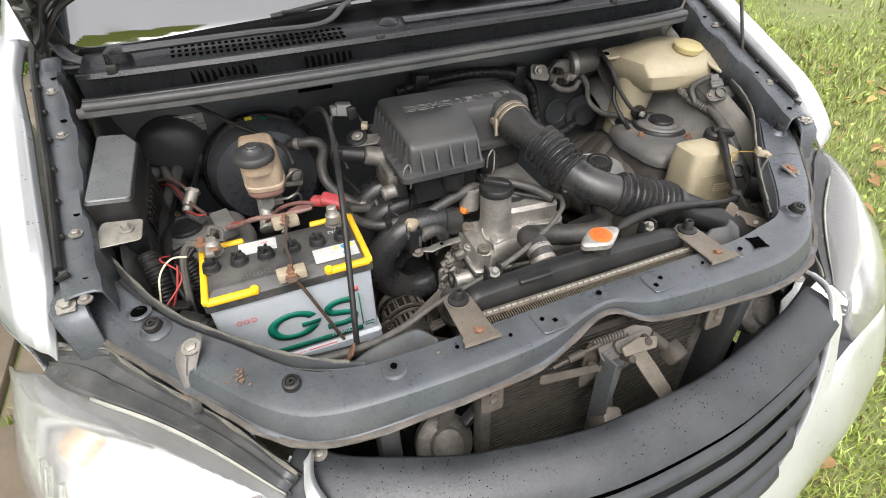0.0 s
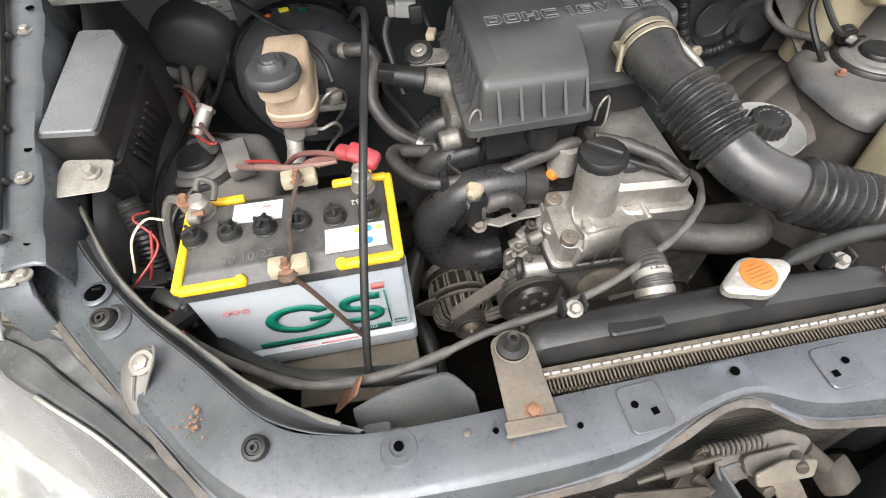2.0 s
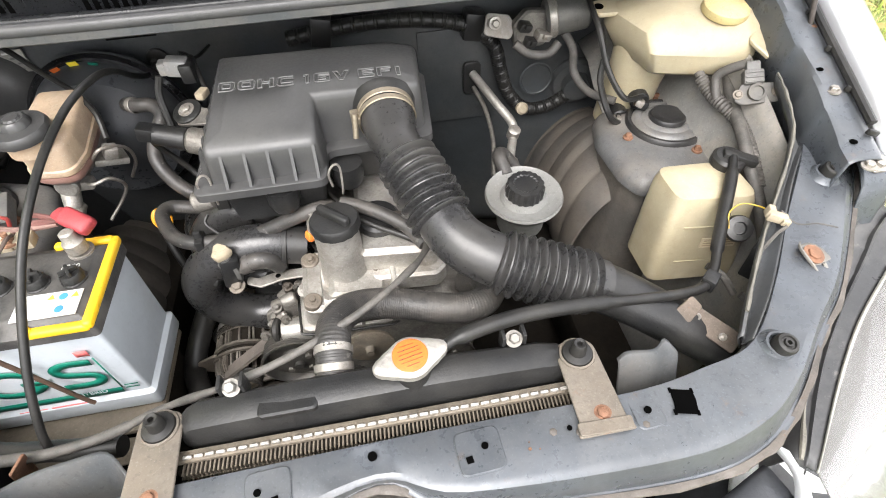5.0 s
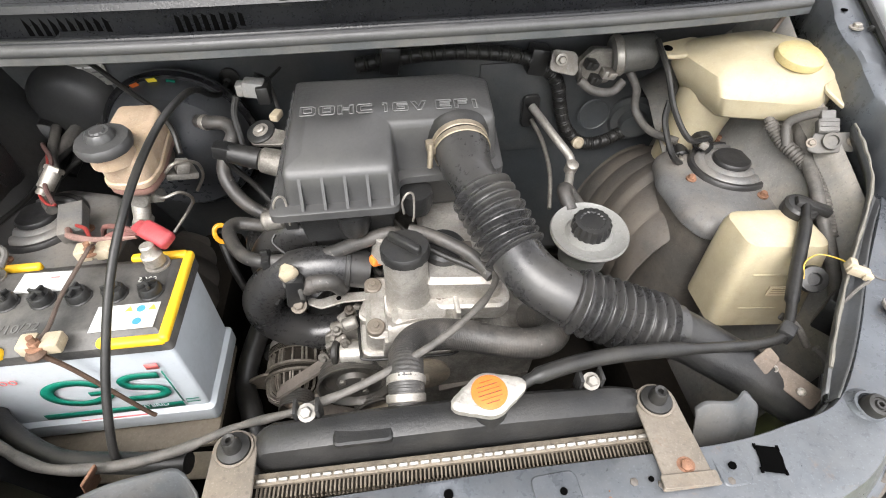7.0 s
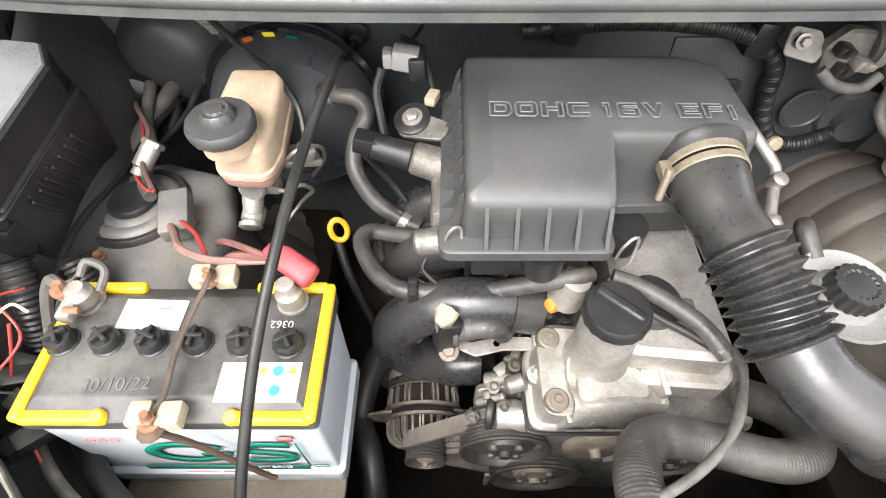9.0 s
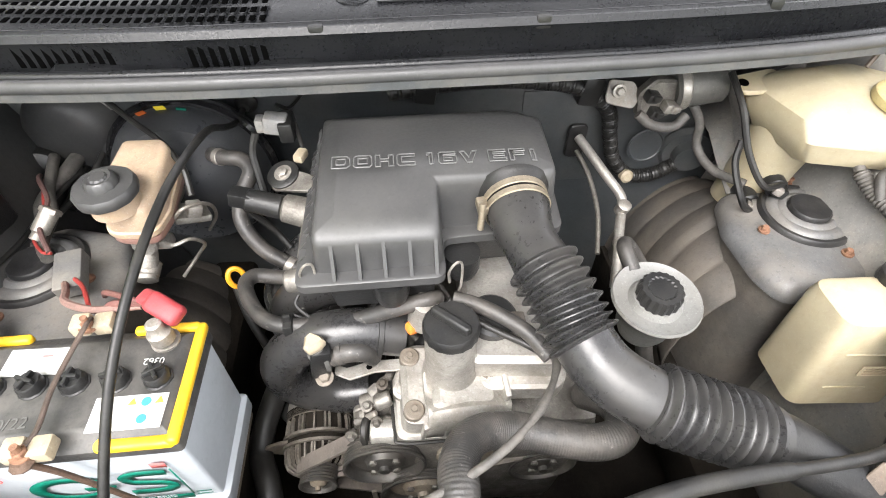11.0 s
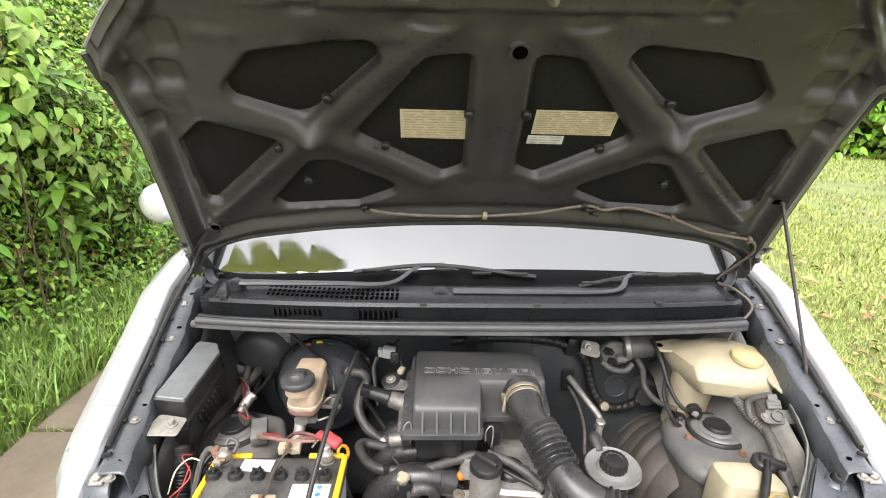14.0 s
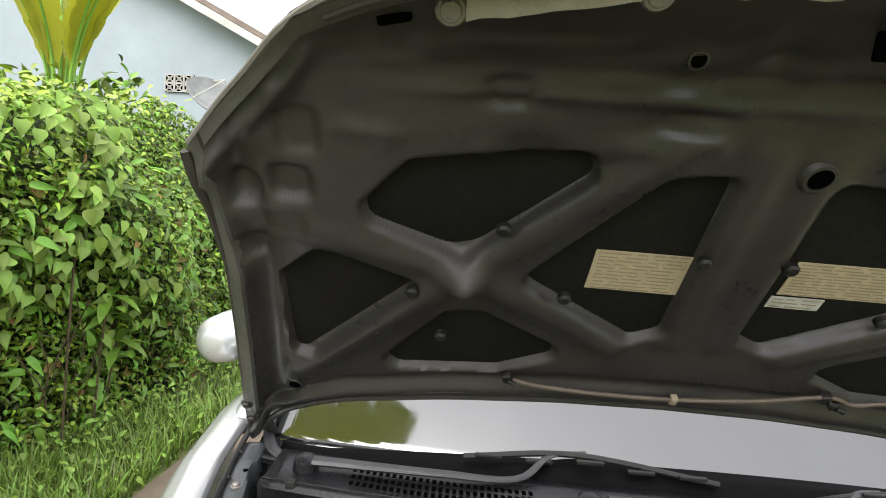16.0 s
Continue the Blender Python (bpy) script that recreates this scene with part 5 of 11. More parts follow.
cyl(bm, (-0.41, 0.6, 0.83), (-0.412, 0.44, 0.838), 0.019, 0.017, edge=0.003)
cyl(bm, (-0.415, 0.47, 0.85), (-0.42, 0.44, 0.8), 0.015, 0.013, edge=0.002)
cyl(bm, (-0.42, 0.452, 0.8), (-0.423, 0.43, 0.79), 0.015, edge=0.003)
lathe(bm, [(0.0155, 0), (0.0155, 0.006), (0.012, 0.008)], frame_at((-0.424, 0.43, 0.79), (1, 0, 0), (0, -1, -0.5)), 20)
box(bm, (-0.395, 0.46, 0.83), (0.03, 0.02, 0.016), 0.003)
box(bm, (-0.36, 0.5, 0.845), (0.05, 0.04, 0.012), 0.003, (0, 20, 30))
box(bm, (-0.345, 0.485, 0.865), (0.02, 0.02, 0.02), 0.003, (10, 20, 30))
part("cylinder", bm, ALU, mc, "grey metal cylinder body")
bm = B()
tube(bm, [(-0.39, 0.455, 0.835), (-0.37, 0.44, 0.84), (-0.35, 0.45, 0.84), (-0.345, 0.47, 0.81), (-0.37, 0.49, 0.77), (-0.4, 0.47, 0.74)], 0.0028, 8)
tube(bm, [(-0.38, 0.47, 0.85), (-0.35, 0.47, 0.88), (-0.33, 0.5, 0.86), (-0.335, 0.52, 0.82), (-0.36, 0.53, 0.78)], 0.0028, 8)
part("brake_pipe", bm, STEEL, mc, "thin metal brake pipes")

# air filter box
ab = thing("air_filter_box", (-0.01, 0.42, 0.85), "black plastic air filter housing lettered on its lid", "air filter")
L0 = [(-0.153, 0.297), (-0.004, 0.297), (-0.002, 0.357), (0.138, 0.362), (0.15, 0.5), (0.125, 0.552), (-0.15, 0.53)]
lo = round_poly(L0, [0.014, 0.014, 0.008, 0.02, 0.03, 0.03, 0.02], 6)


def topz(p):
    return interp(p.y, [0.295, 0.31, 0.335, 0.36, 0.39, 0.43, 0.5, 0.56], [0.958, 0.967, 0.982, 0.993, 1.0, 1.001, 0.985, 0.958]) - 0.03 * (p.x + 0.12) * 0.5 - 0.2 * max(0.0, p.x - 0.1)


bm = B()
rows = [[Vector((p.x, p.y, 0.918)) for p in inset(lo, 0.0)]]
for d, f in ((0.001, 0.0), (0.003, 0.5), (0.0045, 0.84), (0.006, 0.93), (0.0085, 0.98), (0.012, 1.0), (0.03, 1.003)):
    rows.append([Vector((p.x, p.y, 0.926 + (topz(p) - 0.926) * f)) for p in inset(lo, d)])
rings(bm, rows)
lid = part("lid", bm, LIDPL, ab, "black lid with raised lettering", 60)
bm = B()
rim = round_poly([(x + (-0.02 if x < -0.1 else (0.0 if x < 0 else 0.007)), y + (-0.017 if y < 0.37 else 0.006)) for x, y in L0], 0.014, 5)
rings(bm, [[Vector((p.x, p.y, z)) for p in inset(rim, d)] for d, z in ((0.003, 0.905), (0, 0.907), (0, 0.918), (0.003, 0.92))])
flange_ob = part("lid_flange", bm, LIDPL, lid, "ribbed flange")
for k in range(5):
    x = -0.128 + k * 0.0285
    bm = B()
    rings(bm, [[Vector((x + dx, 0.282, 0.918)), Vector((x + dx, 0.304, 0.918)), Vector((x + dx, 0.302, 0.958)), Vector((x + dx, 0.296, 0.946))] for dx in (-0.002, 0.002)])
    part("rib", bm, LIDPL, lid)
for k in range(9):
    y = 0.314 + k * 0.0245
    bm = B()
    rings(bm, [[Vector((-0.172, y + dy, 0.918)), Vector((-0.15, y + dy, 0.918)), Vector((-0.149, y + dy, 0.968)), Vector((-0.1535, y + dy, 0.962)), Vector((-0.16, y + dy, 0.932))] for dy in (-0.0012, 0.0012)])
    part("rib", bm, LIDPL, lid)
bm = B()
rings(bm, [[Vector((p.x, p.y, z)) for p in inset(lo, d)] for d, z in ((0.03, 0.83), (0.014, 0.84), (0.006, 0.904))])
part("lower_case", bm, BLACKPL, ab, "black lower case")
for x, y in ((-0.068, 0.298), (0.02, 0.33)):
    bm = B()
    lathe(bm, [(0.018, 0), (0.022, 0.012), (0.022, 0.035)], frame_at((x, y, 0.868)), 18)
    part("boss", bm, BLACKPL, ab)
for k in range(9):
    bm = B()
    box(bm, (-0.16, 0.33 + k * 0.022, 0.875), (0.018, 0.0026, 0.05), 0.001)
    part("rib", bm, BLACKPL, ab)
GLYPH = {
    "D": [[(0, 0), (0.8, 0), (1, 0.2), (1, 0.8), (0.8, 1), (0, 1)], [(0.24, 0.26), (0.7, 0.26), (0.76, 0.34), (0.76, 0.66), (0.7, 0.74), (0.24, 0.74)]],
    "O": [[(0.12, 0), (0.88, 0), (1, 0.15), (1, 0.85), (0.88, 1), (0.12, 1), (0, 0.85), (0, 0.15)], [(0.24, 0.26), (0.76, 0.26), (0.76, 0.74), (0.24, 0.74)]],
    "H": [[(0, 0), (0.26, 0), (0.26, 0.38), (0.74, 0.38), (0.74, 0), (1, 0), (1, 1), (0.74, 1), (0.74, 0.62), (0.26, 0.62), (0.26, 1), (0, 1)]],
    "C": [[(1, 0), (0.12, 0), (0, 0.15), (0, 0.85), (0.12, 1), (1, 1), (1, 0.75), (0.26, 0.75), (0.26, 0.25), (1, 0.25)]],
    "1": [[(0.36, 0), (0.7, 0), (0.7, 1), (0.1, 1), (0.1, 0.78), (0.36, 0.78)]],
    "6": [[(0.1, 0), (0.9, 0), (1, 0.1), (1, 0.54), (0.9, 0.63), (0.26, 0.63), (0.26, 0.78), (0.96, 0.78), (0.96, 1), (0.1, 1), (0, 0.9), (0, 0.1)], [(0.26, 0.2), (0.75, 0.2), (0.75, 0.42), (0.26, 0.42)]],
    "V": [[(0.36, 0), (0.64, 0), (1, 1), (0.72, 1), (0.5, 0.34), (0.28, 1), (0, 1)]],
    "E": [[(0, 0), (1, 0), (1, 0.22), (0.26, 0.22), (0.26, 0.4), (0.9, 0.4), (0.9, 0.6), (0.26, 0.6), (0.26, 0.78), (1, 0.78), (1, 1), (0, 1)]],
    "F": [[(0, 0), (0.26, 0), (0.26, 0.4), (0.9, 0.4), (0.9, 0.6), (0.26, 0.6), (0.26, 0.78), (1, 0.78), (1, 1), (0, 1)]],
    "I": [[(0.25, 0), (0.75, 0), (0.75, 1), (0.25, 1)]],
}
bm = B()
pen = -0.124
for ch in "DOHC 16V EFI":
    if ch == " ":
        pen += 0.0085
        continue
    wide = 0.0205 if ch in "DOHCVE6" else (0.0185 if ch == "F" else 0.0105)
    for loop in GLYPH[ch]:
        pts = []
        for (x0, y0), (x1, y1) in zip(loop, loop[1:] + loop[:1]):
            for f in (0.0, 0.5):
                px_, py_ = pen + wide * (x0 + (x1 - x0) * f), 0.383 + 0.0185 * (y0 + (y1 - y0) * f)
                pts.append(Vector((px_, py_, topz(Vector((px_, py_, 0))) + 0.0004)))
        tube(bm, pts + pts[:1], 0.0009, 5, smooth=False)
    pen += wide + 0.0042
part("lettering", bm, pbr("worn_letters", (0.1, 0.1, 0.098), 0.5, 0, 0.2, 60, 0.05), lid, "raised worn block lettering")
bm = B()
for x, y in ((0.005, 0.287), (-0.16, 0.30)):
    bm = B()
    tube(bm, [(x - 0.005, y, 0.9), (x - 0.006, y - 0.006, 0.925), (x + 0.002, y - 0.004, 0.937), (x + 0.009, y - 0.001, 0.93), (x + 0.008, y - 0.004, 0.9), (x + 0.006, y, 0.885)], 0.0016, 6)
    part("wire_clip", bm, STEEL, ab, "sprung wire clip")
bm = B()
lathe(bm, [(0.045, 0), (0.043, 0.006), (0.037, 0.013), (0.0365, 0.02)], frame_at((0.083, 0.371, 0.958), (1, 0, 0), (0.05, -1, -0.1)), 32)
part("outlet", bm, BLACKPL, ab, "round outlet")

duct = thing("intake_duct", (0.1, 0.2, 0.9), "glossy black corrugated rubber intake duct", "duct")
DP = [(0.085, 0.348, 0.955), (0.088, 0.31, 0.948), (0.099, 0.27, 0.94), (0.114, 0.232, 0.926), (0.126, 0.198, 0.91), (0.145, 0.162, 0.896), (0.178, 0.136, 0.885), (0.217, 0.122, 0.873), (0.263, 0.11, 0.858), (0.31, 0.1, 0.842)]
part("hose", bellows(DP, lambda u: 0.0325 + 0.004 * math.exp(-(u / 0.08) ** 2) - 0.002 * math.exp(-((u - 0.14) / 0.05) ** 2), 0.0085, 0.0122, (0.2, 0.44), (0.655, 0.955), 32, 330), DUCT, duct)
bm = B()
tube(bm, [(0.3, 0.102, 0.845), (0.33, 0.092, 0.832), (0.37, 0.07, 0.815), (0.41, 0.045, 0.798), (0.45, 0.02, 0.78)], lambda u, s: 0.034 - 0.003 * u, 24, 8, flat=0.85)
part("snorkel", bm, BLACKPL, duct, "black plastic inlet snorkel")
bm = B()
cm = frame_at((0.0845, 0.349, 0.955), (1, 0, 0), (0.05, -1, -0.15))
lathe(bm, [(0.0375, 0.0), (0.039, 0.001), (0.039, 0.008), (0.0375, 0.009)], cm, 36, False, False)
lathe(bm, [(0.0375, -0.013), (0.0388, -0.012), (0.0388, -0.004), (0.0375, -0.003)], cm, 36, False, False)
box(bm, (0.043, 0.345, 0.962), (0.012, 0.02, 0.012), 0.002, (10, 0, 5))
cyl(bm, (0.043, 0.338, 0.972), (0.04, 0.33, 0.94), 0.004)
part("hose_clamp", bm, pbr("worn_clamp", (0.33, 0.28, 0.21), 0.45, 0.7, 0.2, 60, 0.1), duct, "tarnished metal hose clamp")

# engine
eng = thing("engine", (0.05, 0.35, 0.5), "bare aluminium engine with oil filler, grimy below", "engine")
bm = B()
em = frame_at((0.0, 0.19, 0.785), (1, 0.06, -0.13), (0.13, -0.1, 1))
slab(bm, [(-0.064, -0.012), (0.05, -0.014), (0.062, 0.0), (0.064, 0.05), (0.03, 0.085), (-0.05, 0.09), (-0.062, 0.06)], -0.055, -0.004, 0.016, 0.007, em, 5)
slab(bm, [(-0.07, -0.018), (0.056, -0.02), (0.07, -0.004), (0.07, 0.06), (0.03, 0.09), (-0.055, 0.09), (-0.07, 0.06)], -0.062, -0.046, 0.016, 0.003, em, 4)
slab(bm, [(-0.03, -0.007), (0.05, -0.008), (0.054, 0.034), (0.02, 0.05), (-0.026, 0.046)], -0.01, 0.012, 0.012, 0.008, em, 5)
cov = part("rocker_cover", bm, ALU, eng, "bare cast aluminium cover")
bm = B()
rows = []
for k in range(17):
    u = k / 16
    x = -0.036 + 0.1 * u
    arch_z = 0.011 * math.sin(math.pi * u)
    end = 0.006 if k in (0, 16) else 0.0
    rows.append([em @ Vector((x, y, z)) for y, z in ((-0.02, -0.04), (-0.019, -0.014 + arch_z * 0.5), (-0.014, -0.002 + arch_z), (-0.006, 0.004 + arch_z + end), (0.004, 0.002 + arch_z * 0.8 + end), (0.012, -0.004 + arch_z * 0.3 + end), (0.024, -0.007 + end), (0.036, -0.002 + end), (0.042, 0.006 + end), (0.05, -0.01))])
rings(bm, rows, closed=False)
thicken(part("saddle", bm, ALU, cov, "cast saddle across the cover", 45), 0.003)
bm = B()
lathe(bm, [(0.021, -0.016), (0.019, 0.012), (0.0165, 0.02), (0.016, 0.026), (0.013, 0.027)], frame_at((-0.03, 0.297, 0.83), (1, 0, 0), (0.1, -0.1, 1)), 24)
part("breather_stub", bm, ALU, cov)
bm = B()
lo_ = [em @ Vector((x, y, -0.054)) for x, y in ((-0.072, 0.062), (-0.0715, -0.005), (-0.066, -0.019), (-0.02, -0.0215), (0.03, -0.022), (0.06, -0.021), (0.072, -0.006), (0.0725, 0.05))]
tube(bm, lo_, 0.0022, 8, 6)
part("gasket", bm, RUBBER, cov, "black cover gasket")
bm = B()
slab(bm, [(0.02, 0.222), (0.118, 0.212), (0.127, 0.222), (0.13, 0.44), (0.02, 0.44)], 0.77, 0.833, 0.012, 0.007, None, 5)
slab(bm, [(0.03, 0.205), (0.122, 0.198), (0.137, 0.212), (0.14, 0.44), (0.02, 0.44)], 0.765, 0.797, 0.014, 0.004, None, 4)
part("rear_cover", bm, ALU, eng, "bare cast aluminium cover")
bm = B()
lathe(bm, [(0.046, -0.012), (0.035, 0.01), (0.0305, 0.03), (0.0295, 0.085), (0.03, 0.094)], frame_at((-0.004, 0.236, 0.782), (1, 0, 0), (0, 0.02, 1)), 32)
part("filler_neck", bm, ALU, eng)
bm = B()
box(bm, (0.06, 0.024, 0.004), (0.008, 0.05, 0.034), 0.003, m=em)
part("web", bm, ALU, eng)
for x in (-0.038, -0.012, 0.014):
    bm = B()
    box(bm, (x, -0.014, -0.03), (0.006, 0.012, 0.04), 0.002, m=em)
    part("web", bm, ALU, eng)
bm = B()
cm = frame_at((-0.003, 0.239, 0.872), (0.8, 0.6, 0), (0, 0.02, 1))
lathe(bm, [(0.03, 0), (0.0325, 0.002), (0.0325, 0.012), (0.03, 0.016), (0.01, 0.0165)], cm, 36, wob=lambda a: 0.0006 * math.cos(20 * a))
box(bm, (0, 0, 0.02), (0.052, 0.011, 0.014), 0.004, (0, 0, -80), 3, m=cm)
part("oil_cap", bm, BLACKPL, eng, "black oil filler cap")
for x, y, z in ((-0.051, 0.002, -0.001), (-0.05, 0.07, -0.001), (0.045, 0.035, 0.014), (-0.018, 0.038, 0.014)):
    bm = B()
    bolt(bm, em @ Vector((x, y, z)), (0.1, -0.1, 1), 0.0046, 0.005)
    lathe(bm, [(0.0125, -0.01), (0.0125, 0.0), (0.011, 0.0012)], frame_at(em @ Vector((x, y, z - 0.001)), (1, 0, 0), (0.13, -0.1, 1)), 20)
    part("bolt", bm, WORN, eng)
bm = B()
box(bm, (0.08, 0.262, 0.846), (0.018, 0.022, 0.016), 0.003, (0, 8, 0))
part("coil_plug", bm, SEAMRUST, eng)
bm = B()
box(bm, (-0.035, 0.32, 0.83), (0.014, 0.03, 0.03), 0.004, (0, 0, 20))
part("ignition_connector", bm, pbr("brick_plastic", (0.42, 0.18, 0.12), 0.6, 0, 0.3, 50, 0.2, dust=0.4), eng, "faded red-brown connector")
bm = B()
box(bm, (-0.045, 0.29, 0.812), (0.02, 0.016, 0.014), 0.004, (0, 20, 30))
part("connector_clip", bm, COPPER, eng, "orange plastic clip")
# timing case, block, front pulleys
bm = B()
box(bm, (0.05, 0.36, 0.6), (0.25, 0.36, 0.29), 0.02, (0, 6, 0))
box(bm, (-0.02, 0.255, 0.68), (0.08, 0.08, 0.12), 0.012)
box(bm, (0.06, 0.24, 0.62), (0.16, 0.08, 0.2), 0.012)
part("block", bm, ALUD, eng, "dirty metal block")
bm = B()
r2 = random.Random(7)
for k in range(14):
    bm = B()
    box(bm, (-0.1 + r2.uniform(-.025, .04), 0.225 + r2.uniform(-0.01, 0.04), 0.705 + r2.uniform(-.03, .04)), (r2.uniform(.008, .02), r2.uniform(.008, .02), r2.uniform(.01, .026)), 0.003, (r2.uniform(-20, 20), r2.uniform(-20, 20), r2.uniform(-40, 40)))
    part("casting_lug", bm, ALUD, eng)
bm = B()
cyl(bm, (-0.072, 0.232, 0.735), (-0.072, 0.214, 0.733), 0.012, edge=0.002)
cyl(bm, (-0.08, 0.22, 0.765), (-0.1, 0.215, 0.762), 0.01, edge=0.002)
part("water_housing", bm, ALUD, eng, "grimy cast housing")
for p0, p1, r, mt, nm in (((-0.108, 0.2, 0.716), (-0.062, 0.196, 0.72), 0.0175, ALU, "outlet_pipe"), ((-0.118, 0.205, 0.715), (-0.109, 0.203, 0.716), 0.021, RUBBER, "outlet_seal"), ((-0.094, 0.243, 0.735), (-0.09, 0.236, 0.77), 0.006, GRIME, "sensor"), ((-0.114, 0.228, 0.712), (-0.112, 0.222, 0.742), 0.006, ALUD, "sensor"), ((-0.068, 0.232, 0.735), (-0.066, 0.226, 0.768), 0.0085, ALU, "sensor"), ((-0.128, 0.225, 0.7), (-0.105, 0.22, 0.735), 0.005, GRIME, "stay"), ((-0.13, 0.215, 0.715), (-0.1, 0.212, 0.742), 0.0045, STEEL, "stay"), ((-0.12, 0.235, 0.73), (-0.085, 0.235, 0.745), 0.01, ALUD, "elbow"), ((-0.14, 0.215, 0.69), (-0.12, 0.195, 0.682), 0.008, ALUD, "sensor")):
    bm = B()
    cyl(bm, p0, p1, r, edge=0.002)
    if nm == "sensor":
        bolt(bm, p1, (Vector(p1) - Vector(p0)), r * 0.8, 0.008)
    part(nm, bm, mt, eng)
for x, y, z in ((-0.1, 0.205, 0.735), (-0.135, 0.2, 0.712), (-0.088, 0.21, 0.724), (-0.128, 0.2, 0.7)):
    bm = B()
    bolt(bm, (x, y, z), (0, -1, 0.4), 0.005, 0.008)
    part("bolt", bm, ALUD, eng)
bm = B()
slab(bm, [(-0.04, -0.02), (0.03, -0.024), (0.05, -0.006), (0.045, 0.022), (0.01, 0.03), (-0.035, 0.02)], 0.0, 0.01, 0.01, 0.002, frame_at((-0.095, 0.228, 0.712), (1, 0, 0.05), (0.0, -1, 0.25)))
part("pump_flange", bm, ALUD, eng, "grimy pump flange")
bm = B()
slab(bm, [(-0.152, 0.262), (-0.132, 0.252), (-0.1, 0.26), (-0.066, 0.26), (-0.064, 0.277), (-0.104, 0.278), (-0.136, 0.27), (-0.152, 0.277)], 0.757, 0.761, 0.005, 0.001)
box(bm, (-0.064, 0.268, 0.765), (0.004, 0.018, 0.018), 0.001)
part("lift_bracket", bm, ALU, eng, "flat grey lifting bracket")
bm = B()
lathe(bm, [(0.004, 0.0), (0.004, 0.0008)], frame_at((-0.107, 0.268, 0.7606)), 14)
part("hole", bm, DARKHOLE, eng)
PULM = pbr("pulley_steel", (0.07, 0.068, 0.064), 0.4, 0.5, 0.3, 40, 0.1, dust=0.5, dust_rgb=(0.14, 0.118, 0.095))
DISH = pbr("rusty_dish", (0.2, 0.175, 0.14), 0.6, 0.2, 0.35, 40, 0.2, dust=0.5, dust_rgb=(0.26, 0.2, 0.135))
for (x, y, z), r, w, face, label in (((-0.096, 0.184, 0.668), 0.0535, 0.022, PULM, "dark belt pulley"), ((-0.193, 0.188, 0.613), 0.026, 0.022, DISH, "small brown alternator pulley"), ((0.022, 0.2, 0.675), 0.052, 0.028, PULM, "grooved belt pulley"), ((-0.049, 0.18, 0.574), 0.0595, 0.026, DISH, "crank pulley with a brown rusty dish"), ((0.125, 0.19, 0.6), 0.048, 0.024, PULM, "dark belt pulley")):
    bm = B()
    pm = frame_at((x, y, z), (1, 0, 0), (0, -1, 0.0))
    prof = [(r * 0.3, -0.012), (r * 0.35, 0.0), (r * 0.7, 0.0), (r, -w / 2)]
    n = 5
    for k in range(n):
        prof += [(r, -w / 2 + w * (k + 0.1) / n), (r - 0.003, -w / 2 + w * (k + 0.5) / n), (r, -w / 2 + w * (k + 0.9) / n)]
    prof += [(r * 1.03, w / 2), (r * 1.03, w / 2 + 0.0025), (r * 0.97, w / 2 + 0.003), (r * 0.9, w / 2 - 0.002), (r * 0.88, w / 2 - 0.009), (r * 0.8, w / 2 - 0.01)]
    lathe(bm, prof, pm, 48)
    pul = part("pulley", bm, PULM, eng, label)
    bm = B()
    lathe(bm, [(r * 0.8, w / 2 - 0.0098), (r * 0.5, w / 2 - 0.008), (r * 0.42, w / 2 - 0.001), (r * 0.3, w / 2 + 0.001), (r * 0.14, w / 2 + 0.002), (r * 0.13, w / 2 + 0.008)], pm, 36, cap0=False)
    part("hub", bm, face, pul, "worn hub disc")
    for k in range(4 if r > 0.03 else 0):
        a = k * math.pi / 2 + 0.75
        bm = B()
        bolt(bm, (x + r * 0.4 * math.cos(a), y - w / 2 + 0.0025, z + r * 0.4 * math.sin(a)), (0, -1, 0), 0.0052, 0.006, False)
        part("bolt", bm, ALUD, pul)
bm = B()
lathe(bm, [(0.037, -0.002), (0.038, 0.003), (0.034, 0.005), (0.012, 0.004), (0.0075, 0.006), (0.0065, 0.008), (0.006, 0.016)], frame_at((0.01, 0.178, 0.675), (1, 0, 0), (0, -1, 0)), 36)
part("tensioner_disc", bm, DISH, eng, "dull tan tensioner disc")
bm = B()
slab(bm, [(-0.003, -0.02), (0.003, -0.02), (0.0035, 0.024), (-0.003, 0.024)], 0, 0.004, 0.001, 0.0005, frame_at((-0.115, 0.16, 0.6), (1, 0, 0), (0, -1, 0)))
part("tab", bm, WORN, eng)

def belt(parent, p, q, r, w):
    """One run of a flat belt between two places."""
    bm = B()
    p, q = Vector(p), Vector(q)
    d = (q - p).normalized()
    n = Vector((0, 1, 0)).cross(d)
    rings(bm, [[e + Vector((0, s * w / 2, 0)) + n * t for s, t in ((-1, -r), (1, -r), (1, r), (-1, r))] for e in (p, q)])
    return part("belt", bm, BELT, parent, "grey-brown drive belt")


for p, q in (((-0.22, 0.2, 0.626), (-0.125, 0.2, 0.704)), ((-0.125, 0.2, 0.704), (-0.06, 0.2, 0.727)), ((-0.06, 0.2, 0.727), (0.04, 0.2, 0.735)), ((0.04, 0.2, 0.735), (0.17, 0.2, 0.715))):
    belt(eng, p, q, 0.0025, 0.021)
for dz in (0.0, 0.008, 0.016):
    belt(eng, (-0.17, 0.19 + dz, 0.607), (-0.09, 0.19 + dz, 0.628), 0.002, 0.006)
belt(eng, (-0.18, 0.192, 0.588), (-0.09, 0.192, 0.53), 0.0025, 0.02)
belt(eng, (0.03, 0.18, 0.63), (0.17, 0.19, 0.64), 0.0025, 0.018)

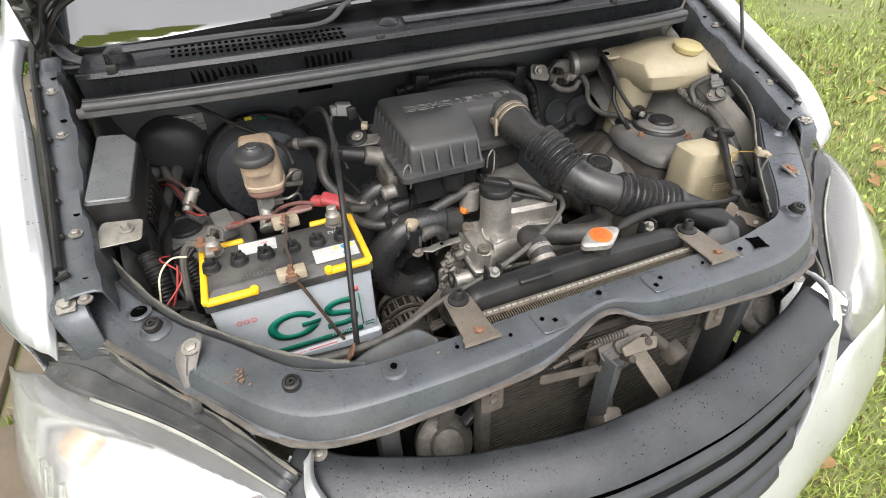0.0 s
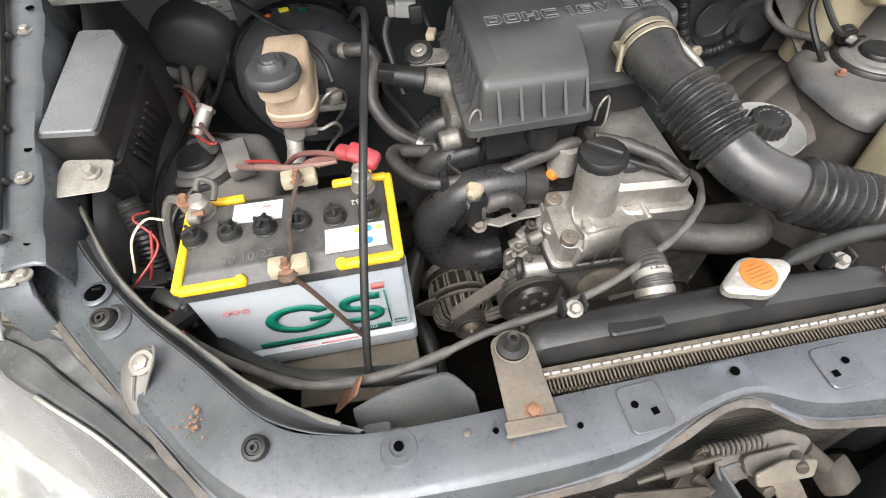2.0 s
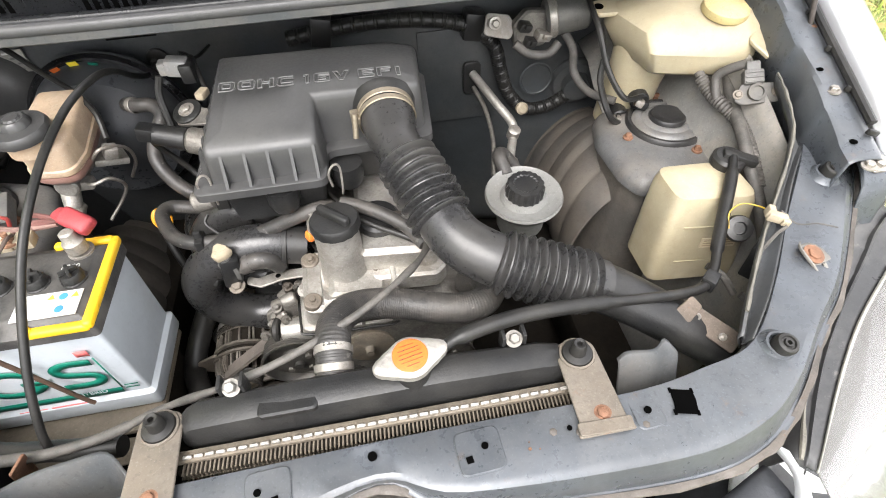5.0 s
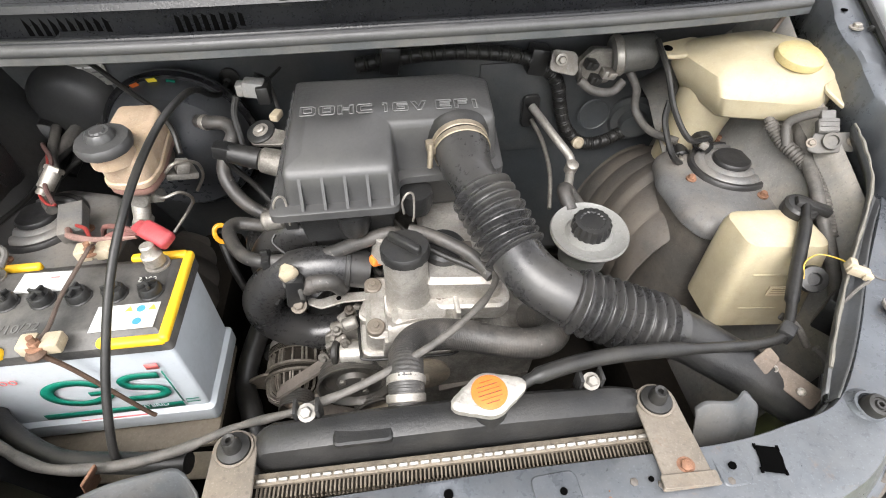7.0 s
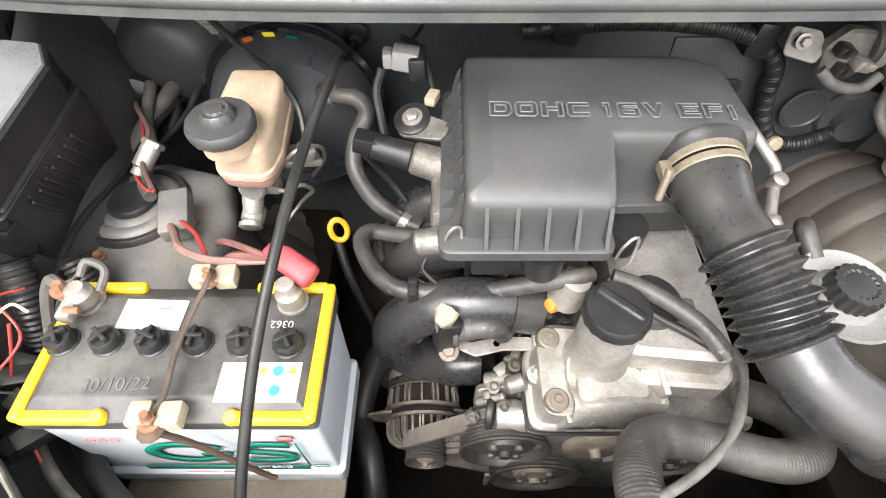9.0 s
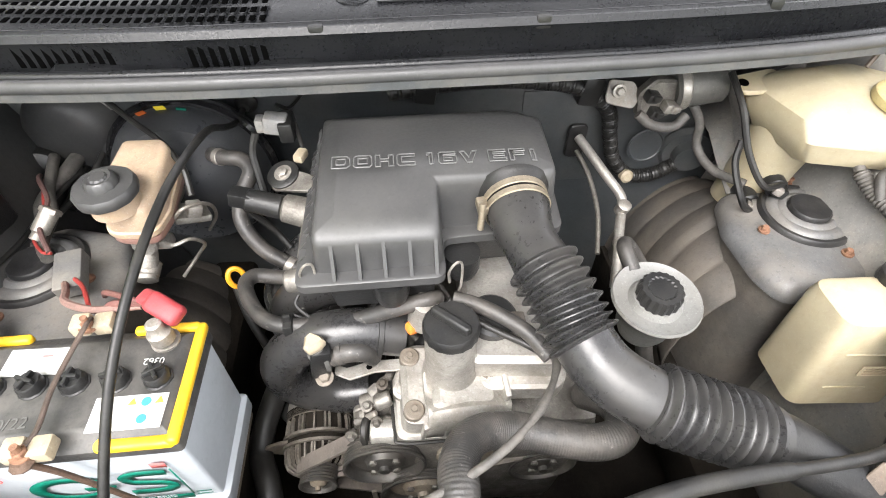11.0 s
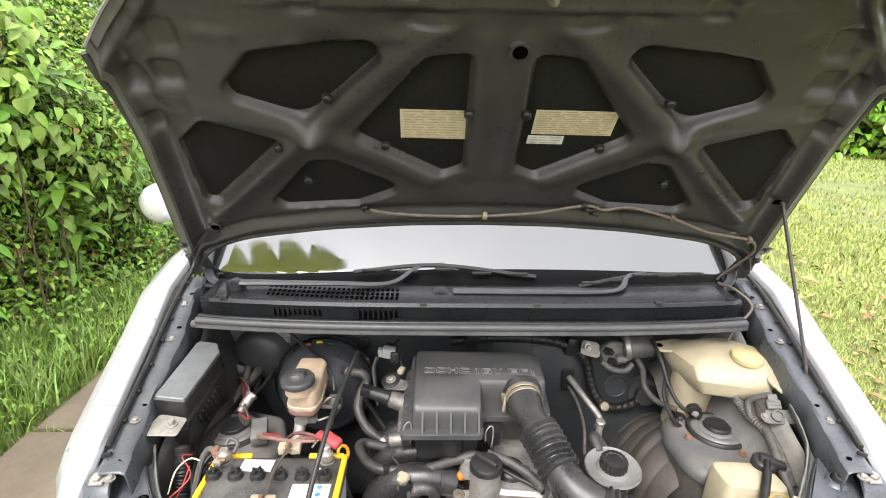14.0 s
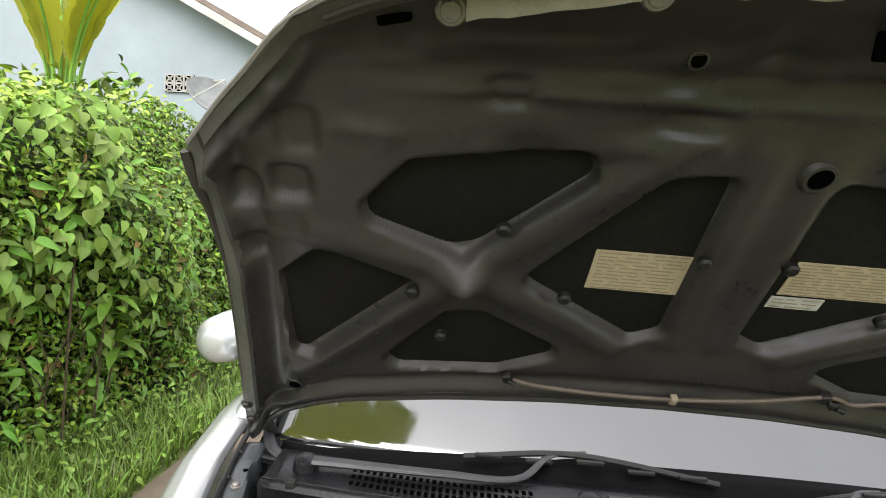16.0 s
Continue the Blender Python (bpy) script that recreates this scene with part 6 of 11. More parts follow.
ALTM = pbr("alternator_cast", (0.17, 0.152, 0.13), 0.5, 0.5, 0.35, 60, 0.3, dust=0.55, dust_rgb=(0.075, 0.06, 0.045))
alt = thing("alternator", (-0.2, 0.25, 0.55), "grimy aluminium alternator with slotted casing", "alternator")
am = frame_at((-0.197, 0.203, 0.59), (1, 0, 0), (-0.03, 1, 0.14))
bm = B()
lathe(bm, [(0.02, 0.0), (0.034, 0.002), (0.044, 0.008), (0.046, 0.03), (0.051, 0.034), (0.051, 0.042), (0.045, 0.044), (0.045, 0.072), (0.05, 0.075), (0.05, 0.086)], am, 36)
part("casing", bm, UNDER, alt, "dark core for the shade behind the slots")
for prof, n in (([(0.026, -0.002), (0.038, 0.0), (0.0465, 0.006), (0.0505, 0.016), (0.051, 0.031)], 38), ([(0.051, 0.05), (0.0505, 0.066), (0.0485, 0.074)], 24)):
    for k in range(n):
        a = 2 * math.pi * (k + 0.3 * math.sin(k * 2.1)) / n
        bm = B()
        rot = am @ pose(0, 0, 0, 0, 0, math.degrees(a))
        rings(bm, [[rot @ Vector((r + dr, w, z)) for dr, w in ((-0.005, -0.0017), (0.0, -0.0013), (0.0, 0.0013), (-0.005, 0.0017))] for r, z in prof])
        part("fin", bm, ALTM, alt)
for z0, r, h in ((-0.003, 0.03, 0.006), (0.031, 0.0535, 0.006), (0.044, 0.0535, 0.006), (0.073, 0.05, 0.012)):
    bm = B()
    lathe(bm, [(r * 0.7, z0), (r, z0 + 0.001), (r, z0 + h - 0.001), (r * 0.7, z0 + h)], am, 36)
    part("casing_ring", bm, ALTM, alt)
bm = B()
slab(bm, [(-0.078, -0.014), (-0.05, -0.03), (0.04, -0.03), (0.07, -0.012), (0.072, 0.012), (0.04, 0.036), (-0.05, 0.034), (-0.08, 0.012)], 0.038, 0.043, 0.014, 0.001, am)
part("bracket", bm, WORN, alt, "flat rust-tinged mounting flange")
bm = B()
lathe(bm, [(0.05, 0.085), (0.048, 0.1), (0.035, 0.112), (0.012, 0.114)], am, 28)
part("rear_cover", bm, ALU, alt, "pale rear cover")
bm = B()
lathe(bm, [(0.016, 0), (0.016, 0.014), (0.01, 0.018)], frame_at(am @ Vector((-0.045, 0.02, 0.1)), (1, 0, 0), (-0.3, -0.4, 1)), 16)
part("terminal", bm, BLACKPL, alt)
for x, y in ((-0.03, 0.046), (0.012, 0.05), (0.042, 0.03)):
    bm = B()
    box(bm, (x, y, 0.05), (0.016, 0.016, 0.04), 0.004, (0, 0, 0), 2, am)
    part("mounting_lug", bm, ALU, alt)

# intake manifold runners
man = thing("intake_manifold", (-0.2, 0.35, 0.7), "black curved plastic intake manifold pipes", "manifold")
for k in range(3):
    bm = B()
    y = 0.3 + 0.085 * k
    tube(bm, [(-0.06, y, 0.785), (-0.12, y, 0.8), (-0.18, y, 0.79), (-0.225, y, 0.745), (-0.225, y, 0.69), (-0.18, y, 0.645), (-0.12, y, 0.64)], 0.03, 24)
    part("runner", bm, DUCT, man)
bm = B()
tube(bm, [(-0.14, 0.3, 0.62), (-0.14, 0.56, 0.62)], 0.045, 20)
box(bm, (-0.165, 0.268, 0.79), (0.026, 0.026, 0.055), 0.005, (0, 8, 10))
part("plenum", bm, BLACKPL, man)
bm = B()
lathe(bm, [(0.058, -0.04), (0.06, 0.0), (0.0575, 0.004), (0.054, 0.002), (0.052, 0.007), (0.046, 0.009), (0.043, 0.006), (0.03, 0.007), (0.028, 0.012), (0.012, 0.013)], frame_at((-0.205, 0.412, 0.762), (1, 0, 0), (-0.1, -0.25, 1)), 40)
part("drum_cover", bm, DUCT, man, "round black ribbed cover")
bm = B()
lathe(bm, [(0.009, 0), (0.012, 0.004), (0.013, 0.012), (0.009, 0.018)], frame_at((-0.167, 0.267, 0.818)), 10, wob=lambda a: 0.002 * math.cos(3 * a))
part("connector_plug", bm, CREAM, man, "cream plastic plug")
bm = B()
lathe(bm, [(0.0105, -0.05), (0.0125, -0.046), (0.0125, -0.012), (0.0105, -0.01), (0.0105, 0.002)], frame_at((-0.167, 0.267, 0.818), (1, 0, 0), (-0.05, -0.1, 1)), 18)
box(bm, (-0.158, 0.262, 0.79), (0.012, 0.012, 0.026), 0.002)
part("sensor_stem", bm, pbr("sensor_grey", (0.07, 0.07, 0.068), 0.45, 0, 0.2, 40, 0.1, dust=0.3, dust_rgb=(0.16, 0.15, 0.13)), man, "dusty grey sensor body")
bm = B()
bolt(bm, (-0.163, 0.255, 0.766), (0, -0.3, 1), 0.0075, 0.008)
part("bolt", bm, WORN, man)
for k in range(3):
    bm = B()
    y = 0.3 + 0.085 * k
    lathe(bm, [(0.03, -0.004), (0.034, -0.003), (0.034, 0.003), (0.03, 0.004)], frame_at((-0.09, y, 0.793), (0, 1, 0), (1, 0, -0.2)), 24, False, False)
    part("runner_collar", bm, BLACKPL, man)
bm = B()
tube(bm, [(-0.15, 0.27, 0.79), (-0.13, 0.268, 0.8), (-0.11, 0.27, 0.795), (-0.1, 0.275, 0.775)], 0.013, 14)
lathe(bm, [(0.0145, -0.004), (0.0145, 0.004)], frame_at((-0.138, 0.269, 0.797), (0, 0, 1), (1, 0, 0.3)), 16)
part("bypass_hose", bm, HOSE, man)

# radiator
rad = thing("radiator", (0.035, -0.02, 0.45), "aluminium radiator with a black plastic top tank", "radiator")
# plain dark block behind the fins paints the shade between them
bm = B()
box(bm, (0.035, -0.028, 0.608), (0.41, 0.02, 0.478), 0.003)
part("core_backing", bm, UNDER, rad, "dark block for the shade between the fins")
for k in range(96):
    bm = B()
    x = -0.164 + k * 0.0041
    rings(bm, [[Vector((x + dx, -0.041, z)), Vector((x + dx + 0.001, -0.0165, z)), Vector((x + dx + 0.0026, -0.0165, z)), Vector((x + dx + 0.0016, -0.041, z))] for dx, z in ((0, 0.79), (0.0018, 0.808), (0, 0.822), (0.0018, 0.836), (0, 0.849))])
    part("fin", bm, FINS, rad)
for z in (0.805, 0.8165, 0.828, 0.8395):
    bm = B()
    box(bm, (0.035, -0.0295, z), (0.404, 0.0235, 0.0028), 0.001)
    part("water_tube", bm, FINS, rad)
bm = B()
box(bm, (0.035, -0.0245, 0.8515), (0.408, 0.0125, 0.006), 0.002)
part("header_plate", bm, FINS, rad, "dull crimped header plate")
for k in range(38):
    bm = B()
    x = -0.158 + k * 0.0104
    box(bm, (x, -0.0265, 0.8555), (0.0088, 0.0036, 0.003), 0.0008, (12, 0, 0), seg=1)
    part("crimp_tab", bm, ALU, rad)
bm = B()
rows = []
for x, s in ((-0.166, 0.75), (-0.16, 0.9), (-0.15, 1.0), (-0.06, 1.05), (0.09, 1.05), (0.2, 1.0), (0.225, 0.9), (0.23, 0.75)):
    lift = interp(x, [-0.166, -0.1, 0.13, 0.2, 0.23], [0, 0.004, 0.006, 0.0, -0.004])
    rows.append([Vector((x, 0.006 + yy * s, 0.838 + zz * s + (lift if zz > 0.01 else 0))) for yy, zz in ((-0.018, 0), (-0.019, 0.012), (-0.012, 0.03), (0.0, 0.036), (0.014, 0.034), (0.022, 0.024), (0.024, 0.0))])
rings(bm, rows)
slab(bm, [(-0.088, -0.01), (-0.03, -0.01), (-0.03, 0.012), (-0.088, 0.012)], 0.868, 0.878, 0.006, 0.002)
lathe(bm, [(0.024, 0.0), (0.02, 0.012), (0.02, 0.03)], frame_at((0.067, 0.014, 0.868)), 24)
lathe(bm, [(0.02, -0.012), (0.0165, 0.0), (0.0165, 0.022)], frame_at((-0.016, 0.022, 0.848), (1, 0, 0), (0, 1, 0.45)), 24)
part("top_tank", bm, BLACKPL, rad, "black plastic top tank")
for x in (-0.125, 0.165):
    bm = B()
    box(bm, (x, 0.03, 0.873), (0.004, 0.016, 0.03), 0.001)
    box(bm, (x + 0.022, 0.03, 0.873), (0.004, 0.016, 0.03), 0.001)
    box(bm, (x + 0.011, 0.032, 0.862), (0.026, 0.01, 0.006), 0.001)
    part("lug", bm, BLACKPL, rad, "forked plastic lug")
for x in (-0.114, 0.176):
    bm = B()
    bolt(bm, (x, 0.027, 0.878), (0, -0.5, 1), 0.006, 0.01)
    part("screw", bm, BRACKET, rad)
bm = B()
cm = frame_at((0.066, 0.014, 0.898), (0.98, 0.2, 0.0), (0, -0.06, 1))
lo = []
for k in range(48):
    a = 2 * math.pi * k / 48
    r = 0.0225 + 0.0165 * max(0.0, abs(math.cos(a)) ** 9)
    lo.append(Vector((r * math.cos(a), r * math.sin(a) * (1 if abs(math.cos(a)) < 0.9 else 0.9))))
rings(bm, [[cm @ Vector((p.x, p.y, z)) for p in inset(lo, d)] for d, z in ((0.002, -0.008), (0, -0.006), (0, 0.002), (0.003, 0.005), (0.006, 0.0055))])
rcap = part("cap", bm, ALU, rad, "pale aluminium winged cap")
bm = B()
lathe(bm, [(0.0178, 0.0052), (0.0178, 0.0066), (0.0168, 0.007)], cm, 40)
part("cap_label", bm, ORANGE, rcap, "round orange caution label")
r2 = random.Random(3)
for j in range(6):
    bm = B()
    y = 0.011 - j * 0.0044
    w = math.sqrt(max(0, 0.015 ** 2 - y * y)) * r2.uniform(0.6, 0.95)
    box(bm, (0, y, 0.0072), (2 * w, 0.0006 if j % 2 else 0.0003, 0.0005), 0, (0, 0, 0), 1, cm)
    part("print_bar", bm, INK, rcap)
for x in (-0.184, 0.239):
    mb = thing("radiator_mount", (x, 0, 0.86), "dusty steel radiator mount with rubber bush", "bracket", "radiator mounts")
    bm = B()
    s = -1 if x < 0 else 1
    tl = 0.18 if x < 0 else 0.12
    bmx = frame_at((x, 0.0, 0.8635), (1, 0, 0), (0, 0.02, 1))
    slab(bm, [(-0.021, 0.02), (-0.0235, -0.075), (-0.03, -0.084), (0.03, -0.084), (0.0235, -0.075), (0.021, 0.02)], 0, 0.003, 0.016, 0.0008, bmx, 5)
    part("plate", bm, WORN, mb)
    bm = B()
    lathe(bm, [(0.016, 0), (0.0155, 0.005), (0.009, 0.007), (0.0075, 0.02), (0.006, 0.022), (0.003, 0.021), (0.003, 0.015)], frame_at((x, 0.003, 0.866)), 24)
    part("bush", bm, RUBBER, mb, "black rubber bush")
    bm = B()
    slab(bm, [(-0.027, -0.006), (0.026, -0.007), (0.027, 0.006), (-0.027, 0.007)], 0.003, 0.0052, 0.003, 0.0006, bmx @ pose(0, -0.077, 0))
    part("fold", bm, WORN, mb)
    bm = B()
    lathe(bm, [(0.019, 0.003), (0.0185, 0.0052), (0.0165, 0.0056)], bmx @ pose(0, 0.003, 0), 28, cap0=False, cap1=False)
    part("bush_ring", bm, WORN, mb)
    bm = B()
    bolt(bm, (x + 0.002, -0.064, 0.8665), (0, 0, 1), 0.0058, 0.005)
    part("bolt", bm, RUST, mb)

# coolant hose
hz = thing("radiator_hose", (0.05, 0.1, 0.8), "thick black ribbed radiator hose with clamps", "hose")
bm = B()
HP = [(-0.016, 0.034, 0.852), (-0.0145, 0.05, 0.862), (-0.0135, 0.07, 0.869), (-0.011, 0.095, 0.862), (0.002, 0.122, 0.846), (0.026, 0.138, 0.83), (0.06, 0.14, 0.82), (0.1, 0.13, 0.815), (0.14, 0.122, 0.813), (0.168, 0.128, 0.81), (0.184, 0.15, 0.8), (0.182, 0.18, 0.782), (0.165, 0.21, 0.75)]
tube(bm, HP, lambda u, s: 0.0195 + 0.0002 * math.sin(s * 2100), 20, 40)
part("hose", bm, HOSE, hz)
for z0, d in (((-0.0155, 0.042, 0.857), (0.05, 1, 0.5)), ((-0.0142, 0.058, 0.8645), (0.05, 1, 0.25))):
    bm = B()
    mm = frame_at(z0, (1, 0, 0), d)
    lathe(bm, [(0.0203, -0.0045), (0.0212, -0.0038), (0.0212, 0.0038), (0.0203, 0.0045)], mm, 28, False, False)
    box(bm, (0.012, 0.017, 0), (0.012, 0.008, 0.01), 0.002, (0, 0, -35), m=mm)
    box(bm, (-0.008, 0.0205, 0), (0.005, 0.009, 0.008), 0.001, (0, 0, 20), m=mm)
    part("clamp", bm, STEEL, hz, "sprung steel hose clamp")
bh = thing("lower_hose", (-0.27, 0.2, 0.58), "thick black coolant hose beside the battery tray", "hose")
bm = B()
tube(bm, [(-0.2, 0.36, 0.7), (-0.24, 0.335, 0.665), (-0.275, 0.29, 0.615), (-0.286, 0.24, 0.59), (-0.268, 0.19, 0.592), (-0.258, 0.13, 0.565), (-0.268, 0.07, 0.51), (-0.28, 0.04, 0.46)], 0.0175, 18, 8)
part("hose", bm, RUBBER, bh)
clut = thing("engine_loom", (-0.15, 0.34, 0.8), "grimy black wires and plugs under the filter box", "wiring")
r5 = random.Random(21)
for k in range(12):
    bm = B()
    a = Vector((r5.uniform(-0.24, -0.02), r5.uniform(0.33, 0.42), r5.uniform(0.78, 0.84)))
    b = Vector((a.x + r5.uniform(-0.05, 0.06), r5.uniform(0.275, 0.31), r5.uniform(0.7, 0.775)))
    sag = [a.lerp(b, f) + Vector((r5.uniform(-.012, .012), r5.uniform(-.01, .01), 0.022 * math.sin(math.pi * f) * (1 if k % 2 else -1))) for f in (0.25, 0.5, 0.75)]
    tube(bm, [a, *sag, b], r5.uniform(0.0022, 0.005), 8, 8)
    part("wire", bm, RUBBER if k % 3 else TAPE, clut)
    if k % 3 == 0:
        bm = B()
        box(bm, b, (0.022, 0.016, 0.014), 0.003, (r5.uniform(-30, 30), r5.uniform(-30, 30), r5.uniform(-60, 60)))
        box(bm, b + Vector((0.008, -0.004, 0.008)), (0.01, 0.008, 0.006), 0.002)
        part("plug", bm, BLACKPL, clut)

# coolant bottle
cool = thing("coolant_bottle", (0.515, 0.25, 0.72), "yellowed translucent coolant overflow bottle", "bottle")
bm = B()
rows = []
for z, xl, xr, yf, yb in ((0.69, 0.463, 0.59, 0.2, 0.27), (0.697, 0.452, 0.6, 0.188, 0.28), (0.78, 0.458, 0.596, 0.199, 0.286), (0.832, 0.464, 0.592, 0.206, 0.29), (0.846, 0.468, 0.588, 0.211, 0.288), (0.852, 0.478, 0.578, 0.222, 0.28)):
    rows.append([Vector((p.x, p.y, z + (0.53 - p.x) * 0.06)) for p in round_poly([(xl, yf + 0.004), (xr, yf - 0.004), (xr, yb), (xl, yb)], 0.02, 5)])
rings(bm, rows)
part("bottle_body", bm, TANK, cool)
bm = B()
box(bm, (0.545, 0.1935, 0.77), (0.056, 0.002, 0.017), 0, (-7, 4, -3))
lab = part("bottle_label", bm, OLDPAPER, cool, "small brown printed label")
bm = B()
for dz in (-0.004, 0.001, 0.006):
    box(bm, (0.545, 0.1922, 0.77 + dz), (0.05, 0.0012, 0.0016), 0, (-7, 4, -3))
part("print_bar", bm, OLDINK, lab)
for z in (0.735, 0.8):
    bm = B()
    box(bm, (0.515, 0.199 + (z - 0.78) * 0.13, z), (0.06, 0.003, 0.0025), 0.001, (0, 4, -3))
    part("level_line", bm, TANK, cool)
bm = B()
lathe(bm, [(0.02, -0.01), (0.024, 0), (0.024, 0.014), (0.02, 0.018), (0.006, 0.019)], frame_at((0.572, 0.275, 0.848), (1, 0, 0), (0.05, -0.1, 1)), 24)
box(bm, (0.585, 0.268, 0.864), (0.05, 0.018, 0.012), 0.003, (0, 10, -25))
part("bottle_cap", bm, BLACKPL, cool, "black push-on cap")

# washer bottle
wash = thing("washer_bottle", (0.56, 0.5, 0.78), "yellowed plastic washer fluid bottle with mounting ears", "bottle")
bm = B()
rows = []
for z, pts in ((0.885, ((0.54, 0.485), (0.62, 0.46), (0.655, 0.475), (0.655, 0.53), (0.58, 0.57), (0.525, 0.55))),
               (0.905, ((0.525, 0.455), (0.64, 0.425), (0.68, 0.44), (0.69, 0.53), (0.6, 0.59), (0.495, 0.56))),
               (0.94, ((0.512, 0.45), (0.65, 0.41), (0.695, 0.425), (0.705, 0.54), (0.62, 0.6), (0.474, 0.58))),
               (0.965, ((0.508, 0.47), (0.65, 0.414), (0.7, 0.43), (0.706, 0.54), (0.62, 0.598), (0.478, 0.585))),
               (0.978, ((0.525, 0.49), (0.65, 0.428), (0.69, 0.44), (0.695, 0.535), (0.62, 0.588), (0.505, 0.58))),
               (0.99, ((0.575, 0.51), (0.645, 0.455), (0.675, 0.465), (0.68, 0.52), (0.62, 0.57), (0.56, 0.565)))):
    rows.append([Vector((p.x, p.y, z + 0.02 * (p.y - 0.53))) for p in round_poly(pts, 0.022, 4)])
rings(bm, rows)
part("bottle_body", bm, TANK, wash)
for at, xd, zd in (((0.482, 0.568, 0.968), (1, 0.1, 0.05), (0, -0.15, 1)), ((0.69, 0.392, 0.95), (0.45, -0.9, -0.25), (0.1, -0.45, 1))):
    bm = B()
    em2 = frame_at(at, xd, zd)
    if at[0] < 0.6:
        slab(bm, [(-0.03, -0.02), (0.05, -0.03), (0.05, 0.026), (-0.03, 0.018)], -0.005, 0.003, 0.014, 0.002, em2)
    else:
        slab(bm, [(-0.05, -0.032), (0.026, -0.024), (0.028, 0.02), (-0.05, 0.03)], -0.005, 0.003, 0.016, 0.002, em2)
    part("mounting_ear", bm, TANK, wash)
    bm = B()
    if at[0] < 0.6:
        lathe(bm, [(0.008, 0.0025), (0.008, 0.0042)], frame_at(em2 @ Vector((-0.018, 0, 0)), xd, zd), 16)
        part("ear_hole", bm, DARKHOLE, wash)
    else:
        bolt(bm, em2 @ Vector((0.012, 0, 0.003)), zd, 0.0065, 0.004)
        part("bolt", bm, STEEL, wash)
bm = B()
lathe(bm, [(0.034, 0.0), (0.036, 0.004), (0.035, 0.012), (0.03, 0.016), (0.006, 0.017)], frame_at((0.628, 0.472, 0.983), (1, 0, 0), (0.05, -0.15, 1)), 28)
part("filler_cap", bm, pbr("aged_cap", (0.48, 0.39, 0.18), 0.45, 0, 0.15, 20, 0.08, dust=0.3), wash, "aged yellow filler cap")
bm = B()
rows = []
for z, cx, cy, rx, ry in ((0.93, 0.555, 0.535, 0.055, 0.05), (0.9, 0.55, 0.535, 0.054, 0.048), (0.88, 0.548, 0.535, 0.053, 0.046), (0.84, 0.545, 0.54, 0.05, 0.045), (0.8, 0.543, 0.545, 0.05, 0.045), (0.76, 0.54, 0.55, 0.048, 0.043), (0.755, 0.54, 0.55, 0.04, 0.036)):
    rows.append([Vector((cx + rx * math.cos(a), cy + ry * math.sin(a), z)) for a in (2 * math.pi * k / 24 for k in range(24))])
rings(bm, rows)
part("bottle_neck", bm, TANK, wash)
for x, y, z in ((0.54, 0.498, 0.835), (0.513, 0.505, 0.8)):
    bm = B()
    cyl(bm, (x, y + 0.02, z), (x - 0.004, y - 0.018, z - 0.003), 0.017, edge=0.003)
    box(bm, (x - 0.006, y - 0.024, z), (0.024, 0.02, 0.016), 0.003, (0, 20, -20))
    pm = part("washer_pump", bm, BLACKPL, wash, "small black washer pump")
    bm = B()
    box(bm, (x - 0.012, y - 0.03, z + 0.004), (0.014, 0.012, 0.012), 0.002, (0, 20, -30))
    part("plug", bm, STEEL, pm)
bm = B()
tube(bm, [(0.53, 0.47, 0.85), (0.49, 0.46, 0.86), (0.465, 0.49, 0.9), (0.455, 0.53, 0.95), (0.45, 0.58, 0.98)], 0.005, 8)
tube(bm, [(0.5, 0.465, 0.8), (0.47, 0.46, 0.83), (0.462, 0.5, 0.87), (0.47, 0.52, 0.9)], 0.0055, 8)
part("washer_tube", bm, RUBBER, wash, "thin black washer tubes")

# power steering reservoir
ps = thing("steering_reservoir", (0.265, 0.29, 0.75), "grey power steering reservoir with a black cap", "reservoir")
bm = B()
lathe(bm, [(0.03, -0.075), (0.036, -0.06), (0.038, -0.03), (0.046, -0.018), (0.055, -0.006), (0.058, 0.0), (0.056, 0.004), (0.05, 0.0), (0.035, -0.004), (0.03, 0.004)], frame_at((0.268, 0.29, 0.832), (1, 0, 0), (0, -0.08, 1)), 40)
part("reservoir_body", bm, pbr("grey_tank", (0.18, 0.18, 0.172), 0.36, 0, 0.12, 20, 0.06, dust=0.3, dust_rgb=(0.19, 0.175, 0.15)), ps)
bm = B()
lathe(bm, [(0.025, 0.0), (0.0275, 0.002), (0.0275, 0.018), (0.025, 0.0225), (0.018, 0.0225), (0.016, 0.021), (0.006, 0.0212)], frame_at((0.268, 0.289, 0.834), (1, 0, 0), (0, -0.08, 1)), 72, wob=lambda a: 0.001 * math.cos(18 * a))
part("reservoir_cap", bm, BLACKPL, ps, "black scalloped cap")
bm = B()
tube(bm, [(0.255, 0.34, 0.83), (0.25, 0.37, 0.845), (0.265, 0.385, 0.83), (0.29, 0.37, 0.79), (0.3, 0.35, 0.74)], 0.011, 12)
tube(bm, [(0.27, 0.29, 0.765), (0.28, 0.28, 0.72), (0.3, 0.27, 0.66)], 0.012, 12)
part("return_hose", bm, HOSE, ps, "black return hose")

